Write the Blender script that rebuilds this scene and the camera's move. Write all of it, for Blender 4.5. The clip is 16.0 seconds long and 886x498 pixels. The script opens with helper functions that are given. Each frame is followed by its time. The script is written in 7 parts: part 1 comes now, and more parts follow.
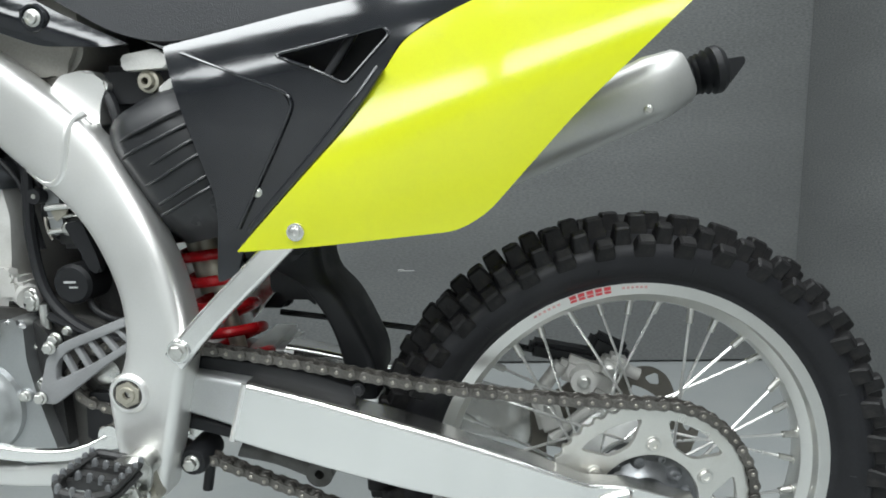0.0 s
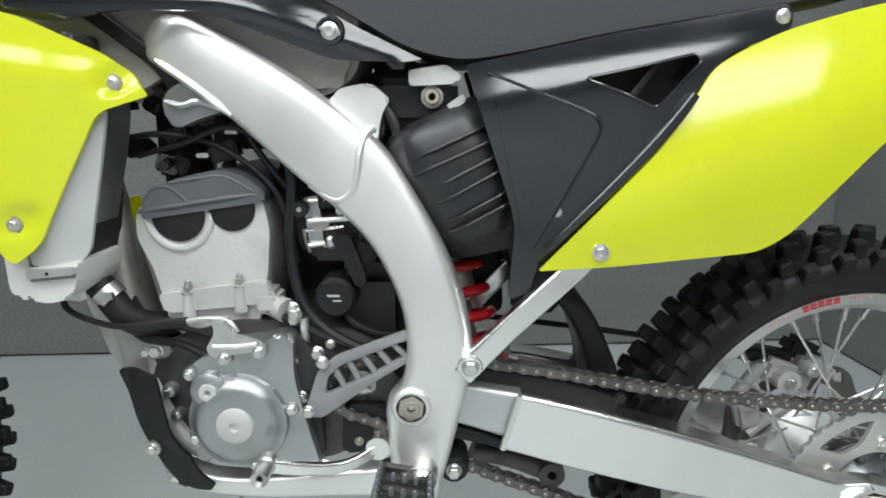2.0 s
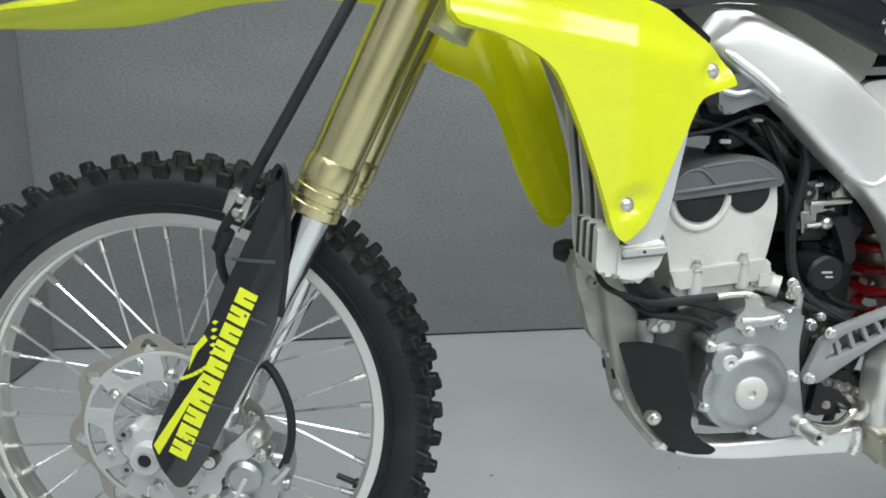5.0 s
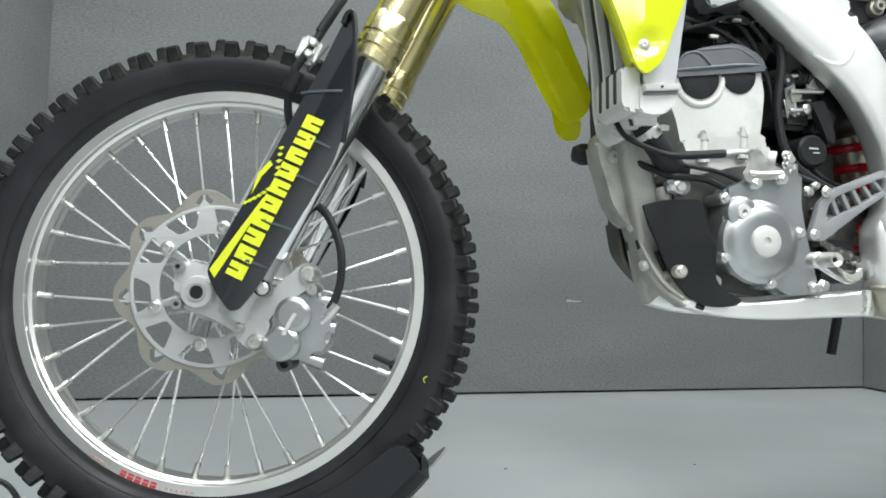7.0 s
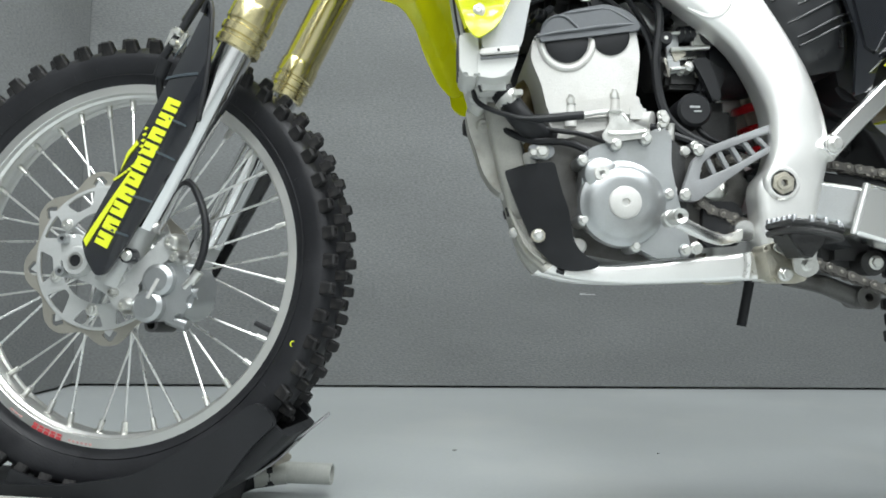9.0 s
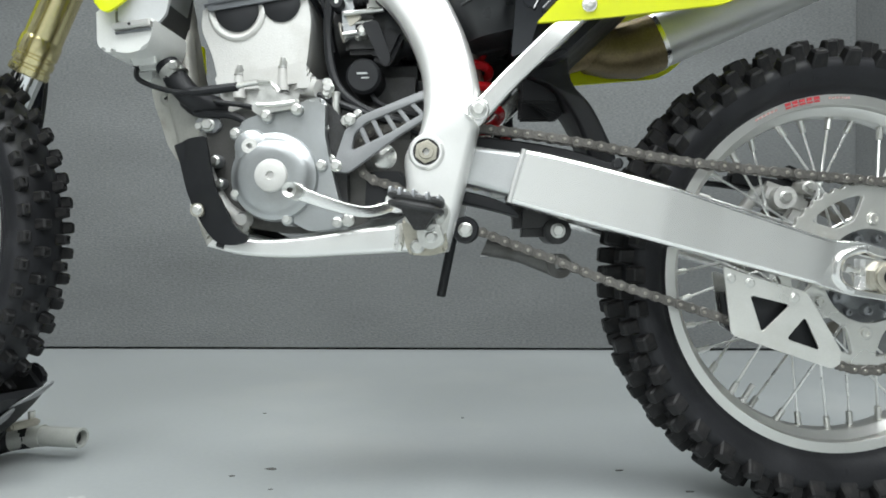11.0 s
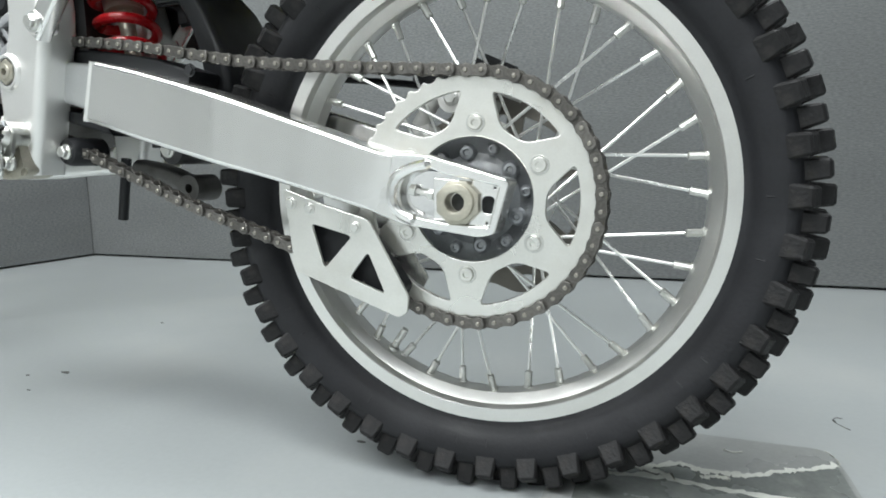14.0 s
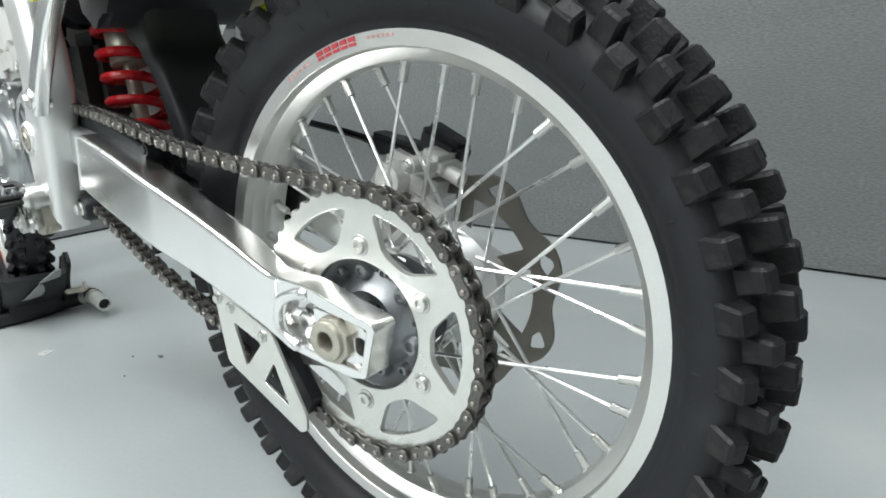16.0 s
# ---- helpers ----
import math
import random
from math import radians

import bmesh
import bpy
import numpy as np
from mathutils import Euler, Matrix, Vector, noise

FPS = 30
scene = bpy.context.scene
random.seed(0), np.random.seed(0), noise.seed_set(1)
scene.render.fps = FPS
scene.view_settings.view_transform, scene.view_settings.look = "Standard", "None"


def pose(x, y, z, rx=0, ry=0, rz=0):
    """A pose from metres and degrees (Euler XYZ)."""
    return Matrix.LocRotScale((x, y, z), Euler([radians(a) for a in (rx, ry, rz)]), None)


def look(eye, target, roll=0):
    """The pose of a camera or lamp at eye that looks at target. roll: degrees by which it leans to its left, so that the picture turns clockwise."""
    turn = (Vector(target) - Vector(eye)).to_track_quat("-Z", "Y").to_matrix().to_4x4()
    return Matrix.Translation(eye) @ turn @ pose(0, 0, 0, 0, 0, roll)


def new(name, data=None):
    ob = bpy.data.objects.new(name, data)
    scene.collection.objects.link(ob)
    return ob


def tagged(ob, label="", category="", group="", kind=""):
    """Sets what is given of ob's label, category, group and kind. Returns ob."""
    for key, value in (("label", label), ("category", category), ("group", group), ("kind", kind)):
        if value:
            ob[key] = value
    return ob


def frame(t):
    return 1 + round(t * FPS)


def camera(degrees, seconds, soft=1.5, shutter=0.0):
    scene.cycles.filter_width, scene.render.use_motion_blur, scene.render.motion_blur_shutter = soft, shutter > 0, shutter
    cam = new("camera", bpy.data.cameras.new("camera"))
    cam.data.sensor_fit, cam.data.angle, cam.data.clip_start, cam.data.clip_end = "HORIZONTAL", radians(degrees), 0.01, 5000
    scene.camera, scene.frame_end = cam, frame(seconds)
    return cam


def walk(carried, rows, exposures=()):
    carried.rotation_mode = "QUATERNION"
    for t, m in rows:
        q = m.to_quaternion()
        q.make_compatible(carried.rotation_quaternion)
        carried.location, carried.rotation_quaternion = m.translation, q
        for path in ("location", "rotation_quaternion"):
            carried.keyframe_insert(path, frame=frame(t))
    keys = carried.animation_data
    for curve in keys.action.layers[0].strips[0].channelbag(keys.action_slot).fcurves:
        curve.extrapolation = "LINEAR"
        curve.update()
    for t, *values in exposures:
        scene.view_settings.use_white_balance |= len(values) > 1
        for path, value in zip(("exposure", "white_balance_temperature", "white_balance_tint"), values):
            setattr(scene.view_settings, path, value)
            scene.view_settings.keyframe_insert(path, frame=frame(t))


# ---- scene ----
cam = camera(70.0, 16.0, soft=1.8)
PATH = [
    (0, (0.007, 0.052, 0.733), (-0.065, 2.023, 0.401), -1.3),
    (0.5, (-0.045, 0.05, 0.766), (-0.092, 2.009, 0.364), -0.9),
    (1, (-0.133, 0.048, 0.787), (-0.119, 1.999, 0.347), -0.5),
    (1.5, (-0.241, 0.049, 0.797), (-0.173, 1.996, 0.343), -0.1),
    (2, (-0.356, 0.048, 0.791), (-0.258, 1.999, 0.362), -0.1),
    (2.5, (-0.481, 0.057, 0.791), (-0.354, 2.008, 0.37), 0.0),
    (3, (-0.613, 0.065, 0.805), (-0.434, 2.007, 0.364), 0.3),
    (3.5, (-0.736, 0.069, 0.826), (-0.523, 2.0, 0.348), 0.5),
    (4, (-0.859, 0.068, 0.818), (-0.599, 1.998, 0.363), 0.9),
    (4.5, (-0.963, 0.075, 0.808), (-0.668, 1.999, 0.347), 1.1),
    (5, (-1.054, 0.082, 0.782), (-0.7, 1.996, 0.322), 1.5),
    (5.2, (-1.082, 0.081, 0.763), (-0.707, 1.994, 0.317), 1.6),
    (7.3, (-1.161, -0.013, 0.342), (-0.7, 1.927, 0.495), 1.4),
    (7.5, (-1.154, -0.018, 0.33), (-0.703, 1.924, 0.495), 1.3),
    (8, (-1.092, -0.044, 0.333), (-0.738, 1.92, 0.465), 1.2),
    (8.2, (-1.042, -0.055, 0.331), (-0.751, 1.918, 0.464), 1.1),
    (10.3, (-0.524, -0.087, 0.343), (-0.463, 1.911, 0.398), 0.4),
    (10.5, (-0.469, -0.09, 0.354), (-0.43, 1.909, 0.373), 0.2),
    (11, (-0.334, -0.091, 0.358), (-0.345, 1.909, 0.347), 0.1),
    (11.5, (-0.207, -0.078, 0.363), (-0.256, 1.921, 0.323), 0.1),
    (12, (-0.069, -0.057, 0.365), (-0.196, 1.938, 0.302), -0.2),
    (12.5, (0.054, -0.029, 0.363), (-0.149, 1.959, 0.273), -0.3),
    (13, (0.18, 0.015, 0.351), (-0.152, 1.984, 0.235), -0.5),
    (13.5, (0.289, 0.069, 0.351), (-0.194, 2.0, 0.163), -0.8),
    (14, (0.399, 0.141, 0.356), (-0.301, 1.994, 0.086), -1.1),
    (14.5, (0.491, 0.216, 0.368), (-0.42, 1.965, 0.035), -1.4),
    (15, (0.561, 0.288, 0.386), (-0.527, 1.928, 0.026), -1.5),
    (15.5, (0.6, 0.348, 0.44), (-0.602, 1.889, 0.014), -1.9),
    (16, (0.593, 0.372, 0.533), (-0.627, 1.858, -0.019), -3.4),
]
walk(cam, [(t, look(eye, target, roll)) for t, eye, target, roll in PATH],
     [(0, -0.32), (1.5, -0.40), (3.0, -0.44), (4.0, -0.36), (5.0, -0.24), (7.5, 0.14), (8.2, 0.16), (10.5, 0.05), (16, 0.12)])

# ---------------------------------------------------------------- light
world = bpy.data.worlds.new("world")
scene.world = world
world.use_nodes = True
world.node_tree.nodes["Background"].inputs[0].default_value = (0.75, 0.85, 0.9, 1)
world.node_tree.nodes["Background"].inputs[1].default_value = 0.05
scene.view_settings.exposure = 0.0
# Ceiling lamps added out of view; number and layout are assumed.
LAMPS = [(x, y, 1.3, 0.7) for y in (-1.5, -0.2, 1.0) for x in (-1.25, 0.25)]
CEILING = 2.2
for lx, ly, sx, sy in LAMPS:
    lamp = bpy.data.lights.new("ceiling_lamp", "AREA")
    lamp.shape, lamp.size, lamp.size_y, lamp.energy, lamp.color = "RECTANGLE", sx - 0.04, sy - 0.04, {-1.5: 25, -0.2: 35, 1.0: 23}[ly], (0.955, 1.0, 1.015)
    new("ceiling_lamp", lamp).matrix_world = pose(lx, ly, CEILING - 0.065)


# ---------------------------------------------------------------- materials
def mat(name, col, rough=0.5, metal=0.0, var=0.12, scale=25.0, fine=400.0, bump=0.08, rvar=0.1, dirt=None, dirt_amount=0.0,
        dirt_scale=8.0, coat=0.0, stretch=(1, 1, 1), piece=0.0, spec=0.5, fvar=None, through_light=0.0):
    m = bpy.data.materials.new(name)
    m.use_nodes = True
    t = m.node_tree
    n, l = t.nodes, t.links
    b = n["Principled BSDF"]
    tc = n.new("ShaderNodeTexCoord")
    mp = n.new("ShaderNodeMapping")
    mp.inputs["Scale"].default_value = stretch
    l.new(tc.outputs["Object"], mp.inputs[0])

    def noise_node(s, detail=4.0):
        x = n.new("ShaderNodeTexNoise")
        x.inputs["Scale"].default_value, x.inputs["Detail"].default_value = s, detail
        l.new(mp.outputs[0], x.inputs["Vector"])
        return x

    big, small = noise_node(scale), noise_node(fine, 2.0)
    ramp = n.new("ShaderNodeMapRange")
    ramp.inputs["From Min"].default_value, ramp.inputs["From Max"].default_value = 0.25, 0.75
    ramp.inputs["To Min"].default_value, ramp.inputs["To Max"].default_value = 1 - var, 1 + var
    l.new(big.outputs[0], ramp.inputs[0])
    grain = n.new("ShaderNodeMapRange")
    grain.inputs["From Min"].default_value, grain.inputs["From Max"].default_value = 0.2, 0.8
    grain.inputs["To Min"].default_value, grain.inputs["To Max"].default_value = (1 - var * 0.6, 1 + var * 0.6) if fvar is None else (1 - fvar, 1 + fvar)
    l.new(small.outputs[0], grain.inputs[0])
    mul = n.new("ShaderNodeMath")
    mul.operation = "MULTIPLY"
    l.new(ramp.outputs[0], mul.inputs[0]), l.new(grain.outputs[0], mul.inputs[1])
    last = mul.outputs[0]
    if piece:
        info = n.new("ShaderNodeObjectInfo")
        pr = n.new("ShaderNodeMapRange")
        pr.inputs["To Min"].default_value, pr.inputs["To Max"].default_value = 1 - piece, 1 + piece
        l.new(info.outputs["Random"], pr.inputs[0])
        m2 = n.new("ShaderNodeMath")
        m2.operation = "MULTIPLY"
        l.new(last, m2.inputs[0]), l.new(pr.outputs[0], m2.inputs[1])
        last = m2.outputs[0]
    tint = n.new("ShaderNodeVectorMath")
    tint.operation = "SCALE"
    tint.inputs[0].default_value = col
    l.new(last, tint.inputs["Scale"])
    colour = tint.outputs[0]
    if dirt:
        d = noise_node(dirt_scale, 8.0)
        dr = n.new("ShaderNodeMapRange")
        dr.inputs["From Min"].default_value, dr.inputs["From Max"].default_value = 0.52, 0.72
        dr.inputs["To Max"].default_value = dirt_amount
        l.new(d.outputs[0], dr.inputs[0])
        mix = n.new("ShaderNodeMix")
        mix.data_type = "RGBA"
        l.new(dr.outputs[0], mix.inputs[0]), l.new(colour, mix.inputs[6])
        mix.inputs[7].default_value = (*dirt, 1)
        colour = mix.outputs[2]
    l.new(colour, b.inputs["Base Color"])
    rr = n.new("ShaderNodeMapRange")
    rr.inputs["From Min"].default_value, rr.inputs["From Max"].default_value = 0.3, 0.7
    rr.inputs["To Min"].default_value, rr.inputs["To Max"].default_value = max(0.03, rough - rvar), min(1, rough + rvar)
    l.new(big.outputs[0], rr.inputs[0]), l.new(rr.outputs[0], b.inputs["Roughness"])
    b.inputs["Metallic"].default_value = metal
    b.inputs["Specular IOR Level"].default_value = spec
    b.inputs["Coat Weight"].default_value, b.inputs["Coat Roughness"].default_value = coat, 0.09
    if bump:
        bp = n.new("ShaderNodeBump")
        bp.inputs["Strength"].default_value, bp.inputs["Distance"].default_value = bump, 0.002
        l.new(small.outputs[0], bp.inputs["Height"]), l.new(bp.outputs[0], b.inputs["Normal"])
    if through_light:
        thin, both = n.new("ShaderNodeBsdfTranslucent"), n.new("ShaderNodeMixShader")
        l.new(colour, thin.inputs[0])
        both.inputs[0].default_value = through_light
        l.new(b.outputs[0], both.inputs[1]), l.new(thin.outputs[0], both.inputs[2])
        l.new(both.outputs[0], n["Material Output"].inputs[0])
    return m


WALL = mat("grey_felt_wall", (0.165, 0.172, 0.172), 0.92, 0, 0.12, 4.0, 210, 0.7, 0.04, (0.135, 0.141, 0.141), 0.6, 1.3, stretch=(0.45, 0.45, 1.4), spec=0.2, fvar=0.30)
FLOOR = mat("grey_floor_paint", (0.37, 0.393, 0.395), 0.36, 0, 0.05, 1.6, 120, 0.04, 0.08, (0.47, 0.48, 0.465), 0.5, 2.4)
PLAIN = mat("pale_wall", (0.82, 0.83, 0.82), 0.9, 0, 0.05, 2.0, 90, 0.1)
CEIL = mat("grey_ceiling", (0.30, 0.305, 0.305), 0.9, 0, 0.04, 2.0, 90, 0.1)
YELLOW = mat("yellow_plastic", (0.80, 0.85, 0.022), 0.16, 0, 0.02, 9, 300, 0.006, 0.03, (0.70, 0.74, 0.05), 0.2, 30, coat=0.9, spec=0.6, through_light=0.3)
BLACK = mat("black_plastic", (0.011, 0.0122, 0.0152), 0.10, 0, 0.2, 14, 500, 0.004, 0.03, (0.03, 0.031, 0.034), 0.3, 26, coat=1.0, spec=0.5)
MATTE = mat("matte_black", (0.0135, 0.0142, 0.016), 0.48, 0, 0.2, 20, 500, 0.1, spec=0.33)
SEAT = mat("seat_cover", (0.046, 0.048, 0.052), 0.6, 0, 0.1, 12, 900, 0.35)
RUBBER = mat("tyre_rubber", (0.0125, 0.0128, 0.0150), 0.50, 0, 0.25, 18, 260, 0.15, 0.1, (0.034, 0.034, 0.037), 0.55, 14, spec=0.34)
KNOB = mat("knob_rubber", (0.0120, 0.0117, 0.0122), 0.54, 0, 0.3, 60, 320, 0.40, 0.1, (0.044, 0.040, 0.037), 0.5, 70, piece=0.3, spec=0.32)
DUSTY = mat("dusty_rubber", (0.075, 0.068, 0.060), 0.75, 0, 0.3, 60, 320, 0.2)
FRAME = mat("satin_aluminium", (0.86, 0.857, 0.835), 0.38, 0.82, 0.03, 9, 500, 0.04, 0.08, (0.70, 0.69, 0.65), 0.2, 12)
ARM = mat("brushed_aluminium", (0.90, 0.895, 0.875), 0.24, 1.0, 0.03, 10, 300, 0.0, 0.02, stretch=(3, 1, 0.5))
ARMCAST = mat("dull_cast_arm", (0.60, 0.61, 0.61), 0.42, 0.8, 0.08, 12, 500, 0.08, 0.08, (0.42, 0.42, 0.41), 0.4, 14)
CAST = mat("cast_aluminium", (0.44, 0.455, 0.46), 0.36, 0.88, 0.1, 14, 700, 0.12, 0.08, (0.2, 0.19, 0.17), 0.35, 16)
CASTDARK = mat("dull_cast_metal", (0.30, 0.31, 0.32), 0.36, 0.75, 0.15, 16, 500, 0.12, 0.1, (0.14, 0.135, 0.13), 0.5, 18)
CASE = mat("grimy_cast_aluminium", (0.105, 0.103, 0.098), 0.48, 0.6, 0.25, 22, 500, 0.2, 0.1, (0.035, 0.03, 0.024), 0.8, 18)
HEAD = mat("sandcast_aluminium", (0.60, 0.595, 0.57), 0.6, 0.35, 0.1, 12, 600, 0.25, 0.08, (0.3, 0.28, 0.24), 0.4, 14)
DARKMETAL = mat("dark_metal", (0.06, 0.06, 0.06), 0.5, 0.6, 0.3, 20, 400, 0.15)
STEEL = mat("zinc_steel", (0.66, 0.66, 0.63), 0.36, 1.0, 0.15, 60, 600, 0.05)
SPOKE = mat("bright_spoke", (0.84, 0.84, 0.82), 0.30, 0.9, 0.05, 40, 600, 0.0, 0.05)
CHROME = mat("chrome", (0.8, 0.8, 0.8), 0.08, 1.0, 0.03, 30, 600, 0.0, 0.04)
RIM = mat("anodised_rim", (0.80, 0.795, 0.765), 0.32, 0.95, 0.04, 20, 500, 0.0, 0.03, (0.64, 0.63, 0.6), 0.2, 18)
WELD = mat("weld_bead", (0.86, 0.855, 0.83), 0.30, 0.85, 0.1, 160, 500, 0.1, 0.08)
BELLOWS = mat("glossy_rubber", (0.018, 0.019, 0.021), 0.33, 0, 0.2, 16, 500, 0.06, 0.08, (0.04, 0.04, 0.04), 0.4, 20)
SILENCER = mat("satin_silencer", (0.66, 0.66, 0.64), 0.46, 0.8, 0.05, 8, 400, 0.02, 0.06, (0.5, 0.5, 0.48), 0.3, 9)
SPLASH = mat("dried_paint", (0.50, 0.51, 0.50), 0.7, 0, 0.1, 60, 300, 0.05)
TANK = mat("smoky_tank_plastic", (0.31, 0.30, 0.27), 0.35, 0, 0.2, 9, 400, 0.05)
GOLD = mat("gold_anodised", (0.72, 0.64, 0.36), 0.22, 0.95, 0.04, 20, 500, 0.02, 0.05)
RED = mat("red_spring", (0.50, 0.010, 0.016), 0.28, 0, 0.08, 30, 400, 0.03)
CHAIN = mat("chain_steel", (0.16, 0.152, 0.14), 0.42, 0.75, 0.3, 120, 500, 0.15, 0.1, (0.04, 0.034, 0.027), 0.6, 90, piece=0.25)
PIN = mat("chain_pin", (0.36, 0.34, 0.30), 0.38, 0.85, 0.25, 100, 500, 0.1)
SPROCKET = mat("pale_sprocket", (0.76, 0.755, 0.715), 0.32, 0.88, 0.05, 20, 400, 0.04, 0.08, (0.50, 0.47, 0.40), 0.25, 22)
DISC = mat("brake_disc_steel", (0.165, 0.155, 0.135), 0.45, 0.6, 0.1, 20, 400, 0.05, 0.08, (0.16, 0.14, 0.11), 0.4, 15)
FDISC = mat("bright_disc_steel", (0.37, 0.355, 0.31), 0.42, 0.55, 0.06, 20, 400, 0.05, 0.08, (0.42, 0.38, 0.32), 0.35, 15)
COVERGREY = mat("grey_cover_paint", (0.105, 0.112, 0.12), 0.42, 0.1, 0.1, 12, 500, 0.1)
GUARDGREY = mat("dark_grey_plastic", (0.24, 0.245, 0.25), 0.5, 0, 0.08, 14, 400, 0.08)
BRASS = mat("dirty_zinc", (0.50, 0.475, 0.40), 0.42, 0.7, 0.15, 40, 400, 0.1, 0.1, (0.3, 0.28, 0.22), 0.5, 30)
TITAN = mat("heat_stained_pipe", (0.20, 0.155, 0.085), 0.46, 0.7, 0.35, 14, 300, 0.05, 0.1, (0.06, 0.045, 0.03), 0.7, 9)
GREYPLAST = mat("grey_plastic", (0.47, 0.48, 0.48), 0.55, 0, 0.06, 14, 400, 0.06)
DECAL_Y = mat("yellow_print", (0.70, 0.76, 0.03), 0.4, 0, 0.02, 20, 300, 0.0)
DECAL_R = mat("red_print", (0.55, 0.06, 0.07), 0.45, 0, 0.1, 90, 300, 0.0)
DECAL_P = mat("faded_red_print", (0.62, 0.36, 0.34), 0.45, 0, 0.2, 120, 300, 0.0)
CARRIER = mat("dull_disc_carrier", (0.55, 0.56, 0.55), 0.45, 0.4, 0.08, 20, 400, 0.05)
HUBCAST = mat("clean_cast_hub", (0.74, 0.75, 0.74), 0.42, 0.55, 0.06, 14, 600, 0.08)
YELLOWIN = mat("yellow_plastic_inner_side", (0.86, 0.87, 0.022), 0.30, 0, 0.03, 9, 300, 0.02, through_light=0.68)
GRIMYCAST = mat("grimy_pale_casting", (0.41, 0.405, 0.37), 0.5, 0.3, 0.14, 16, 500, 0.2, 0.1, (0.17, 0.155, 0.12), 0.65, 24)
FIN = mat("pale_grey_plastic", (0.62, 0.625, 0.60), 0.5, 0, 0.06, 14, 400, 0.06)
DECAL_D = mat("grey_print", (0.05, 0.065, 0.075), 0.4, 0, 0.2, 30, 300, 0.0)
PAINTPIPE = mat("grey_painted_tube", (0.42, 0.43, 0.4), 0.45, 0.1, 0.12, 18, 300, 0.05, 0.1, (0.25, 0.24, 0.2), 0.5, 14)
WORN = mat("worn_plate", (0.315, 0.325, 0.318), 0.34, 0.1, 0.12, 7, 200, 0.06, 0.12, (0.25, 0.262, 0.25), 0.7, 9)
STRIPPED = mat("stripped_plate", (0.20, 0.215, 0.205), 0.26, 0.25, 0.2, 14, 200, 0.08, 0.12, (0.36, 0.375, 0.35), 0.8, 16)
PEEL = mat("peeling_paint", (0.62, 0.63, 0.585), 0.6, 0, 0.1, 60, 300, 0.2)
SPECK = mat("dark_speck", (0.12, 0.12, 0.11), 0.8, 0, 0.2, 60, 300, 0.1)
CLEARLIGHT = mat("lamp_diffuser", (0.85, 0.85, 0.85), 0.6, 0, 0.01, 5, 50, 0)


# ---------------------------------------------------------------- mesh helpers
def link(name, me, material, parent=None, label="", m=None):
    me.materials.clear()
    me.materials.append(material)
    ob = new(name, me)
    if parent:
        ob.parent = parent
    if m is not None:
        ob.matrix_basis = m
    if label:
        tagged(ob, label)
    return ob


def finish(bm, name="mesh", angle=35):
    """Smooth shading, with sharp edges at steep corners and where a large flat meets a narrow bevel."""
    bmesh.ops.recalc_face_normals(bm, faces=bm.faces)
    limit = radians(angle)
    area = {f: f.calc_area() for f in bm.faces}
    for f in bm.faces:
        f.smooth = True
    for e in bm.edges:
        if len(e.link_faces) == 2:
            turn = e.calc_face_angle(0.0)
            a, b = (area[f] for f in e.link_faces)
            if turn > limit or (turn > 0.12 and max(a, b) > 8 * min(a, b)):
                e.smooth = False
    me = bpy.data.meshes.new(name)
    bm.to_mesh(me)
    bm.free()
    return me


def part(name, bm, material, parent, label="", m=None, angle=35):
    """One bmesh as one mesh object under a thing or a part."""
    return link(name, finish(bm, name, angle), material, parent, label, m)


def join(*bms):
    a = bms[0]
    for b in bms[1:]:
        me = bpy.data.meshes.new("t")
        b.to_mesh(me)
        b.free()
        a.from_mesh(me)
        bpy.data.meshes.remove(me)
    return a


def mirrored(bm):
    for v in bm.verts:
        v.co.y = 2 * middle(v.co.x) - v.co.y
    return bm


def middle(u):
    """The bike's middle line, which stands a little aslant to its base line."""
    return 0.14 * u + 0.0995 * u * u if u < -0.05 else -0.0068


def flipped(bm):
    bmesh.ops.transform(bm, matrix=Matrix.Diagonal((1, -1, 1, 1)), verts=bm.verts)
    return bm


def moved(bm, m):
    bmesh.ops.transform(bm, matrix=m, verts=bm.verts)
    return bm


def fillet(pts, r, n=4):
    """Rounds the corners of a closed outline; a third number in a point is its own radius."""
    out = []
    for i, p in enumerate(pts):
        rad = p[2] if len(p) > 2 else r
        a, b, c = (Vector(pts[k % len(pts)][:2]) for k in (i - 1, i, i + 1))
        if rad <= 0:
            out.append(tuple(b))
            continue
        d1, d2 = (a - b), (c - b)
        k = min(rad, d1.length * 0.45, d2.length * 0.45)
        s, e = b + d1.normalized() * k, b + d2.normalized() * k
        for q in range(n + 1):
            f = q / n
            out.append(tuple((1 - f) ** 2 * s + 2 * f * (1 - f) * b + f * f * e))
    return out


def catmull(pts, n=6, closed=False):
    P = [Vector(p) for p in pts]
    out, N = [], len(P)
    for i in range(N if closed else N - 1):
        if closed:
            a, b, c, d = P[i - 1], P[i], P[(i + 1) % N], P[(i + 2) % N]
        else:
            b, c = P[i], P[i + 1]
            a = P[i - 1] if i else b * 2 - c
            d = P[i + 2] if i + 2 < N else c * 2 - b
        for q in range(n):
            t = q / n
            out.append(0.5 * ((2 * b) + (c - a) * t + (2 * a - 5 * b + 4 * c - d) * t * t + (3 * b - a - 3 * c + d) * t ** 3))
    if not closed:
        out.append(P[-1])
    return out


def catmull2(pts, n=5):
    return [(p.x, p.z) for p in catmull([(u, 0, w) for u, w in pts], n)]


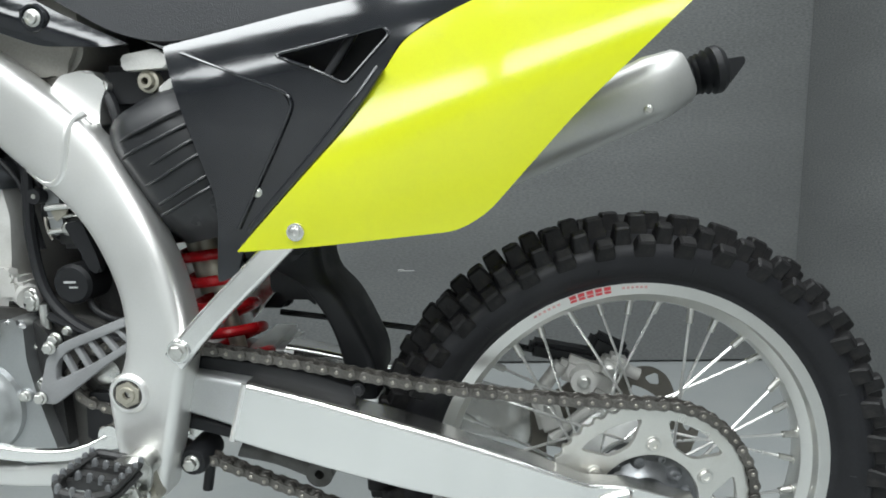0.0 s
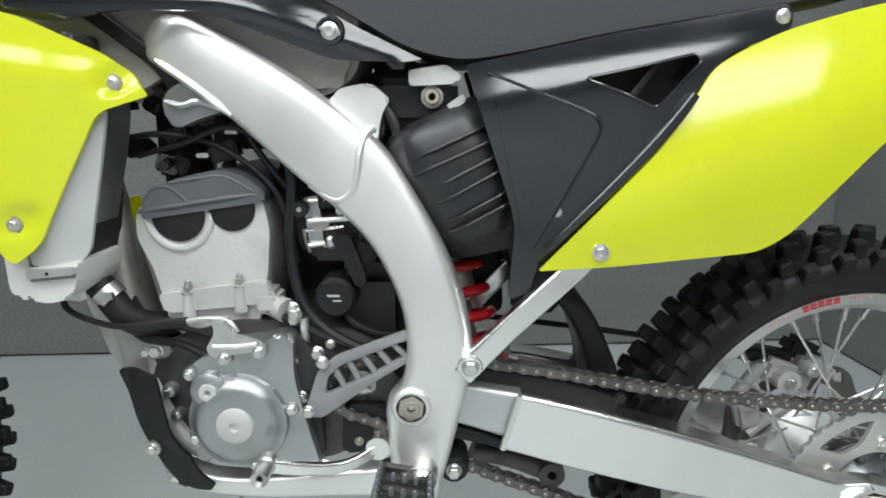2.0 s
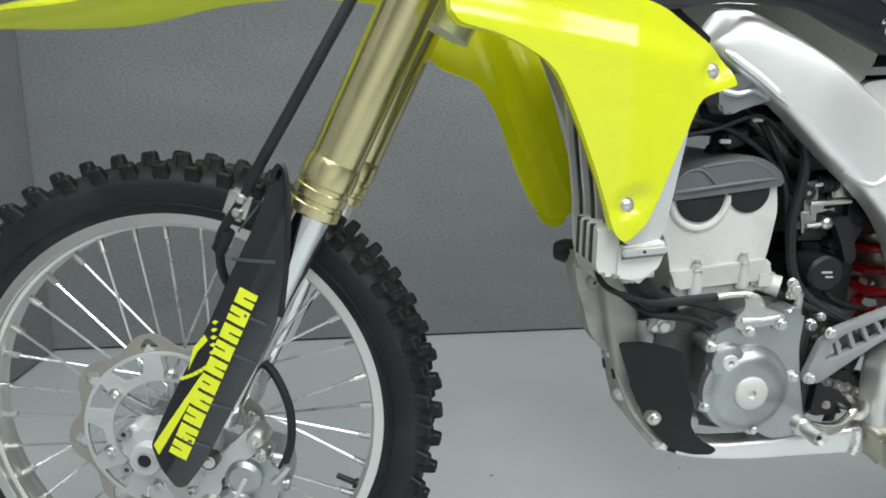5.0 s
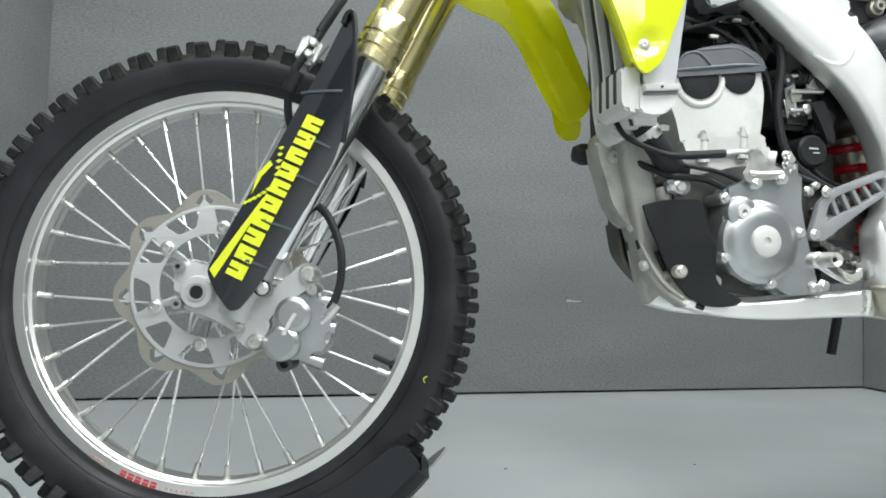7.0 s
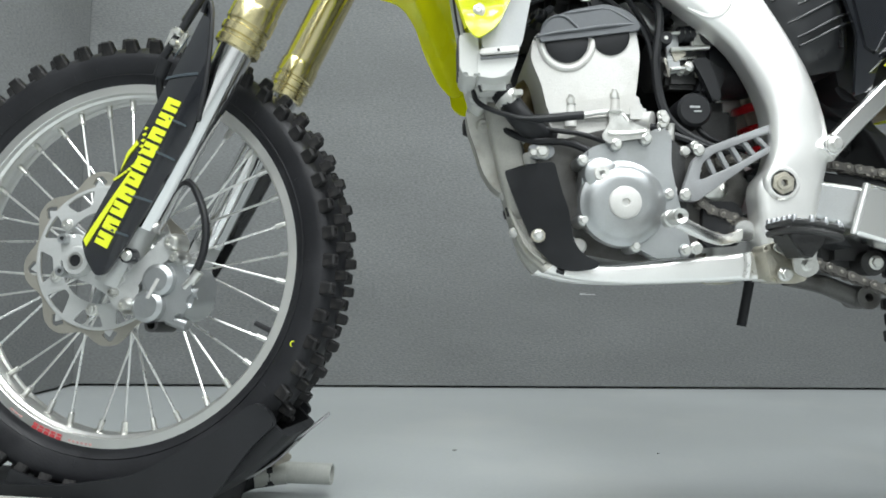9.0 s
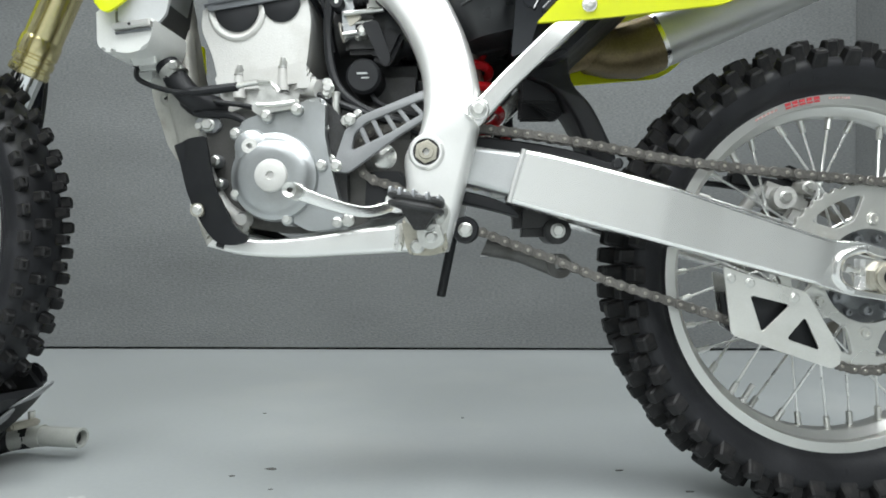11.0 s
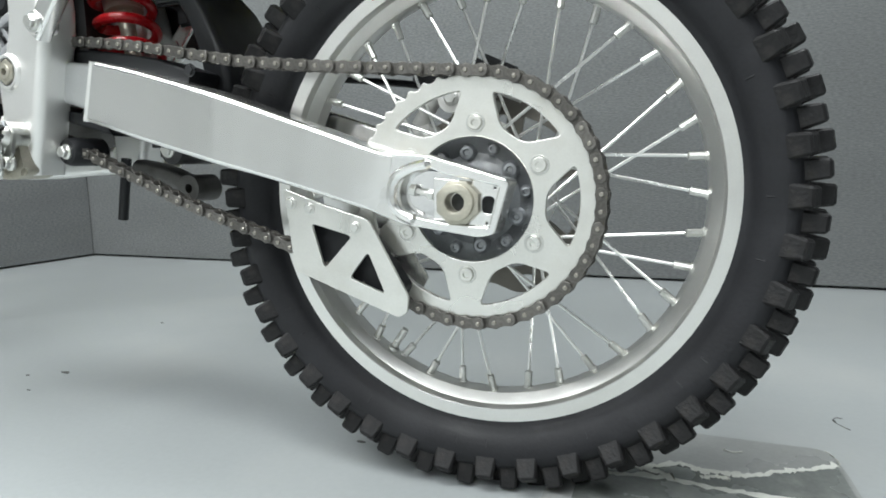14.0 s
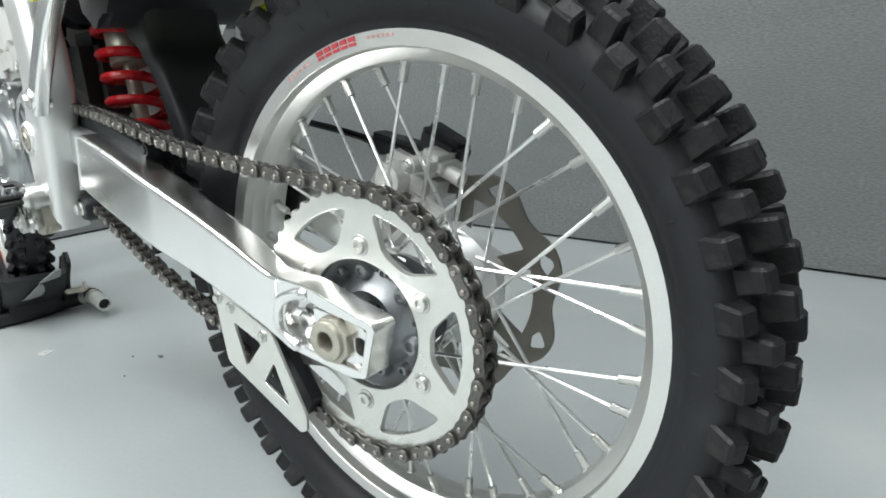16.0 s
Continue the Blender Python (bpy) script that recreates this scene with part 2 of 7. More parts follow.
def soft(x, e):
    """max(0, x) with its corner rounded off."""
    return 0.5 * (x + math.sqrt(x * x + e * e))


def prism(outline, v0, v1, bevel=0.0, seg=2):
    """An outline in the side plane, drawn out from v0 to v1."""
    bm = bmesh.new()
    a = [bm.verts.new((u, v0, w)) for u, w in (p[:2] for p in outline)]
    b = [bm.verts.new((u, v1, w)) for u, w in (p[:2] for p in outline)]
    n = len(a)
    bm.faces.new(a), bm.faces.new(b[::-1])
    for i in range(n):
        bm.faces.new((a[i], b[i], b[(i + 1) % n], a[(i + 1) % n]))
    if bevel:
        rim = [e for e in bm.edges if abs(e.verts[0].co.y - e.verts[1].co.y) < 1e-7]
        bmesh.ops.bevel(bm, geom=rim, offset=bevel, segments=seg, affect="EDGES", clamp_overlap=True)
    return bm


def plate(outline, holes, v0, v1, bevel=0.0006):
    """A flat plate with holes through it, in the side plane."""
    cu = bpy.data.curves.new("plate", "CURVE")
    cu.dimensions, cu.fill_mode = "2D", "BOTH"
    cu.extrude, cu.bevel_depth, cu.bevel_resolution = abs(v1 - v0) / 2 - bevel, bevel, 1
    cu.offset = -bevel
    for ring in (outline, *holes):
        s = cu.splines.new("POLY")
        s.points.add(len(ring) - 1)
        for p, q in zip(s.points, ring):
            p.co = (q[0], q[1], 0, 1)
        s.use_cyclic_u = True
    ob = bpy.data.objects.new("plate", cu)
    scene.collection.objects.link(ob)
    dg = bpy.context.evaluated_depsgraph_get()
    me = bpy.data.meshes.new_from_object(ob.evaluated_get(dg))
    bpy.data.objects.remove(ob)
    bpy.data.curves.remove(cu)
    bm = bmesh.new()
    bm.from_mesh(me)
    bpy.data.meshes.remove(me)
    bmesh.ops.remove_doubles(bm, verts=bm.verts, dist=1e-6)
    for v in bm.verts:
        x, y, z = v.co
        v.co = (x, (v0 + v1) / 2 - z, y)
    return bm


def panel(outline, f, thick, step=0.018, holes=()):
    """A curved sheet over an outline in the side plane: f gives its depth; thick goes towards the middle of the bike."""
    bm = bmesh.new()
    if holes:
        flat = plate(outline, holes, 0, 0.002, 0.0)
        flat.normal_update()
        for face in [x for x in flat.faces if x.calc_center_median().y > 0.0005]:
            flat.faces.remove(face)
        bmesh.ops.delete(flat, geom=[v for v in flat.verts if not v.link_faces], context="VERTS")
        bm.free()
        bm = flat
    else:
        bm.faces.new([bm.verts.new((u, 0, w)) for u, w in (p[:2] for p in outline)])
    us, ws = [p[0] for p in outline], [p[1] for p in outline]
    for lo, hi, no in ((min(us), max(us), (1, 0, 0)), (min(ws), max(ws), (0, 0, 1))):
        k = lo + step
        while k < hi - step * 0.3:
            co = (k, 0, 0) if no[0] else (0, 0, k)
            bmesh.ops.bisect_plane(bm, geom=bm.verts[:] + bm.edges[:] + bm.faces[:], plane_co=co, plane_no=no)
            k += step
    for v in bm.verts:
        v.co.y = f(v.co.x, v.co.z)
    back = bmesh.ops.extrude_face_region(bm, geom=bm.faces[:])
    for v in back["geom"]:
        if isinstance(v, bmesh.types.BMVert):
            v.co.y += thick
    return bm


def sweep(pts, r, seg=10, caps=True, closed=False):
    """A tube along points; r is one radius or one for each point."""
    P = [Vector(p) for p in pts]
    N = len(P)
    R = r if isinstance(r, (list, tuple)) else [r] * N
    bm = bmesh.new()
    rings, ref = [], None
    for i, p in enumerate(P):
        a, b = (P[i - 1], P[(i + 1) % N]) if closed else (P[max(i - 1, 0)], P[min(i + 1, N - 1)])
        d = (b - a).normalized()
        if ref is None:
            ref = d.orthogonal().normalized()
        ref = (ref - d * ref.dot(d)).normalized()
        side = d.cross(ref)
        rings.append([bm.verts.new(p + (ref * math.cos(t) + side * math.sin(t)) * R[i]) for t in (2 * math.pi * k / seg for k in range(seg))])
    for i in range(N if closed else N - 1):
        A, B = rings[i], rings[(i + 1) % N]
        for k in range(seg):
            bm.faces.new((A[k], A[(k + 1) % seg], B[(k + 1) % seg], B[k]))
    if caps and not closed:
        bm.faces.new(rings[0][::-1]), bm.faces.new(rings[-1])
    return bm


def lathe(profile, c=(0, 0, 0), axis=(0, 1, 0), seg=32, closed=False, arc=None):
    """Turns (radius, height) pairs about an axis through c. arc: a part of the turn only, in degrees."""
    q = Vector((0, 0, 1)).rotation_difference(Vector(axis)).to_matrix()
    if tuple(axis) == (0, 1, 0):
        q = Matrix(((1, 0, 0), (0, 0, 1), (0, 1, 0)))
    bm = bmesh.new()
    a0, a1 = arc if arc else (0, 360)
    n = seg if not arc else seg + 1
    rings = []
    for rad, h in profile:
        rings.append([bm.verts.new(Vector(c) + q @ Vector((rad * math.cos(t), rad * math.sin(t), h)))
                      for t in (radians(a0 + (a1 - a0) * k / seg) for k in range(n))])
    m = len(rings)
    for i in range(m if closed else m - 1):
        A, B = rings[i], rings[(i + 1) % m]
        for k in range(seg):
            j = (k + 1) % n
            bm.faces.new((A[k], A[j], B[j], B[k]))
    if not closed and not arc:
        for ring, (rad, h) in ((rings[0], profile[0]), (rings[-1], profile[-1])):
            if rad > 1e-5:
                bm.faces.new(ring)
    if arc and closed:
        bm.faces.new([r[0] for r in rings]), bm.faces.new([r[-1] for r in rings])
    bmesh.ops.remove_doubles(bm, verts=bm.verts, dist=1e-7)
    return bm


def band(stations, n=5, round_=0.28, ring=5, crown=0.0):
    """A bar with a rounded box section. Stations: (u1, w1, u2, w2, v_outer, v_inner): its two edges and its depths."""
    st = [tuple(v) for v in catmull_n(stations, n)]
    bm = bmesh.new()
    rings = []
    for u1, w1, u2, w2, va, vb in st:
        a, b = Vector((u1, 0, w1)), Vector((u2, 0, w2))
        L, T = (b - a).length, abs(vb - va)
        r = min(L, T) * round_
        x = (b - a).normalized()
        pts = []
        for cx, cy, t0 in ((L - r, T - r, 0), (r, T - r, 90), (r, r, 180), (L - r, r, 270)):
            for k in range(ring):
                t = radians(t0 + 90 * k / (ring - 1))
                pts.append(a + x * (cx + r * math.cos(t)) + Vector((0, min(va, vb) + cy + r * math.sin(t), 0)))
        if crown:
            face = [pts[3 * ring - 1].lerp(pts[3 * ring], q / 6) for q in range(1, 6)]
            pts[3 * ring:3 * ring] = face
            for p in pts:
                s = max(0.0, min(1.0, (p - a).dot(x) / L)) * 2 - 1
                if p.y < min(va, vb) + T * 0.45:
                    p.y -= crown * (1 - s * s) * max(0.0, min(1.0, (p.z - 0.49) / 0.09))
        rings.append([bm.verts.new(p) for p in pts])
    k = len(rings[0])
    for A, B in zip(rings, rings[1:]):
        for i in range(k):
            bm.faces.new((A[i], A[(i + 1) % k], B[(i + 1) % k], B[i]))
    bm.faces.new(rings[0][::-1]), bm.faces.new(rings[-1])
    return bm


def catmull_n(rows, n):
    R = np.array(rows, float)
    out = []
    for i in range(len(R) - 1):
        b, c = R[i], R[i + 1]
        a = R[i - 1] if i else 2 * b - c
        d = R[i + 2] if i + 2 < len(R) else 2 * c - b
        for q in range(n):
            t = q / n
            out.append(0.5 * (2 * b + (c - a) * t + (2 * a - 5 * b + 4 * c - d) * t * t + (3 * b - a - 3 * c + d) * t ** 3))
    return out + [R[-1]]


def box(c, s, bevel=0.0, m=None):
    bm = bmesh.new()
    bmesh.ops.create_cube(bm, size=1, matrix=Matrix.Translation(c) @ (m or Matrix.Identity(4)) @ Matrix.Diagonal((*s, 1)))
    if bevel:
        bmesh.ops.bevel(bm, geom=bm.edges[:], offset=bevel, segments=2, affect="EDGES", clamp_overlap=True)
    return bm


def circle(cu, cw, r, n=24, a0=0.0):
    return [(cu + r * math.cos(a0 + 2 * math.pi * k / n), cw + r * math.sin(a0 + 2 * math.pi * k / n)) for k in range(n)]


def bolt_mesh(r, length, hexed=True):
    """A flanged bolt head, its top towards -v, its seat at v = 0."""
    flange = lathe([(0, 0), (r * 1.25, 0), (r * 1.25, -length * 0.22), (r * 0.95, -length * 0.4), (0, -length * 0.4)], seg=18)
    if hexed:
        head = prism(circle(0, 0, r, 6), -length, -length * 0.3, r * 0.12, 1)
        dish = lathe([(r * 0.5, -length * 1.01), (r * 0.42, -length * 0.8), (0, -length * 0.8)], seg=12)
        return finish(join(flange, head, dish), "bolt", 30)
    head = lathe([(r * 0.95, -length * 0.3), (r * 0.9, -length * 0.8), (r * 0.7, -length), (r * 0.4, -length), (r * 0.4, -length * 0.6), (0, -length * 0.6)], seg=16)
    return finish(join(flange, head), "bolt", 30)


BOLTS = {}


def bolt(u, v, w, r, length, parent, material=None, hexed=True, name="bolt", m=None, turn=0):
    key = (round(r, 4), round(length, 4), hexed, (material or STEEL).name)
    if key not in BOLTS:
        BOLTS[key] = bolt_mesh(r, length, hexed)
    p = pose(u, v, w, 0, turn, 0)
    return link(name, BOLTS[key], material or STEEL, parent, "", (m @ p) if m is not None else p)


# ---------------------------------------------------------------- the booth
def slab(name, x0, x1, y0, y1, z0, z1, material, label, category, m=None, bevel=0.0):
    ob = part(name, box(((x0 + x1) / 2, (y0 + y1) / 2, (z0 + z1) / 2), (x1 - x0, y1 - y0, z1 - z0), bevel), material, None, m=m)
    return tagged(ob, label, category, kind="structure")


BACK, LEFT, RIGHT, FRONT = 2.075, -1.885, 1.058, -3.2
slab("floor", -4.0, 4.0, FRONT - 0.1, 3.0, -0.1, 0.0, FLOOR, "smooth grey painted concrete floor with faint scuffs", "floor")
slab("wall_north", LEFT - 0.1, RIGHT + 0.1, BACK, BACK + 0.1, 0.007, CEILING, WALL, "dark grey felt-covered backdrop wall", "wall", bevel=0.002)
slab("wall_west", -0.1, 0.0, -2.3, -0.004, 0.007, CEILING, WALL, "dark grey felt-covered side wall of the booth", "wall",
     m=pose(LEFT, BACK, 0, 0, 0, -5.0), bevel=0.002)
slab("wall_east", RIGHT, RIGHT + 0.1, 0.1, BACK - 0.004, 0.007, CEILING, WALL, "dark grey felt-covered side wall of the booth", "wall", bevel=0.002)
slab("wall_south", -4.0, 4.0, FRONT - 0.1, FRONT - 0.004, 0.0, CEILING, PLAIN, "plain pale wall closing the room", "wall")
slab("wall_room_east", 3.9, 4.0, FRONT, 3.0, 0.0, CEILING, PLAIN, "plain pale wall closing the room", "wall")
slab("wall_room_west", -4.0, -3.9, FRONT, 3.0, 0.0, CEILING, PLAIN, "plain pale wall closing the room", "wall")
slab("wall_room_north", -4.0, 4.0, 2.9, 3.0, 0.0, CEILING, PLAIN, "plain pale wall closing the room", "wall")
slab("wall_base", LEFT, RIGHT, BACK + 0.05, BACK + 0.09, 0.0, 0.0065, MATTE, "dark joint under the backdrop wall", "joint")
slab("ceiling", -4.0, 4.0, FRONT - 0.1, 3.0, CEILING + 0.004, CEILING + 0.1, CEIL, "plain grey ceiling", "ceiling")
# Panels for the assumed lamps, added above the view.
for lx, ly, sx, sy in LAMPS:
    fixture = tagged(part("ceiling_light", box((0, 0, 0), (sx + 0.06, sy + 0.06, 0.05), 0.006), CEIL, None,
                          m=pose(lx, ly, CEILING - 0.022)), "assumed white flat ceiling light panel, out of view, switched on", "ceiling light", "ceiling lights")
    part("diffuser", box((0, 0, -0.028), (sx, sy, 0.006), 0.002), CLEARLIGHT, fixture)

# worn steel plate let into the floor under the rear wheel
plate_ob = part("floor_plate", prism(fillet([(0.27, 0.5, 0.01), (0.600, 0.5, 0.01), (0.5815, 0.92, 0.03), (0.577, 0.950, 0.01), (0.567, 0.978, 0.008), (0.44, 0.980, 0.01), (0.27, 0.985, 0.01)], 0.012), -0.002, 0.0022, 0.0010),
                WORN, None, m=pose(0, 0, 0.002) @ Matrix(((1, 0, 0, 0), (0, 0, 1, 0), (0, -1, 0, 0), (0, 0, 0, 1))))
tagged(plate_ob, "worn grey steel plate with peeling paint on the floor", "floor plate")
for sx, sy, sr in ((-0.613, 0.917, 0.009), (-0.057, 0.916, 0.006), (-0.665, 0.885, 0.004), (-0.72, 1.25, 0.004), (0.02, 0.83, 0.005), (-0.3, 1.22, 0.003), (-0.591, 0.832, 0.003)):
    rnd = random.Random(int(sx * 1000))
    spk = prism([(math.cos(a) * sr * rnd.uniform(0.6, 1.5), math.sin(a) * sr * rnd.uniform(0.25, 0.6)) for a in (k * 0.7 for k in range(9))], -0.0004, 0.0006)
    tagged(part("dirt_speck", spk, SPECK, None, m=pose(sx, sy, 0.0005, 90, 0, 0)), "small dark speck of dirt on the floor", "dirt speck", "specks on the floor")

# ---------------------------------------------------------------- the motorcycle
BIKE = pose(0.215, 0.80, 0, 0, 0, -3.5)
bike = new("motorcycle")
bike.matrix_basis = BIKE
tagged(bike, "yellow and black dirt bike standing with its front wheel chocked", "motorcycle")
AXLE_R, AXLE_F = (0.0, 0.0, 0.320), (-1.474, 0.0, 0.362)
HEADPOINT, HEADAXIS = Vector((-1.241, 0, 0.6465)), Vector((0.424, 0, 0.906)).normalized()
STEER = Matrix.Translation(HEADPOINT + Vector((0.007, 0.007, 0.004))) @ Matrix.Rotation(radians(-8.5), 4, HEADAXIS) @ Matrix.Translation(-HEADPOINT)
FOOT = STEER @ Matrix.Translation((0, 0, -0.008))
FORK = STEER @ Matrix.Translation((-0.009, 0.001, -0.006))


def knob_mesh(lu, lv, h, taper=0.84, dimple=False):
    """A tyre block standing on +z, long in x by lu, wide in y by lv, with a worn dished top."""
    bm = bmesh.new()
    bmesh.ops.create_cube(bm, size=1, matrix=Matrix.Translation((0, 0, h / 2 - 0.003)) @ Matrix.Diagonal((lu, lv, h + 0.006, 1)))
    for v in bm.verts:
        if v.co.z > 0:
            v.co.x *= taper
            v.co.y *= taper
        else:
            v.co.x *= 1.1
            v.co.y *= 1.1
    top = [e for e in bm.edges if (e.verts[0].co.z > 0 and e.verts[1].co.z > 0)]
    sides = [e for e in bm.edges if (e.verts[0].co.z > 0) != (e.verts[1].co.z > 0)]
    bmesh.ops.bevel(bm, geom=top + sides, offset=0.0022, segments=1, affect="EDGES")
    if dimple:
        bm.normal_update()
        cap = max(bm.faces, key=lambda f: f.calc_center_median().z)
        bmesh.ops.inset_individual(bm, faces=[cap], thickness=min(lu, lv) * 0.19)
        sunk = max((f for f in bm.faces if f.normal.z > 0.9), key=lambda f: -abs(f.calc_center_median().x) - abs(f.calc_center_median().y))
        ring_in = bmesh.ops.inset_individual(bm, faces=[sunk], thickness=0.0006)
        for v in sunk.verts:
            v.co.z -= 0.0022
        for f in [sunk] + ring_in["faces"]:
            f.material_index = 1
    return finish(bm, "knob", 30)


def make_tyre(name, centre, r_bead, r_carc, half, rows, m, label):
    """rows: (count, phase in turns, place across, base radius, block length, width, height, lean in degrees)."""
    d, g = r_carc - r_bead, half
    side_p = [(0.0, -0.62), (0.07, -0.66), (0.14, -0.70), (0.17, -0.76), (0.28, -0.86), (0.42, -0.95), (0.56, -1.0), (0.68, -0.99), (0.79, -0.90), (0.88, -0.74), (0.95, -0.52), (0.99, -0.26), (1.0, 0.0)]
    prof = [(r_bead + d * a, g * b) for a, b in side_p]
    prof += [(r, -h) for r, h in prof[-2::-1]]
    ob = part(name, lathe(prof, seg=96, closed=True), RUBBER, bike, label, m @ Matrix.Translation(centre))
    for count, phase, y, rad, lu, lv, h, tilt in rows:
        me = knob_mesh(lu, lv, h, dimple=name == "front_tyre")
        for k in range(count):
            a = 2 * math.pi * (k + phase) / count
            local = Matrix.Rotation(a, 4, "Y") @ Matrix.Translation((0, y, rad)) @ Matrix.Rotation(radians(-tilt), 4, "X")
            link("knob", me, KNOB, ob, "", local)
        if name == "front_tyre":
            me.materials.append(DUSTY)
    for sgn in (-1, 1):
        for k in range(20 if sgn < 0 else 0):
            a = 2 * math.pi * (k + 0.3 * (k % 3)) / 20
            part("mould_tick", sweep([(math.cos(a) * (r_bead + d * 0.30), -g * 0.868, math.sin(a) * (r_bead + d * 0.30)), (math.cos(a) * (r_bead + d * 0.42), -g * 0.948, math.sin(a) * (r_bead + d * 0.42))], 0.0008, 5), RUBBER, ob)
        for f, h in ((0.20, 0.80),) if name == "front_tyre" else ():
            part("sidewall_ring", lathe([(r_bead + d * f - 0.0012, sgn * g * h * 0.99), (r_bead + d * f, sgn * (g * h + 0.0012)), (r_bead + d * f + 0.0012, sgn * g * h)], seg=96, closed=True), RUBBER, ob)
    return ob


def make_wheel(name, centre, r_out, r_nip, rim_half, hub_r, flange_half, phase, m, label):
    d = r_out - r_nip
    hub = lathe([(0.012, -0.062), (0.024, -0.062), (0.026, -flange_half - 0.004), (hub_r, -flange_half - 0.003), (hub_r, -flange_half + 0.003), (hub_r * 0.62, -flange_half + 0.012),
                 (hub_r * 0.55, 0), (hub_r * 0.62, flange_half - 0.012), (hub_r, flange_half - 0.003), (hub_r, flange_half + 0.003), (0.026, flange_half + 0.004), (0.024, 0.062), (0.012, 0.062)],
                seg=40, closed=True)
    ob = part(name, hub, CAST, bike, label, m @ Matrix.Translation(centre))
    R, H = r_out, rim_half
    B = 0.0205
    half_p = [(R, -H), (R - 0.0006, -H - 0.001), (R - B + 0.0010, -H - 0.0006), (R - B + 0.0002, -H + 0.0002), (R - B, -H + 0.0075), (R - B - 0.0008, -H * 0.64), (R - B - 0.004, -H * 0.56), (r_nip + 0.002, -H * 0.36), (r_nip, -H * 0.14)]
    prof = half_p + [(r_, -h_) for r_, h_ in half_p[::-1]] + [(R - 0.006, H - 0.004), (r_nip + 0.005, H * 0.3), (r_nip + 0.005, -H * 0.3), (R - 0.006, -H + 0.004)]
    part("rim", lathe(prof, seg=128, closed=True), RIM, ob, "silver anodised rim", angle=22)
    # spokes: four kinds, nine of each
    for side in (-1, 1):
        for lead in (-1, 1):
            a_rim = radians(phase + (20 if lead < 0 else 0) - (10 if side > 0 else 0))
            a_hub = a_rim + lead * radians(70)
            p1 = Vector((r_nip * math.cos(a_rim), side * H * 0.12, r_nip * math.sin(a_rim)))
            p0 = Vector(((hub_r - 0.005) * math.cos(a_hub), side * flange_half + lead * 0.003, (hub_r - 0.005) * math.sin(a_hub)))
            d1 = (p1 - p0).normalized()
            me_s = finish(sweep([p0, p1], 0.0018, 6), "spoke")
            me_n = finish(sweep([p1 + d1 * 0.004, p1 - d1 * 0.001, p1 - d1 * 0.0012, p1 - d1 * 0.017, p1 - d1 * 0.018], [0.0056, 0.0056, 0.0042, 0.0042, 0.0022], 8), "nipple")
            for k in range(9):
                t = Matrix.Rotation(radians(-40 * k), 4, "Y")
                sp = link("spoke", me_s, SPOKE, ob, "", t)
                link("nipple", me_n, STEEL, ob, "", t)
    return ob


def arc_bar(c, r0, r1, a0, a1, v, n=8, thick=0.0006):
    """A printed bar that follows a rim."""
    pts = [(c[0] + r1 * math.cos(radians(a0 + (a1 - a0) * k / n)), c[1] + r1 * math.sin(radians(a0 + (a1 - a0) * k / n))) for k in range(n + 1)]
    pts += [(c[0] + r0 * math.cos(radians(a1 + (a0 - a1) * k / n)), c[1] + r0 * math.sin(radians(a1 + (a0 - a1) * k / n))) for k in range(n + 1)]
    return prism(pts, v, v + thick)


I4 = Matrix.Identity(4)
REAR = Matrix.Translation(Vector(AXLE_R) + Vector((-0.010, 0.010, 0))) @ Matrix.Rotation(radians(7.0), 4, "Z") @ Matrix.Translation(-Vector(AXLE_R))
rear_wheel = make_wheel("rear_wheel", AXLE_R, 0.2525, 0.219, 0.030, 0.050, 0.030, 10, REAR, "silver spoked rear wheel")
front_wheel = make_wheel("front_wheel", AXLE_F, 0.2765, 0.2515, 0.0235, 0.034, 0.030, 33.4, STEER, "silver spoked front wheel")
for wheel, R, H, word, script, small in ((rear_wheel, 0.2525, 0.030, (97.4, 109.7), (112.3, 121), (87.5, 95)), (front_wheel, 0.2765, 0.0235, (244.4, 255.5), (257.7, 266.3), (235.2, 240.9))):
    a0, a1 = word
    step = (a1 - a0) / 5
    for k in range(5):
        for r0, r1 in ((0.0150, 0.0125), (0.0112, 0.0072)):
            part("print_bar", arc_bar((0, 0), R - r0, R - r1, a0 + k * step + step * 0.12, a0 + (k + 1) * step - step * 0.12, -H - 0.0018, 3, 0.0016), DECAL_R, wheel)
    for a0, a1 in (script, small):
        n_bar = 6 if a1 - a0 > 7 else 3
        for k in range(n_bar):
            w1 = (a1 - a0) / n_bar
            part("print_bar", arc_bar((0, 0), R - 0.0122, R - 0.0096, a0 + k * w1, a0 + (k + 0.6) * w1, -H - 0.0014, 2, 0.0012), DECAL_P, wheel)

# valve stems
for wheel, ang, r_n in ((rear_wheel, 236, 0.220), (front_wheel, 336.5, 0.2515)):
    c, s = math.cos(radians(ang)), math.sin(radians(ang))
    part("valve_stem", sweep([(c * (r_n + 0.003), 0, s * (r_n + 0.003)), (c * (r_n - 0.004), 0, s * (r_n - 0.004)), (c * (r_n - 0.005), 0, s * (r_n - 0.005)), (c * (r_n - 0.03), 0, s * (r_n - 0.03))],
                             [0.007, 0.007, 0.004, 0.004], 10), STEEL if wheel is rear_wheel else MATTE, wheel)

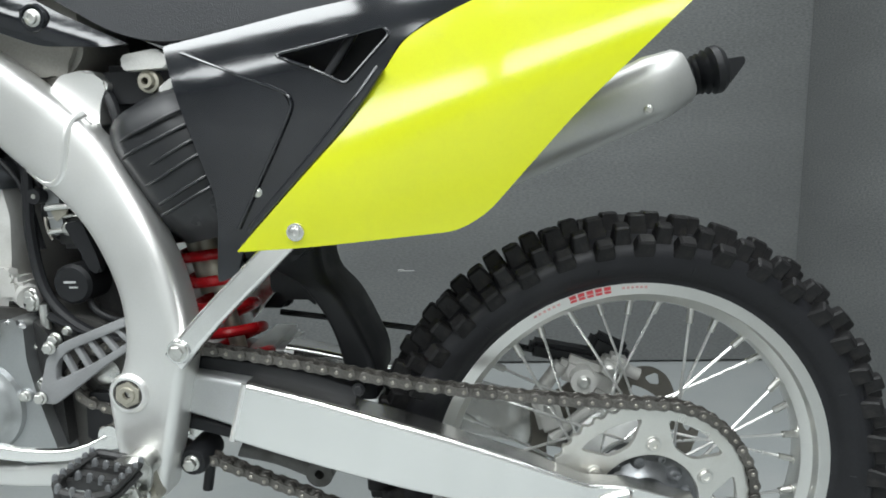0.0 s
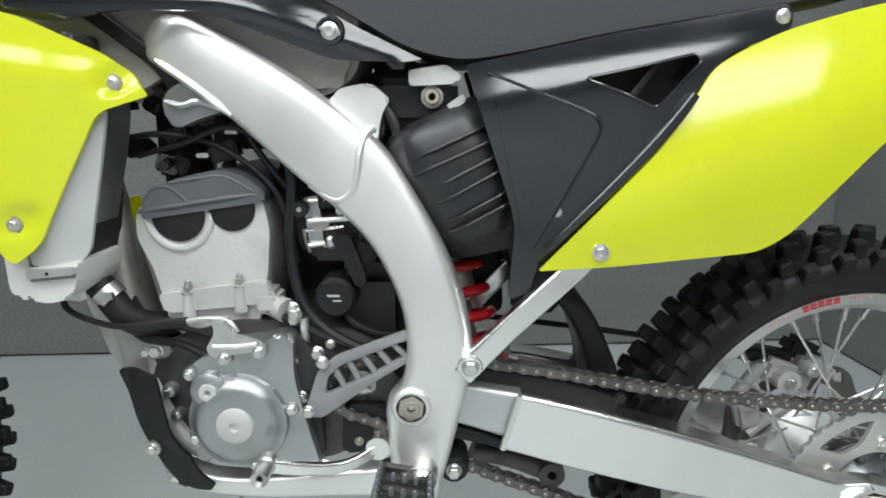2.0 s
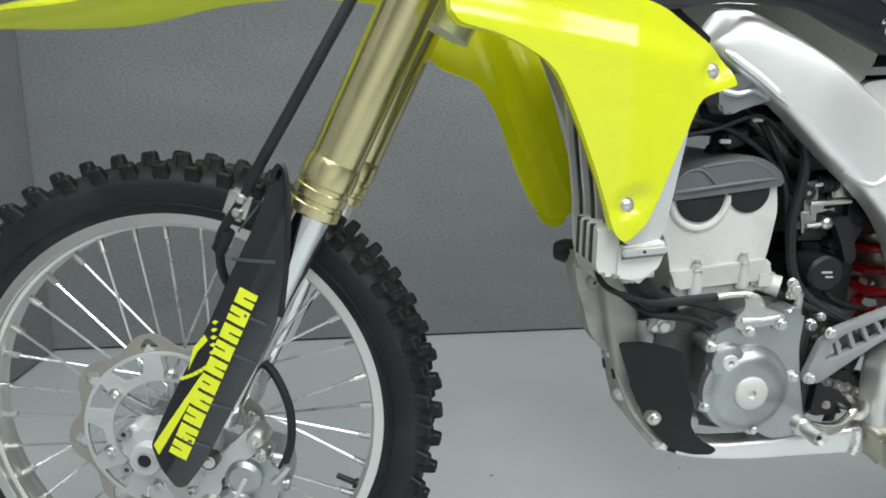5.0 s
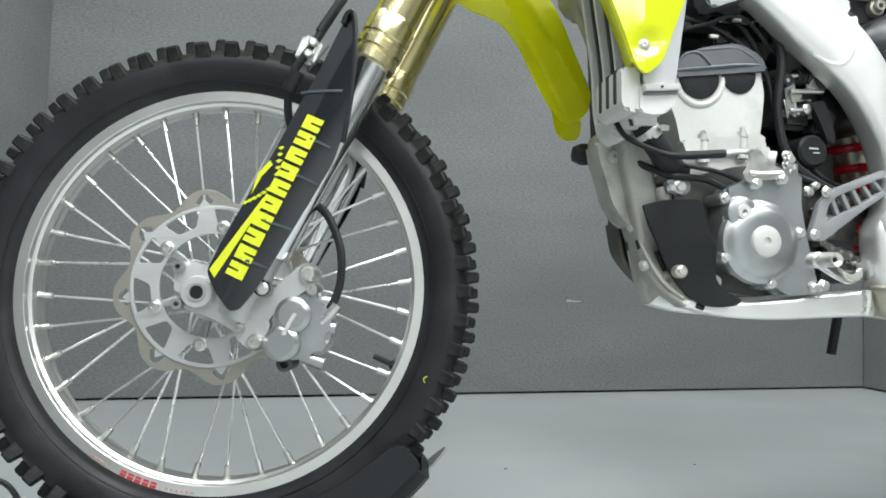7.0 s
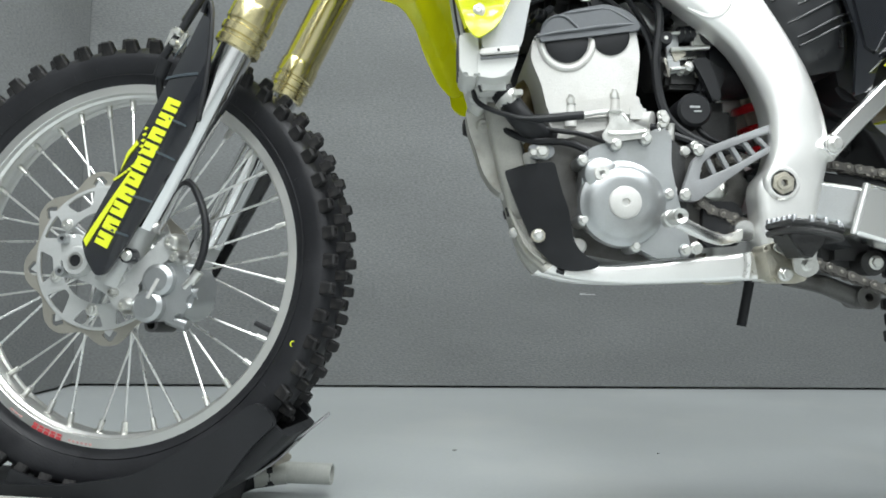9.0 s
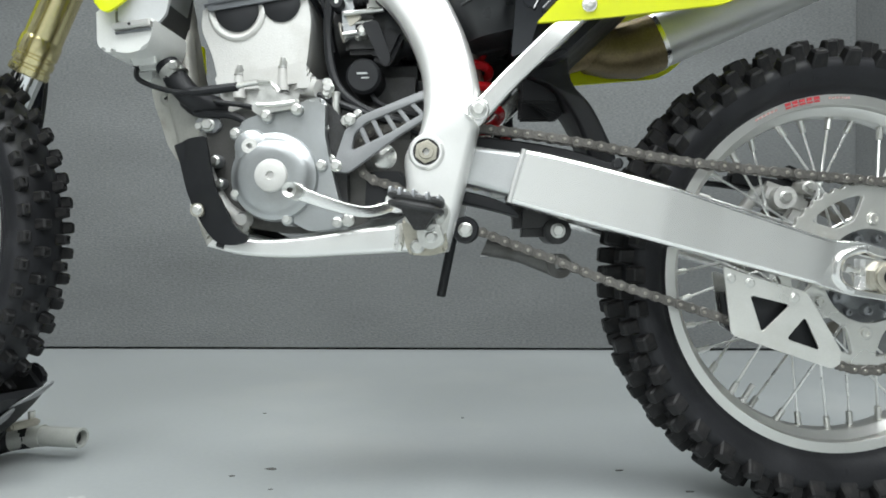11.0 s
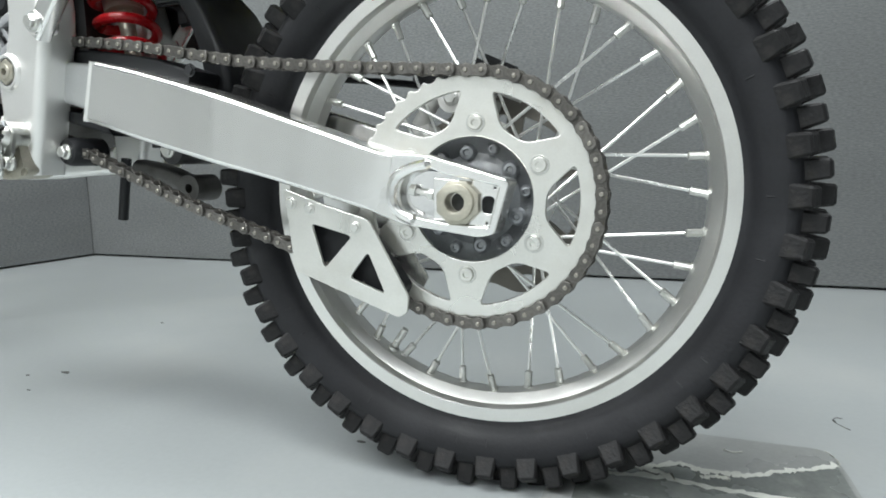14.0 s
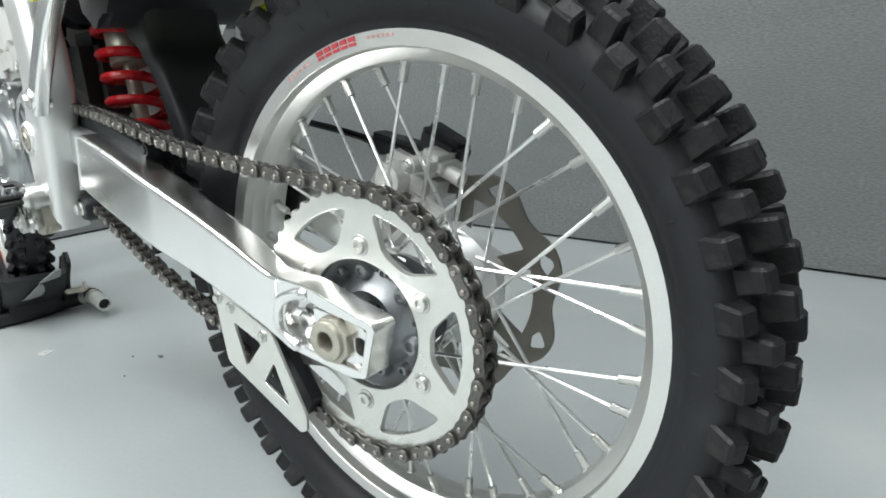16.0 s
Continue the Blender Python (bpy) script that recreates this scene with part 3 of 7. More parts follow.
make_tyre("rear_tyre", AXLE_R, 0.2455, 0.306, 0.049,
          [(40, p, y, rad, lu, lv, h, tl) for p, y, rad, lu, lv, h, tl in
           ((0.0, -0.0445, 0.2905, 0.0225, 0.018, 0.0160, -38), (0.5, -0.0340, 0.2985, 0.0205, 0.0170, 0.0205, -20), (0.0, -0.0125, 0.305, 0.0235, 0.020, 0.0215, -3),
            (0.5, 0.0125, 0.305, 0.0235, 0.020, 0.0215, 3), (0.0, 0.0340, 0.2985, 0.0205, 0.0170, 0.0205, 20), (0.5, 0.0445, 0.2905, 0.0225, 0.018, 0.0160, 38))], REAR, "black knobbly rear tyre")
make_tyre("front_tyre", AXLE_F, 0.2695, 0.332, 0.040,
          [(52, p, y, rad, lu, lv, h, tl) for p, y, rad, lu, lv, h, tl in
           ((0.0, -0.0345, 0.3185, 0.019, 0.014, 0.017, -30), (0.5, -0.0165, 0.330, 0.016, 0.016, 0.0155, -8),
            (0.0, 0.0165, 0.330, 0.016, 0.016, 0.0155, 8), (0.5, 0.0345, 0.3185, 0.019, 0.014, 0.017, 30))], STEER, "black knobbly front tyre")

# --- frame
SPAR = [(-1.00, 0.955, -1.02, 0.890, -0.045, -0.010), (-0.92, 0.930, -0.935, 0.870, -0.052, -0.010), (-0.845, 0.898, -0.872, 0.850, -0.072, -0.030), (-0.817, 0.890, -0.850, 0.845, -0.092, -0.050), (-0.790, 0.882, -0.828, 0.833, -0.105, -0.065),
        (-0.705, 0.838, -0.755, 0.782, -0.115, -0.075), (-0.640, 0.792, -0.693, 0.727, -0.121, -0.08), (-0.592, 0.750, -0.640, 0.683, -0.126, -0.085),
        (-0.554, 0.693, -0.605, 0.643, -0.130, -0.088), (-0.520, 0.625, -0.578, 0.585, -0.136, -0.092), (-0.502, 0.561, -0.571, 0.535, -0.141, -0.095),
        (-0.500, 0.514, -0.577, 0.497, -0.145, -0.098), (-0.512, 0.459, -0.594, 0.470, -0.146, -0.1), (-0.522, 0.417, -0.592, 0.425, -0.147, -0.1),
        (-0.540, 0.350, -0.588, 0.348, -0.147, -0.1)]
RAIL = [(-0.585, 0.350, -0.585, 0.388, -0.128, -0.098), (-0.66, 0.346, -0.66, 0.379, -0.124, -0.094), (-0.74, 0.342, -0.74, 0.368, -0.12, -0.09),
        (-0.81, 0.345, -0.80, 0.366, -0.115, -0.085), (-0.862, 0.356, -0.84, 0.376, -0.11, -0.08), (-0.888, 0.388, -0.857, 0.408, -0.080, -0.045),
        (-0.908, 0.45, -0.873, 0.465, -0.058, -0.020), (-0.926, 0.52, -0.885, 0.53, -0.054, -0.015), (-0.943, 0.60, -0.90, 0.60, -0.054, -0.015),
        (-0.965, 0.72, -0.92, 0.72, -0.07, -0.03), (-1.05, 0.90, -1.00, 0.90, -0.065, -0.02)]
for side in (0, 1):
    k = mirrored if side else (lambda b: b)
    spar = part("frame_spar", k(band(SPAR, 5, 0.27, crown=0.0035)), FRAME, bike, "pale satin aluminium frame spar")
    part("lower_rail", k(band(RAIL[:5], 4, 0.22)), FRAME, bike, "pale aluminium lower frame rail")
    front_rail = part("front_rail", k(band(RAIL[4:], 4, 0.22)), GRIMYCAST, bike, "grimy pale frame front casting")
    part("casting_rib", k(sweep(catmull([(-0.908, -0.059, 0.462), (-0.896, -0.070, 0.425), (-0.880, -0.086, 0.390), (-0.860, -0.104, 0.368)], 6), 0.0036, 8)), GRIMYCAST, front_rail)
    # Dark bars laid on the casting stand in for shaded slots.
    for u0, w0, u1, w1, v0 in ((-0.890, 0.468, -0.887, 0.456, -0.059), (-0.884, 0.432, -0.872, 0.405, -0.074), (-0.846, 0.359, -0.836, 0.356, -0.110), (-0.906, 0.447, -0.903, 0.435, -0.061)):
        part("casting_slot", k(sweep([(u0, v0, w0), (u1, v0 - 0.002, w1)], 0.0036, 8)), MATTE, front_rail)
    if not side:
        for u, w, v0 in ((-0.908, 0.466, -0.0565), (-0.870, 0.396, -0.079), (-0.896, 0.412, -0.0695)):
            part("casting_boss", lathe([(0, v0 - 0.003), (0.0035, v0 - 0.003), (0.006, v0 - 0.001), (0.008, v0 + 0.008), (0, v0 + 0.008)], (u, 0, w), seg=16), HEAD, front_rail)
    weld = catmull([(-0.604, -0.112, 0.772), (-0.612, -0.121, 0.765), (-0.617, -0.1270, 0.748), (-0.620, -0.1285, 0.728), (-0.625, -0.1275, 0.710), (-0.637, -0.1255, 0.699), (-0.652, -0.121, 0.701), (-0.672, -0.115, 0.714)], 6)
    part("weld_bead", k(sweep(weld, [0.0042 - 0.0004 * (q % 2) for q in range(len(weld))], 8)), FRAME, spar)
    weld = catmull([(-0.830, -0.104, 0.842), (-0.817, -0.106, 0.834), (-0.790, -0.110, 0.816), (-0.768, -0.113, 0.799), (-0.752, -0.114, 0.786)], 6)
    part("weld_bead", k(sweep(weld, [min(0.0052, 0.0022 + 0.0006 * min(q, len(weld) - 1 - q)) - 0.0005 * (q % 2) for q in range(len(weld))], 8)), FRAME, spar)
    weld = [(-0.604, -0.127, 0.352), (-0.602, -0.1285, 0.362), (-0.601, -0.1285, 0.374), (-0.602, -0.127, 0.385)]
    part("weld_bead", k(sweep(catmull(weld, 4), 0.006, 8)), WELD, spar)
    part("pivot_boss", k(lathe([(0.0165, -0.1500), (0.0195, -0.1500), (0.0215, -0.1485), (0.0228, -0.145), (0.0228, -0.12), (0.0165, -0.12)], (-0.566, 0, 0.473), seg=36, closed=True)), FRAME, spar)
    part("pivot_recess", k(lathe([(0.004, -0.1478), (0.0170, -0.1478), (0.0170, -0.12), (0.004, -0.12)], (-0.566, 0, 0.473), seg=28, closed=True)), DARKMETAL, spar)
    part("pivot_nut", k(join(lathe([(0.0045, -0.1525), (0.0085, -0.1525), (0.0095, -0.151), (0.0095, -0.14), (0.0045, -0.14)], (-0.566, 0, 0.473), seg=24, closed=True),
                             plate(circle(-0.566, 0.473, 0.0150, 6, 0.4), [circle(-0.566, 0.473, 0.008)], -0.1508, -0.14, 0.0008))), BRASS, spar)
    # upper triangle of the frame under the seat
    part("frame_tab", k(prism(fillet([(-0.656, 0.798, 0.004), (-0.642, 0.814, 0.006), (-0.609, 0.820, 0.008), (-0.588, 0.803, 0.006), (-0.598, 0.785, 0.01), (-0.602, 0.758, 0.004), (-0.63, 0.765, 0.004)], 0.006), -0.092, -0.055, 0.006, 3)), FRAME, spar)
    part("tab_edge", k(sweep([(-0.656, -0.092, 0.800), (-0.630, -0.100, 0.783), (-0.604, -0.106, 0.760)], 0.0032, 8)), FRAME, spar)
    part("head_lug", k(prism(fillet([(-0.830, 0.804), (-0.811, 0.820), (-0.782, 0.818), (-0.760, 0.792), (-0.794, 0.781), (-0.815, 0.772), (-0.826, 0.779)], 0.006), -0.100, -0.070, 0.008, 4)), CASTDARK, spar, "grey cast frame lug")
    part("lug_ridge", k(sweep(catmull([(-0.826, -0.097, 0.800), (-0.808, -0.102, 0.796), (-0.790, -0.102, 0.800), (-0.770, -0.098, 0.793)], 4), 0.004, 8)), CAST, spar)
    # rear subframe tube
    part("subframe_tube", k(band([(-0.519, 0.520, -0.501, 0.503, -0.152, -0.134), (-0.473, 0.569, -0.455, 0.553, -0.152, -0.134), (-0.400, 0.640, -0.382, 0.622, -0.148, -0.13),
                                  (-0.34, 0.70, -0.322, 0.682, -0.13, -0.112), (-0.22, 0.82, -0.202, 0.802, -0.11, -0.092)], 3, 0.2)), ARM, bike, "square silver subframe tube")
    part("tube_end", k(lathe([(0, -0.154), (0.012, -0.154), (0.0135, -0.152), (0.0135, -0.132), (0, -0.132)], (-0.502, 0, 0.523), seg=24)), ARM, bike)
    if not side:
        bolt(-0.502, -0.154, 0.523, 0.008, 0.007, bike, name="subframe_bolt")
    # footpeg and its bracket
    part("footpeg_bracket", k(prism(fillet([(-0.596, 0.392), (-0.572, 0.40), (-0.545, 0.395), (-0.538, 0.352), (-0.560, 0.345), (-0.588, 0.347)], 0.008), -0.158, -0.118, 0.005)), BRASS, bike, "dull zinc steel footpeg bracket")
    loop = fillet([(-0.597, -0.166, 0.006), (-0.546, -0.166, 0.006), (-0.543, -0.228, 0.016), (-0.556, -0.241, 0.012), (-0.586, -0.241, 0.012), (-0.599, -0.228, 0.016)], 0.01)

    def top(u):
        return 0.410 - 0.18 * (u + 0.57)

    peg = part("footpeg", k(join(sweep([(u, v, top(u)) for u, v in loop], 0.0042, 8, closed=True), sweep([(u, v, top(u) - 0.009) for u, v in loop], 0.0038, 8, closed=True),
                                 prism([(-0.596, 0.410), (-0.545, 0.402), (-0.552, 0.392), (-0.563, 0.376), (-0.575, 0.376), (-0.588, 0.396)], -0.206, -0.166, 0.003))), DARKMETAL, bike, "dark toothed steel footpeg")
    for v in (-0.190, -0.216):
        part("peg_bar", k(box((-0.571, v, 0.407), (0.050, 0.0045, 0.012), 0.0015, pose(0, 0, 0))), DARKMETAL, peg)
    teeth = [(u, -0.172 - 0.0112 * q) for u in (-0.598, -0.5445) for q in range(6)] + [(-0.586, -0.241), (-0.571, -0.242), (-0.556, -0.241)] + [(u, v) for u in (-0.583, -0.571, -0.559) for v in (-0.190, -0.216)]
    for u, v in teeth:
        part("tooth", k(sweep([(u, v, top(u)), (u, v, top(u) + 0.007), (u, v, top(u) + 0.0085)], [0.0036, 0.0027, 0.0014], 6)), CASTDARK, peg, "worn bare steel tooth")
    pivot = part("peg_pivot", k(lathe([(0, -0.176), (0.010, -0.176), (0.0145, -0.172), (0.016, -0.166), (0.016, -0.146), (0, -0.146)], (-0.553, 0, 0.398), seg=28)), STEEL, bike, "bright zinc footpeg pivot")
    part("pivot_plate", k(prism(fillet([(-0.592, 0.388), (-0.572, 0.412), (-0.545, 0.414), (-0.534, 0.398), (-0.540, 0.372), (-0.552, 0.366)], 0.006), -0.170, -0.166, 0.001)), STEEL, pivot)
    part("pivot_plate", k(prism(fillet([(-0.575, 0.378), (-0.548, 0.385), (-0.541, 0.362), (-0.556, 0.352), (-0.571, 0.358)], 0.006), -0.182, -0.178, 0.001)), STEEL, pivot)
for u, w, r in ((-0.552, 0.366, 0.008), (-0.575, 0.357, 0.007)):
    bolt(u, -0.164, w, r, 0.010, bike, name="footpeg_bolt")
bolt(-0.557, -0.182, 0.368, 0.006, 0.006, bike, name="footpeg_bolt")
part("peg_spring", sweep([(-0.560 + 0.0095 * math.cos(t), -0.166 - t * 0.0007, 0.384 + 0.0095 * math.sin(t)) for t in (k * 0.5 for k in range(50))], 0.0016, 6), STEEL, bike)
part("head_tube", sweep([(-1.135, 0, 0.86), (-1.06, 0, 1.02)], 0.036, 24), FRAME, bike)

# --- swingarm
ARMFRONT = [(-0.572, 0.447, -0.566, 0.496, -0.112, -0.082), (-0.52, 0.437, -0.51, 0.486, -0.115, -0.082), (-0.450, 0.418, -0.432, 0.474, -0.120, -0.086)]
ARMBOX = [(-0.462, 0.411, -0.443, 0.479, -0.1295, -0.088), (-0.44, 0.405, -0.42, 0.474, -0.130, -0.090), (-0.378, 0.387, -0.366, 0.461, -0.1305, -0.09), (-0.292, 0.364, -0.280, 0.437, -0.1300, -0.088), (-0.262, 0.356, -0.248, 0.427, -0.1280, -0.088),
          (-0.21, 0.343, -0.19, 0.407, -0.1235, -0.088), (-0.15, 0.327, -0.128, 0.386, -0.1215, -0.087), (-0.100, 0.314, -0.082, 0.3695, -0.1206, -0.094), (-0.074, 0.307, -0.064, 0.365, -0.1188, -0.095)]
END = fillet([(-0.112, 0.320, 0.004), (-0.100, 0.366, 0.004), (-0.070, 0.3662, 0.01), (-0.030, 0.3635, 0.01), (0.016, 0.349, 0.01), (0.0435, 0.3405, 0.004), (0.0465, 0.3365, 0.003), (0.0325, 0.2905, 0.004), (0.017, 0.2875, 0.004), (-0.026, 0.2945, 0.01), (-0.052, 0.2985, 0.01)], 0.01)
SLOT = fillet([(-0.030, 0.3525, 0.01), (-0.014, 0.3455, 0.006), (0.0375, 0.3345, 0.002), (0.0275, 0.2970, 0.002), (-0.018, 0.3010, 0.006), (-0.044, 0.3065, 0.012), (-0.0565, 0.3165, 0.012), (-0.0575, 0.335, 0.014), (-0.047, 0.3475, 0.012)], 0.009)


def leaned(bm):
    """Turns the axle end of the swingarm inwards, towards the wheel."""
    for v in bm.verts:
        v.co.y += (0.13 if v.co.x > -0.06 else 0.03) * (v.co.x + 0.06)
    return bm


for side in (0, 1):
    k = mirrored if side else (lambda b: b)
    part("swingarm_casting", k(band(ARMFRONT, 4, 0.2)), ARMCAST, bike, "cast aluminium swingarm front")
    arm = part("swingarm_beam", k(band(ARMBOX, 5, 0.14)), ARM, bike, "brushed aluminium swingarm beam")
    part("axle_plate", k(leaned(plate(END, [SLOT], -0.1190, -0.094, 0.0013))), ARM, arm, angle=20)
    part("slot_weld", k(leaned(sweep(catmull([(-0.026, -0.1180, 0.3555), (-0.045, -0.1185, 0.3515), (-0.060, -0.1185, 0.343), (-0.0645, -0.1185, 0.330), (-0.0635, -0.1185, 0.318), (-0.055, -0.1185, 0.3085), (-0.042, -0.1180, 0.3025)], 5), [0.0030] + [0.0058 - 0.0003 * (q % 2) for q in range(29)] + [0.0030], 10))), ARM, arm)
    part("slot_back", k(leaned(prism(fillet([(-0.066, 0.318), (-0.056, 0.352), (0.038, 0.338), (0.028, 0.296), (-0.05, 0.304)], 0.008), -0.104, -0.098))), CHROME, arm, "bright polished slot floor")
    part("end_plate", k(leaned(plate([(0.012, 0.3405), (0.0368, 0.3340), (0.0272, 0.2974), (0.008, 0.2985)], [fillet([(0.0205, 0.325), (0.032, 0.325), (0.032, 0.309), (0.0205, 0.309)], 0.0055), circle(0.0325, 0.3325, 0.0012, 10), circle(0.0245, 0.3005, 0.0012, 10)], -0.1155, -0.106, 0.0006))), ARM, arm, angle=20)
    # Black block behind the end plate paints the hole's inside dark.
    part("slot_hole", k(leaned(box((0.026, -0.1075, 0.317), (0.013, 0.003, 0.018), 0.001))), MATTE, arm)
    part("adjuster_block", k(leaned(plate(fillet([(-0.026, 0.3425), (0.013, 0.338), (0.012, 0.301), (-0.026, 0.3035)], 0.002), [circle(0, 0.32, 0.008)], -0.114, -0.100, 0.0008))), ARM, arm, angle=20)
    part("axle_nut", k(leaned(join(plate(circle(0.0, 0.3195, 0.0212, 8, 0.39), [circle(-0.001, 0.320, 0.0090)], -0.1235, -0.113, 0.0010), plate(circle(-0.001, 0.320, 0.0172, 30), [circle(-0.001, 0.320, 0.0088, 24)], -0.1275, -0.118, 0.0014)))), BRASS, arm, "dirty hollow axle nut")
    part("adjuster_nut", k(leaned(sweep([(-0.050, -0.110, 0.3315), (-0.044, -0.110, 0.330)], 0.0058, 6))), STEEL, arm)
    part("adjuster_nut", k(leaned(sweep([(-0.032, -0.110, 0.327), (-0.027, -0.110, 0.326)], 0.0058, 6))), STEEL, arm)
    part("adjuster_screw", k(leaned(sweep([(-0.046, -0.110, 0.3305), (-0.024, -0.110, 0.325)], 0.0030, 10))), STEEL, arm)
    part("weld_bead", k(sweep([(-0.4635, -0.127, 0.412), (-0.4445, -0.127, 0.478)], 0.004, 8)), FRAME, arm)
part("axle", sweep([(0, -0.108, 0.320), (0, 0.12, 0.320)], 0.0088, 16), DARKMETAL, bike)
part("swingarm_bridge", box((-0.47, 0, 0.455), (0.05, 0.19, 0.055), 0.01), FRAME, bike)
part("chain_slider", join(band([(-0.585, 0.492, -0.575, 0.503, -0.1, -0.055), (-0.50, 0.482, -0.495, 0.500, -0.1, -0.055), (-0.40, 0.466, -0.39, 0.483, -0.1, -0.055), (-0.33, 0.447, -0.325, 0.463, -0.1, -0.055)], 4, 0.2),
                          band([(-0.585, 0.44, -0.58, 0.425, -0.105, -0.055), (-0.50, 0.424, -0.495, 0.407, -0.105, -0.055), (-0.46, 0.41, -0.45, 0.395, -0.105, -0.055)], 4, 0.2)), MATTE, bike, "black rubber chain slider")
bolt(-0.325, -0.1, 0.463, 0.006, 0.004, bike, MATTE, name="slider_bolt")

# --- rear sprocket, brake disc, chain guide
TEETH = 48
ring = []
for k in range(TEETH):
    for da, r in ((-0.5, 0.1178), (-0.28, 0.1186), (-0.1, 0.1214), (0.1, 0.1214), (0.28, 0.1186)):
        a = 2 * math.pi * (k + da) / TEETH
        ring.append((r * math.cos(a), r * math.sin(a)))
wins = []
for k in range(6):
    mid_a = 56 + 60 * k
    pts = [(0.1040 * math.cos(radians(mid_a + d)), 0.1040 * math.sin(radians(mid_a + d)), 0.0055) for d in (-22, -14, -5, 5, 14, 22)]
    pts += [(0.0738 * math.cos(radians(mid_a + d)), 0.0738 * math.sin(radians(mid_a + d)), 0.009) for d in (10.5, -10.5)]
    wins.append(fillet(pts, 0.006, 4))
M_AX = REAR @ Matrix.Translation(AXLE_R)
M_SP = Matrix.Translation((-0.001, -0.010, 0)) @ M_AX
sprocket = part("rear_sprocket", plate(ring, [circle(0, 0, 0.0605, 56)] + wins, -0.0775, -0.0705, 0.0008), SPROCKET, bike, "pale silver rear sprocket with cut-outs", M_SP, angle=12)
for k in range(6):
    a = radians(86 + 60 * k)
    bu, bw = 0.0735 * math.cos(a), 0.0735 * math.sin(a)
    part("bolt_washer", lathe([(0.004, -0.0782), (0.0092, -0.0782), (0.0096, -0.0772), (0.004, -0.0772)], (bu, 0, bw), seg=24, closed=True), STEEL, sprocket)
    part("bolt", lathe([(0, -0.0790), (0.0030, -0.0790), (0.0034, -0.0812), (0.0064, -0.0812), (0.0072, -0.0800), (0.0074, -0.0776), (0, -0.0776)], (bu, 0, bw), seg=20), SPROCKET, sprocket)
carrier = lathe([(0.018, -0.064), (0.03, -0.072), (0.034, -0.066), (0.045, -0.060), (0.056, -0.064), (0.0612, -0.0700), (0.0670, -0.0700), (0.0670, -0.062), (0.055, -0.045), (0.018, -0.045)], seg=48, closed=True)
hubcap = part("sprocket_carrier", carrier, CASTDARK, bike, "dull aluminium sprocket carrier", M_SP)
for k in range(6):
    a = radians(86 + 60 * k)
    part("carrier_ear", prism(circle(0.0735 * math.cos(a), 0.0735 * math.sin(a), 0.0095, 18), -0.0700, -0.058, 0.001), CASTDARK, hubcap)
for k in range(12):
    a = radians(30 * k + 8)
    c, s = math.cos(a), math.sin(a)
    q = 1.0 if k % 2 else 0.7
    part("carrier_lug", lathe([(0, -0.066), (0.0025 * q, -0.066), (0.0035 * q, -0.0685), (0.0062 * q, -0.068), (0.0085 * q, -0.064), (0.0105 * q, -0.056), (0, -0.056)], ((0.046 if k % 2 else 0.052) * c, 0, (0.046 if k % 2 else 0.052) * s), seg=16), CASTDARK, hubcap)



def wave_disc(name, R, waves, phase, r_in, v0, v1, depth, material, m, label, parent):
    """A brake disc with a wavy rim and a hole under each crest."""
    def rim_r(t):
        return R - depth * (0.5 - 0.5 * math.cos(waves * (t - radians(phase)))) ** 1.3
    hl = [circle(0, 0, r_in, 72)]
    for k in range(waves):
        t = radians(phase + 360 * k / waves)
        hl.append(fillet([(c * math.cos(t) - s * math.sin(t), c * math.sin(t) + s * math.cos(t)) for c, s in ((R - 0.006, -0.003), (R - 0.006, 0.003), (R - 0.0175, 0.0125), (R - 0.0225, 0.0), (R - 0.0175, -0.0125))], 0.004, 3))
    outer = [(rim_r(t) * math.cos(t), rim_r(t) * math.sin(t)) for t in (2 * math.pi * k / 180 for k in range(180))]
    return part(name, plate(outer, hl, v0, v1, 0.0003), material, parent, label, m)


hub_right = part("hub_flange", lathe([(0.012, 0.068), (0.028, 0.068), (0.031, 0.060), (0.034, 0.054), (0.058, 0.053), (0.064, 0.048), (0.064, 0.034), (0.057, 0.026), (0.048, 0.010), (0.040, -0.006), (0.012, -0.006)], seg=40, closed=True), HUBCAST, bike, "pale cast rear hub", M_AX)
for k in range(6):
    a = radians(60 * k + 20)
    part("hub_boss", lathe([(0, 0.030), (0.009, 0.030), (0.0105, 0.036), (0.0105, 0.056), (0, 0.056)], (0.052 * math.cos(a), 0, 0.052 * math.sin(a)), seg=16), HEAD, hub_right)
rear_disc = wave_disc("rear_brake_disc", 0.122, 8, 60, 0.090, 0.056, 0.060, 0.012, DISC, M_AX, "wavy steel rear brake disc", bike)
for k in range(6):
    a = radians(60 * k + 20)
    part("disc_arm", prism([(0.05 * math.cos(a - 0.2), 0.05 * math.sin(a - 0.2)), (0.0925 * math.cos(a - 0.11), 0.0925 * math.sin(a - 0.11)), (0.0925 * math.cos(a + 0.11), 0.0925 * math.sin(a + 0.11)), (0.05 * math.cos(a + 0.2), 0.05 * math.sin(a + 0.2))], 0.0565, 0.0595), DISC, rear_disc)
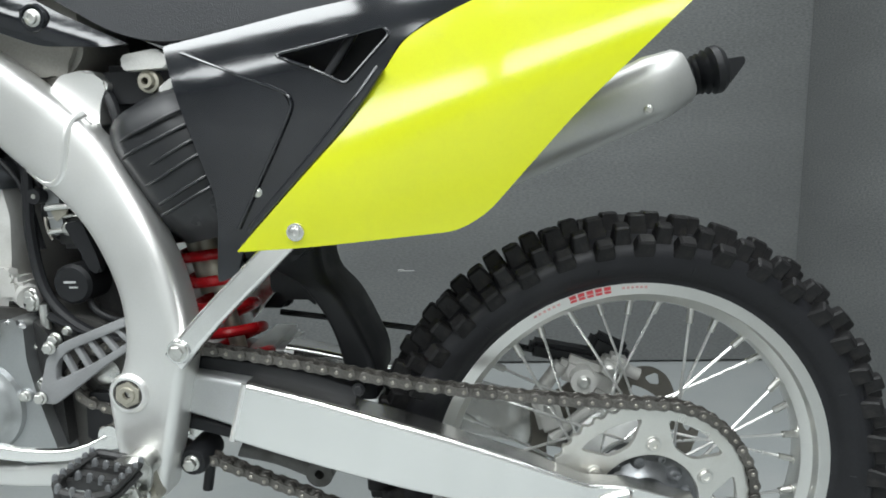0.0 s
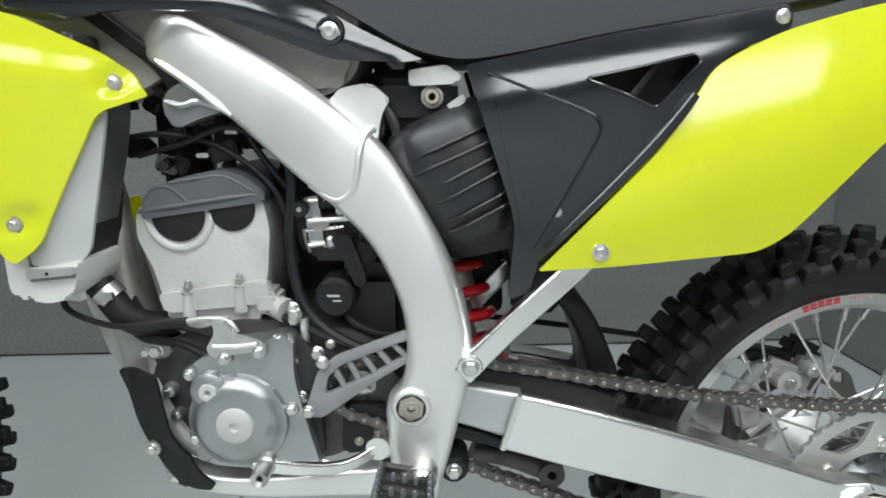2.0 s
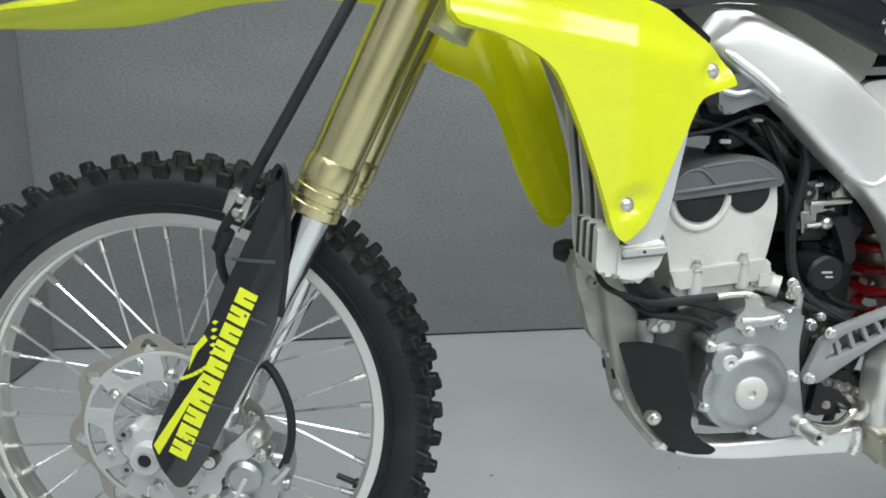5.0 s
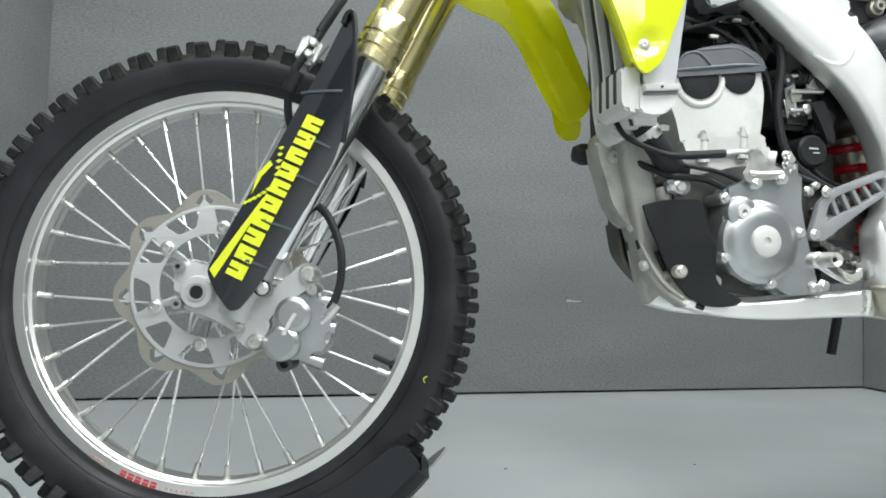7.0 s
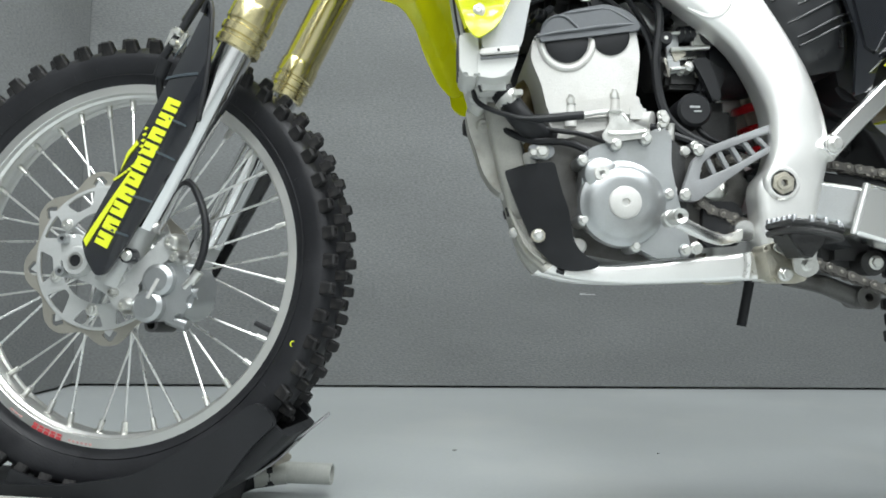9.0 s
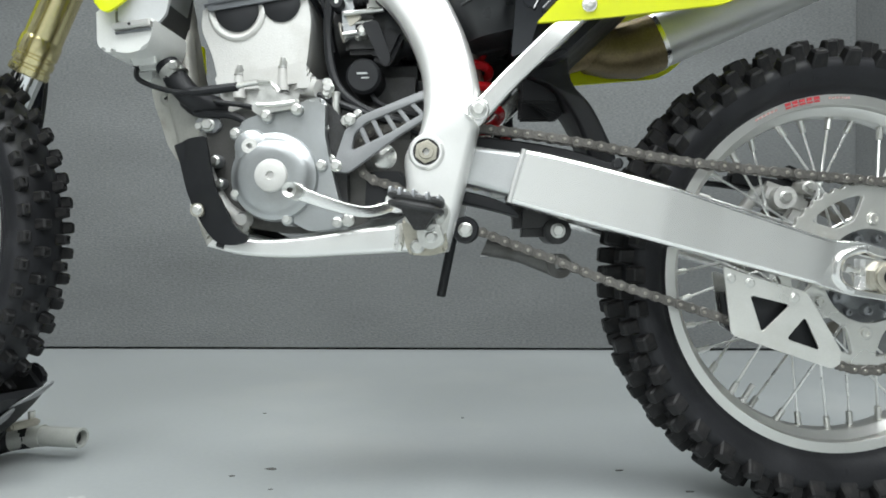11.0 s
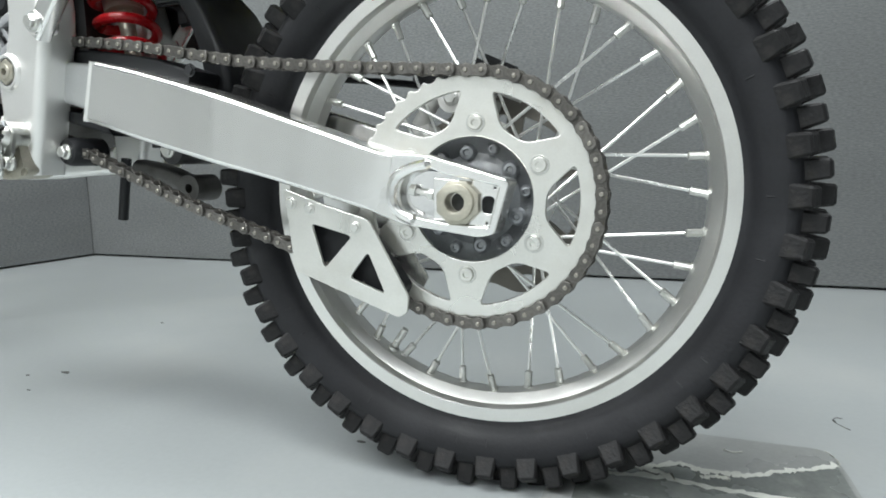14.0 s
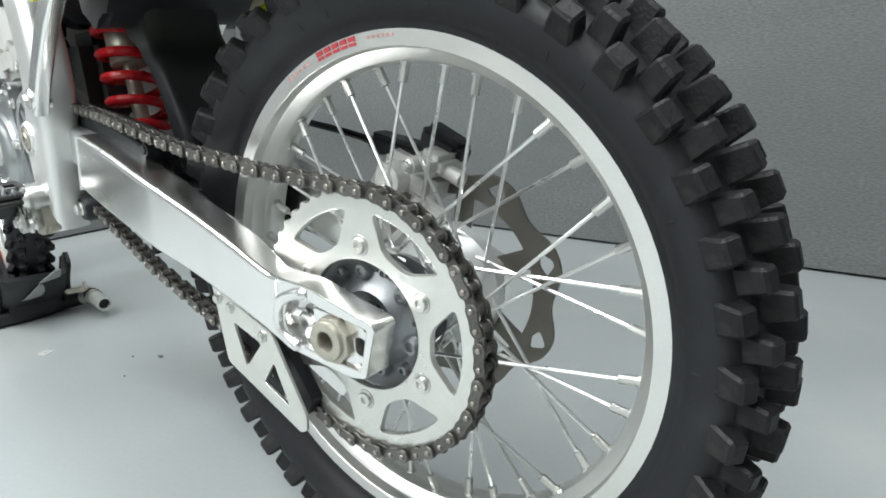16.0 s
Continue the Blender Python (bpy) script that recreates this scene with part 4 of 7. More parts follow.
cal = join(box((-0.055, 0.06, 0.428), (0.075, 0.045, 0.036), 0.009, pose(0, 0, 0, 0, 20, 0)), box((-0.018, 0.056, 0.445), (0.032, 0.05, 0.022), 0.006, pose(0, 0, 0, 0, 20, 0)),
           sweep([(-0.062, 0.02, 0.428), (-0.062, 0.05, 0.428)], 0.0165, 20), sweep([(-0.030, 0.02, 0.444), (-0.030, 0.05, 0.444)], 0.009, 16),
           sweep([(-0.118, 0.05, 0.400), (-0.088, 0.05, 0.442)], 0.0095, 12), sweep([(-0.01, 0.05, 0.437), (0.012, 0.05, 0.428)], 0.008, 12),
           box((-0.105, 0.05, 0.375), (0.035, 0.03, 0.05), 0.006, pose(0, 0, 0, 0, -15, 0)), box((-0.03, 0.045, 0.395), (0.05, 0.014, 0.028), 0.005, pose(0, 0, 0, 0, 30, 0)),
           sweep([(-0.10, 0.045, 0.34), (-0.03, 0.045, 0.40)], 0.008, 10))
caliper_r = part("rear_brake_caliper", cal, HEAD, bike, "grey cast rear brake caliper")
part("brake_hose", sweep(catmull([(-0.09, 0.07, 0.445), (-0.18, 0.09, 0.46), (-0.30, 0.10, 0.475), (-0.42, 0.10, 0.49), (-0.48, 0.09, 0.50)], 6), 0.0045, 8), MATTE, bike, "black rear brake hose")
for du, dw, rr in ((-0.062, 0.428, 0.007), (-0.030, 0.444, 0.0055), (-0.105, 0.385, 0.006)):
    bolt(du, 0.02 if dw > 0.4 else 0.034, dw, rr, 0.006, caliper_r)
part("caliper_cover", join(box((-0.085, 0.07, 0.452), (0.09, 0.03, 0.022), 0.006, pose(0, 0, 0, 0, 10, 0)), box((-0.025, 0.07, 0.458), (0.055, 0.03, 0.03), 0.008, pose(0, 0, 0, 0, 25, 0))), MATTE, caliper_r)

GUARD = fillet([(-0.197, 0.333, 0.004), (-0.187, 0.247, 0.006), (-0.066, 0.206, 0.004), (-0.056, 0.212, 0.003), (-0.054, 0.228, 0.004), (-0.096, 0.302, 0.006), (-0.150, 0.317, 0.01)], 0.006)
TRI1 = fillet([(-0.164, 0.297), (-0.116, 0.285), (-0.150, 0.251)], 0.005)
TRI2 = fillet([(-0.098, 0.270), (-0.080, 0.229), (-0.120, 0.243)], 0.005)
guide = part("chain_guide", plate(GUARD, [TRI1, TRI2], -0.112, -0.1085, 0.0008), SPROCKET, bike, "silver chain guide plate with triangular cut-outs", angle=12)
part("guide_block", prism(fillet([(-0.192, 0.30), (-0.185, 0.25), (-0.075, 0.213), (-0.062, 0.235), (-0.1, 0.285)], 0.006), -0.098, -0.085), MATTE, guide)
part("guide_plate", prism(fillet([(-0.19, 0.325), (-0.18, 0.25), (-0.075, 0.214), (-0.06, 0.235), (-0.1, 0.295)], 0.006), -0.052, -0.049), ARM, guide)
for u, w in ((-0.188, 0.3175), (-0.165, 0.312), (-0.111, 0.294)):
    bolt(u, -0.112, w, 0.005, 0.004, guide)

# --- front sprocket and chain
CS = (-0.628, 0.475)
part("front_sprocket", join(prism([((0.030 if k % 2 else 0.0365) * math.cos(k * math.pi / 13) + CS[0], (0.030 if k % 2 else 0.0365) * math.sin(k * math.pi / 13) + CS[1]) for k in range(26)], -0.079, -0.072, 0.001, 1),
                            lathe([(0, -0.096), (0.009, -0.096), (0.0175, -0.092), (0.019, -0.088), (0.019, -0.07), (0, -0.07)], (CS[0], 0, CS[1]), seg=6 * 4)), STEEL, bike)
PITCH, RC = 0.015875, 0.1214
path = [(-0.628, 0.508), (-0.60, 0.513), (-0.524, 0.511), (-0.46, 0.504), (-0.395, 0.494), (-0.322, 0.480), (-0.251, 0.467), (-0.17, 0.457), (-0.089, 0.449), (-0.03, 0.444)]
path += [(RC * math.cos(radians(a)), 0.320 + RC * math.sin(radians(a))) for a in range(90, -118, -8)]
path += [(-0.13, 0.243), (-0.204, 0.270), (-0.331, 0.311), (-0.40, 0.338), (-0.480, 0.368), (-0.554, 0.400), (-0.60, 0.430), (-0.640, 0.443)]
path += [(CS[0] + 0.0335 * math.cos(radians(a)), CS[1] + 0.0335 * math.sin(radians(a))) for a in (-130, -160, 170, 140, 115)]
fine_path = catmull([(u, 0, w) for u, w in path], 8, True)
length = sum((fine_path[i] - fine_path[i - 1]).length for i in range(len(fine_path)))
count = int(round(length / PITCH / 2)) * 2
stepl, pins, run, target = length / count, [], 0.0, 0.0
for i in range(len(fine_path)):
    a, b = fine_path[i], fine_path[(i + 1) % len(fine_path)]
    L = (b - a).length
    while target <= run + L + 1e-9 and len(pins) < count:
        pins.append(a.lerp(b, (target - run) / L))
        target += stepl
    run += L


def link_mesh(outer):
    hl, hw, waist = PITCH / 2, 0.0062 if outer else 0.0067, 0.0042
    half = []
    for k in range(7):
        t = radians(90 - 180 * k / 6)
        half.append((hl + hw * math.cos(t), hw * math.sin(t)))
    out = half + [(0.0, -waist)] + [(-x, -y) for x, y in half] + [(0.0, waist)]
    d = 0.0085 if outer else 0.0060
    bm = join(prism(out, -d, -d + 0.0021, 0.0005, 1), prism(out, d - 0.0021, d, 0.0005, 1))
    if not outer:
        for x in (-hl, hl):
            bm = join(bm, lathe([(0.005, -0.005), (0.005, 0.005)], (x, 0, 0), seg=10))
    return finish(bm, "chain_link", 30)


def pin_mesh():
    bm = bmesh.new()
    for x in (-PITCH / 2, PITCH / 2):
        bm = join(bm, lathe([(0, -0.0105), (0.0018, -0.0102), (0.0023, -0.0096), (0.0023, 0.0096), (0.0018, 0.0102), (0, 0.0105)], (x, 0, 0), seg=10))
    return finish(bm, "chain_pin", 30)


chain = new("drive_chain", link_mesh(True))
chain.data.materials.append(CHAIN)
chain.parent = bike
tagged(chain, "oily dark steel drive chain")
L_IN, L_OUT, L_PIN = link_mesh(False), chain.data, pin_mesh()
CHAIN_V = -0.0745
for i in range(count):
    a, b = pins[i], pins[(i + 1) % count]
    mid, d = (a + b) / 2, b - a
    mm = Matrix.Translation((mid.x, max(CHAIN_V + (0.123 * mid.x if mid.x > -0.1 else 0.123 * -0.1 + 0.05 * (mid.x + 0.1)), -0.1), mid.z)) @ Matrix.Rotation(-math.atan2(d.z, d.x), 4, "Y")
    if i == 0:
        chain.matrix_basis = mm
        root = mm.inverted()
        link("chain_pin", L_PIN, PIN, chain, "", I4)
        continue
    link("chain_link", L_IN if i % 2 else L_OUT, CHAIN, chain, "", root @ mm)
    if i % 2 == 0:
        link("chain_pin", L_PIN, PIN, chain, "", root @ mm)

# --- engine
CASE_SIDE = fillet([(-0.885, 0.500), (-0.845, 0.535), (-0.77, 0.555), (-0.688, 0.552), (-0.62, 0.535), (-0.575, 0.50), (-0.60, 0.42), (-0.66, 0.382), (-0.75, 0.372), (-0.83, 0.385), (-0.872, 0.43)], 0.02)
engine = part("crankcase", prism(CASE_SIDE, -0.092, 0.10, 0.01), CASE, bike, "grey cast aluminium crankcase")
COVER = fillet([(-0.815, 0.512), (-0.800, 0.522), (-0.782, 0.527), (-0.766, 0.538), (-0.728, 0.541), (-0.716, 0.549), (-0.698, 0.546), (-0.699, 0.499), (-0.692, 0.463), (-0.684, 0.429), (-0.673, 0.389), (-0.684, 0.379), (-0.718, 0.375), (-0.740, 0.387), (-0.757, 0.397), (-0.780, 0.400), (-0.803, 0.411), (-0.820, 0.425), (-0.814, 0.453), (-0.817, 0.476), (-0.813, 0.494)], 0.009)
cover = part("ignition_cover", join(prism(COVER, -0.124, -0.09, 0.005, 3),
                                    lathe([(0, -0.139), (0.030, -0.139), (0.0405, -0.1378), (0.0470, -0.1345), (0.0490, -0.1318), (0.0555, -0.1295), (0.0580, -0.122), (0, -0.12)], (-0.764, 0, 0.446), seg=48),
                                    lathe([(0, -0.135), (0.016, -0.135), (0.021, -0.132), (0.024, -0.12), (0, -0.12)], (-0.793, 0, 0.484), seg=32),
                                    prism(fillet([(-0.80, 0.498), (-0.775, 0.505), (-0.735, 0.48), (-0.75, 0.44), (-0.79, 0.45)], 0.01), -0.131, -0.12, 0.005)), CAST, bike, "smooth grey cast ignition cover")
part("inspection_cap", join(lathe([(0, -0.1405), (0.0045, -0.1405), (0.0055, -0.1435), (0.018, -0.1435), (0.0205, -0.142), (0.0215, -0.139), (0, -0.139)], (-0.764, 0, 0.446), seg=36)), HEAD, cover, "pale round inspection cap")
part("inspection_cap", lathe([(0, -0.1345), (0.003, -0.1345), (0.004, -0.1375), (0.0095, -0.1375), (0.0105, -0.135), (0, -0.135)], (-0.793, 0, 0.484), seg=24), HEAD, cover)
for u, w in ((-0.814, 0.424), (-0.747, 0.391), (-0.682, 0.387), (-0.703, 0.460), (-0.815, 0.502), (-0.773, 0.523), (-0.734, 0.531)):
    part("screw_boss", lathe([(0, -0.127), (0.0075, -0.127), (0.009, -0.123), (0.009, -0.09), (0, -0.09)], (u, 0, w), seg=14), CAST, cover)
    bolt(u, -0.127, w, 0.0052, 0.0055, cover)
# Dark strip drawn for the shaded gap beside the cover.
part("engine_side_pad", prism(fillet([(-0.70, 0.545), (-0.69, 0.39), (-0.672, 0.39), (-0.675, 0.52)], 0.006), -0.108, -0.085, 0.003), DARKMETAL, engine)
for u, w, v in ((-0.695, 0.468, -0.11), (-0.668, 0.39, -0.125), (-0.70, 0.565, -0.1), (-0.675, 0.52, -0.105)):
    bolt(u, v, w, 0.0065, 0.008, engine)
# Black block drawn where there is only a dark void.
part("chain_cover", prism(fillet([(-0.648, 0.455), (-0.60, 0.455), (-0.592, 0.42), (-0.60, 0.396), (-0.652, 0.392)], 0.008), -0.103, -0.088, 0.004), MATTE, engine)
for u, w in ((-0.631, 0.408), (-0.612, 0.432), (-0.640, 0.445)):
    bolt(u, -0.103, w, 0.0045, 0.004, engine, PIN)
for u, w, r in ((-0.852, 0.470, 0.007), (-0.846, 0.440, 0.006), (-0.701, 0.511, 0.006), (-0.660, 0.530, 0.006)):
    part("case_boss", lathe([(0, -0.104), (r, -0.104), (r + 0.002, -0.100), (r + 0.002, -0.085), (0, -0.085)], (u, 0, w), seg=14), CASTDARK, engine)
    bolt(u, -0.104, w, r * 0.75, 0.005, engine)
part("stud", sweep([(-0.690, -0.098, 0.49), (-0.69, -0.098, 0.56)], 0.0055, 10), STEEL, engine)

HEADSIDE = fillet([(-0.866, 0.690), (-0.735, 0.705), (-0.727, 0.66), (-0.732, 0.610), (-0.742, 0.560), (-0.752, 0.535), (-0.848, 0.535), (-0.854, 0.575), (-0.863, 0.614), (-0.879, 0.652), (-0.876, 0.68)], 0.01)
head = part("cylinder_head", prism(HEADSIDE, -0.086, 0.086, 0.005), HEAD, bike, "pale sand-cast cylinder head")
part("head_joint", prism(fillet([(-0.858, 0.585), (-0.735, 0.602), (-0.728, 0.592), (-0.735, 0.575), (-0.850, 0.563)], 0.004), -0.0935, -0.08, 0.003), HEAD, head)
CAMCOVER = fillet([(-0.868, 0.672, 0.004), (-0.864, 0.70, 0.012), (-0.83, 0.717, 0.015), (-0.777, 0.728, 0.01), (-0.750, 0.721, 0.012), (-0.729, 0.704, 0.006), (-0.729, 0.692, 0.003)], 0.004)
camcover = part("cam_cover", prism(CAMCOVER, -0.093, 0.093, 0.009, 3), COVERGREY, bike, "dark grey magnesium cam cover")
part("cover_rib", join(sweep(catmull([(-0.872, -0.0905, 0.6805), (-0.844, -0.0935, 0.6855), (-0.812, -0.0935, 0.6905), (-0.773, -0.0935, 0.6965), (-0.736, -0.0905, 0.7005)], 5), 0.0026, 8),
                       sweep(catmull([(-0.866, -0.0905, 0.6845), (-0.861, -0.0925, 0.698), (-0.850, -0.0925, 0.7075), (-0.835, -0.0930, 0.709), (-0.822, -0.0935, 0.700), (-0.813, -0.0935, 0.690)], 5), 0.0020, 8),
                       sweep(catmull([(-0.834, -0.0920, 0.7125), (-0.806, -0.0925, 0.7175), (-0.776, -0.0915, 0.721), (-0.756, -0.0920, 0.713), (-0.740, -0.0915, 0.703)], 5), 0.0020, 8)), COVERGREY, camcover)
for u, w, r in ((-0.829, 0.676, 0.030), (-0.768, 0.684, 0.026)):
    part("cam_plug", lathe([(0, -0.090), (r * 0.86, -0.090), (r, -0.088), (r, -0.08), (0, -0.08)], (u, 0, w), seg=32), MATTE, head)
part("head_arch", sweep([(-0.829 + 0.036 * math.cos(radians(a)), -0.0845, 0.676 + 0.038 * math.sin(radians(a))) for a in range(175, 366, 10)], [0.0052] * 20, 10), HEAD, head)
for u, w in ((-0.764, 0.595), (-0.824, 0.586)):
    part("stud_boss", sweep([(u, -0.089, w - 0.03), (u, -0.090, w - 0.008), (u, -0.090, w)], [0.0085, 0.0075, 0.0065], 14), HEAD, head)
    part("stud_nut", join(sweep([(u, -0.090, w), (u, -0.090, w + 0.002)], 0.0075, 14), sweep([(u, -0.090, w + 0.002), (u, -0.090, w + 0.009)], 0.0058, 6), sweep([(u, -0.090, w + 0.009), (u, -0.090, w + 0.014), (u, -0.090, w + 0.015)], [0.0035, 0.0035, 0.002], 10)), STEEL, head)
part("water_outlet", join(sweep([(-0.74, -0.07, 0.57), (-0.712, -0.09, 0.565)], 0.014, 14), box((-0.735, -0.075, 0.575), (0.03, 0.04, 0.028), 0.006)), HEAD, head)
for w in (0.572, 0.558):
    bolt(-0.702, -0.098, w, 0.0055, 0.008, head)

bracket = part("clutch_cable_bracket", join(prism(fillet([(-0.792, 0.535), (-0.786, 0.545), (-0.781, 0.554), (-0.784, 0.564), (-0.777, 0.570), (-0.766, 0.568), (-0.765, 0.557), (-0.755, 0.552), (-0.739, 0.547), (-0.730, 0.544), (-0.730, 0.533), (-0.742, 0.531), (-0.763, 0.528), (-0.773, 0.524), (-0.783, 0.524), (-0.790, 0.529)], 0.003), -0.1325, -0.1295, 0.0008),
                                            box((-0.7755, -0.128, 0.566), (0.016, 0.020, 0.004), 0.001), sweep([(-0.784, -0.1325, 0.537), (-0.760, -0.1335, 0.537), (-0.735, -0.1325, 0.540)], 0.0030, 8)), STEEL, bike, "bright zinc clutch cable bracket")
for u, w in ((-0.773, 0.523), (-0.734, 0.531)):
    bolt(u, -0.1325, w, 0.0055, 0.006, bracket)
part("clutch_cable", sweep(catmull([(-0.955, -0.085, 0.620), (-0.958, -0.10, 0.602), (-0.950, -0.117, 0.577), (-0.912, -0.122, 0.561), (-0.878, -0.122, 0.557), (-0.814, -0.123, 0.563)], 6), [0.0035] * 24 + [0.0052, 0.0056, 0.0058, 0.0058, 0.0058, 0.0058, 0.0056], 10), MATTE, bike, "black clutch cable")
part("cable_sleeve", sweep(catmull([(-0.815, -0.123, 0.563), (-0.795, -0.125, 0.5665), (-0.776, -0.127, 0.567), (-0.764, -0.128, 0.5625), (-0.757, -0.129, 0.553)], 4), 0.0036, 10), STEEL, bike)

# throttle body and intake
throttle = part("throttle_body", join(sweep([(-0.70, -0.035, 0.66), (-0.615, -0.035, 0.664)], 0.036, 20), box((-0.662, -0.06, 0.650), (0.046, 0.022, 0.062), 0.006), sweep([(-0.672, -0.075, 0.692), (-0.648, -0.075, 0.695)], 0.010, 14)), DARKMETAL, bike, "dark metal throttle body")
for q, c in enumerate(((-0.666, -0.071, 0.641), (-0.684, -0.071, 0.640), (-0.640, -0.068, 0.640), (-0.648, -0.071, 0.676))):
    bolt(*c, 0.0042, 0.008, throttle, STEEL if q < 2 else PIN, hexed=q % 2 == 0)
part("idle_screw", lathe([(0, -0.088), (0.003, -0.088), (0.0032, -0.091), (0.0085, -0.091), (0.0092, -0.087), (0.0092, -0.05), (0, -0.05)], (-0.692, 0, 0.683), seg=20), MATTE, throttle)
part("screw_dot", lathe([(0, -0.0905), (0.0028, -0.0905), (0.0028, -0.087), (0, -0.087)], (-0.692, 0, 0.683), seg=12), STEEL, throttle)
part("throttle_shaft", sweep([(-0.692, -0.076, 0.656), (-0.645, -0.076, 0.661)], 0.0022, 8), STEEL, throttle)
part("throttle_link", sweep(catmull([(-0.690, -0.078, 0.658), (-0.688, -0.08, 0.645), (-0.684, -0.078, 0.632)], 4), 0.002, 8), PIN, throttle)
part("throttle_arm", prism(fillet([(-0.682, 0.668), (-0.664, 0.672), (-0.660, 0.664), (-0.676, 0.652)], 0.003), -0.08, -0.076, 0.001), BRASS, throttle)
part("throttle_plate", prism(fillet([(-0.690, 0.694), (-0.672, 0.698), (-0.668, 0.640), (-0.684, 0.636)], 0.004), -0.078, -0.072, 0.001), CAST, throttle)
part("throttle_rail", join(sweep([(-0.682, -0.083, 0.692), (-0.628, -0.083, 0.697)], 0.0028, 8), sweep([(-0.684, -0.083, 0.669), (-0.630, -0.083, 0.673)], 0.0036, 8), sweep([(-0.684, -0.083, 0.641), (-0.652, -0.083, 0.645)], 0.003, 8),
                           lathe([(0, -0.090), (0.004, -0.090), (0.0075, -0.087), (0.0075, -0.07), (0, -0.07)], (-0.658, 0, 0.645), seg=14), box((-0.640, -0.076, 0.684), (0.026, 0.012, 0.020), 0.003)), STEEL, throttle, "bright steel throttle linkage")
part("spring_drum", lathe([(0, -0.086), (0.012, -0.086), (0.014, -0.083), (0.014, -0.06), (0, -0.06)], (-0.628, 0, 0.690), seg=22), DARKMETAL, throttle)
part("coil_wrap", join(*[lathe([(0.0085, -0.003), (0.012, -0.003), (0.012, 0.003), (0.0085, 0.003)], (-0.668 + 0.0075 * q, -0.075, 0.6925 + 0.001 * q), (1, 0, 0), seg=18, closed=True) for q in range(3)]), MATTE, throttle)
part("throttle_lever", prism(fillet([(-0.658, 0.652), (-0.636, 0.656), (-0.620, 0.612), (-0.618, 0.596), (-0.630, 0.594), (-0.642, 0.622)], 0.005), -0.094, -0.084, 0.002), MATTE, throttle)
part("sensor", join(lathe([(0, -0.096), (0.02, -0.096), (0.0235, -0.092), (0.0235, -0.05), (0, -0.05)], (-0.655, 0, 0.582), seg=28), box((-0.625, -0.07, 0.625), (0.03, 0.03, 0.05), 0.006, pose(0, 0, 0, 0, 25, 0))), MATTE, throttle)
part("print_bar", join(box((-0.656, -0.0965, 0.585), (0.014, 0.001, 0.0024)), box((-0.652, -0.0965, 0.579), (0.010, 0.001, 0.0018))), GREYPLAST, throttle)
part("intake_boot", sweep(catmull([(-0.632, -0.035, 0.66), (-0.58, -0.03, 0.664), (-0.52, -0.02, 0.672), (-0.46, -0.01, 0.69)], 5), [0.046, 0.046, 0.043, 0.043, 0.046, 0.047, 0.047, 0.047, 0.047, 0.047, 0.047, 0.047, 0.048, 0.048, 0.048, 0.048], 24), BELLOWS, bike)

# hoses, leads and small black hardware between the spars
rnd = random.Random(4)
RUNS = [[(-0.72, -0.07, 0.80), (-0.70, -0.085, 0.72), (-0.705, -0.085, 0.64), (-0.69, -0.09, 0.57), (-0.64, -0.10, 0.53), (-0.57, -0.10, 0.51)],
        [(-0.90, -0.05, 0.76), (-0.84, -0.07, 0.765), (-0.78, -0.07, 0.75), (-0.72, -0.075, 0.70), (-0.70, -0.075, 0.62)],
        [(-0.88, -0.06, 0.74), (-0.82, -0.08, 0.755), (-0.76, -0.08, 0.772), (-0.70, -0.07, 0.73)],
        [(-0.80, -0.03, 0.80), (-0.76, -0.06, 0.775), (-0.735, -0.07, 0.74), (-0.70, -0.06, 0.69)],
        [(-0.92, -0.065, 0.56), (-0.88, -0.095, 0.535), (-0.83, -0.105, 0.53), (-0.79, -0.11, 0.512)],
        [(-0.91, -0.06, 0.585), (-0.87, -0.09, 0.555), (-0.81, -0.1, 0.543), (-0.77, -0.1, 0.53)],
        [(-0.72, -0.09, 0.56), (-0.66, -0.1, 0.535), (-0.60, -0.1, 0.515), (-0.56, -0.09, 0.50)],
        [(-0.68, -0.05, 0.78), (-0.66, -0.07, 0.73), (-0.64, -0.07, 0.70), (-0.60, -0.05, 0.69)],
        [(-0.64, -0.06, 0.60), (-0.645, -0.08, 0.56), (-0.62, -0.085, 0.54), (-0.58, -0.08, 0.53)]]
for q, pts in enumerate(RUNS):
    part("hose", sweep(catmull(pts, 6), (0.0062, 0.0035, 0.003, 0.004, 0.005, 0.0035, 0.005, 0.0028, 0.004)[q], 8), MATTE, bike)
for q in range(26):
    c = (rnd.uniform(-0.90, -0.66), rnd.uniform(-0.06, 0.0), rnd.uniform(0.725, 0.82))
    s = (rnd.uniform(0.012, 0.035), rnd.uniform(0.012, 0.03), rnd.uniform(0.008, 0.022))
    part("connector", box(c, s, 0.003, pose(0, 0, 0, 0, rnd.uniform(-40, 40), rnd.uniform(-20, 20))), (MATTE, BLACK, MATTE, DARKMETAL)[q % 4], bike)
for c in ((-0.765, -0.078, 0.768), (-0.75, -0.07, 0.79), (-0.80, -0.075, 0.742)):
    part("clip", box(c, (0.014, 0.006, 0.005), 0.001), (RED, STEEL, BRASS)[rnd.randrange(3)], bike)
part("fuel_tank", prism(fillet([(-1.0, 0.93), (-0.62, 0.93), (-0.622, 0.83), (-0.662, 0.802), (-0.715, 0.822), (-0.80, 0.845), (-0.88, 0.80), (-0.98, 0.80)], 0.02), -0.082, 0.06, 0.007, 2), TANK, bike, "smoky translucent plastic fuel tank")
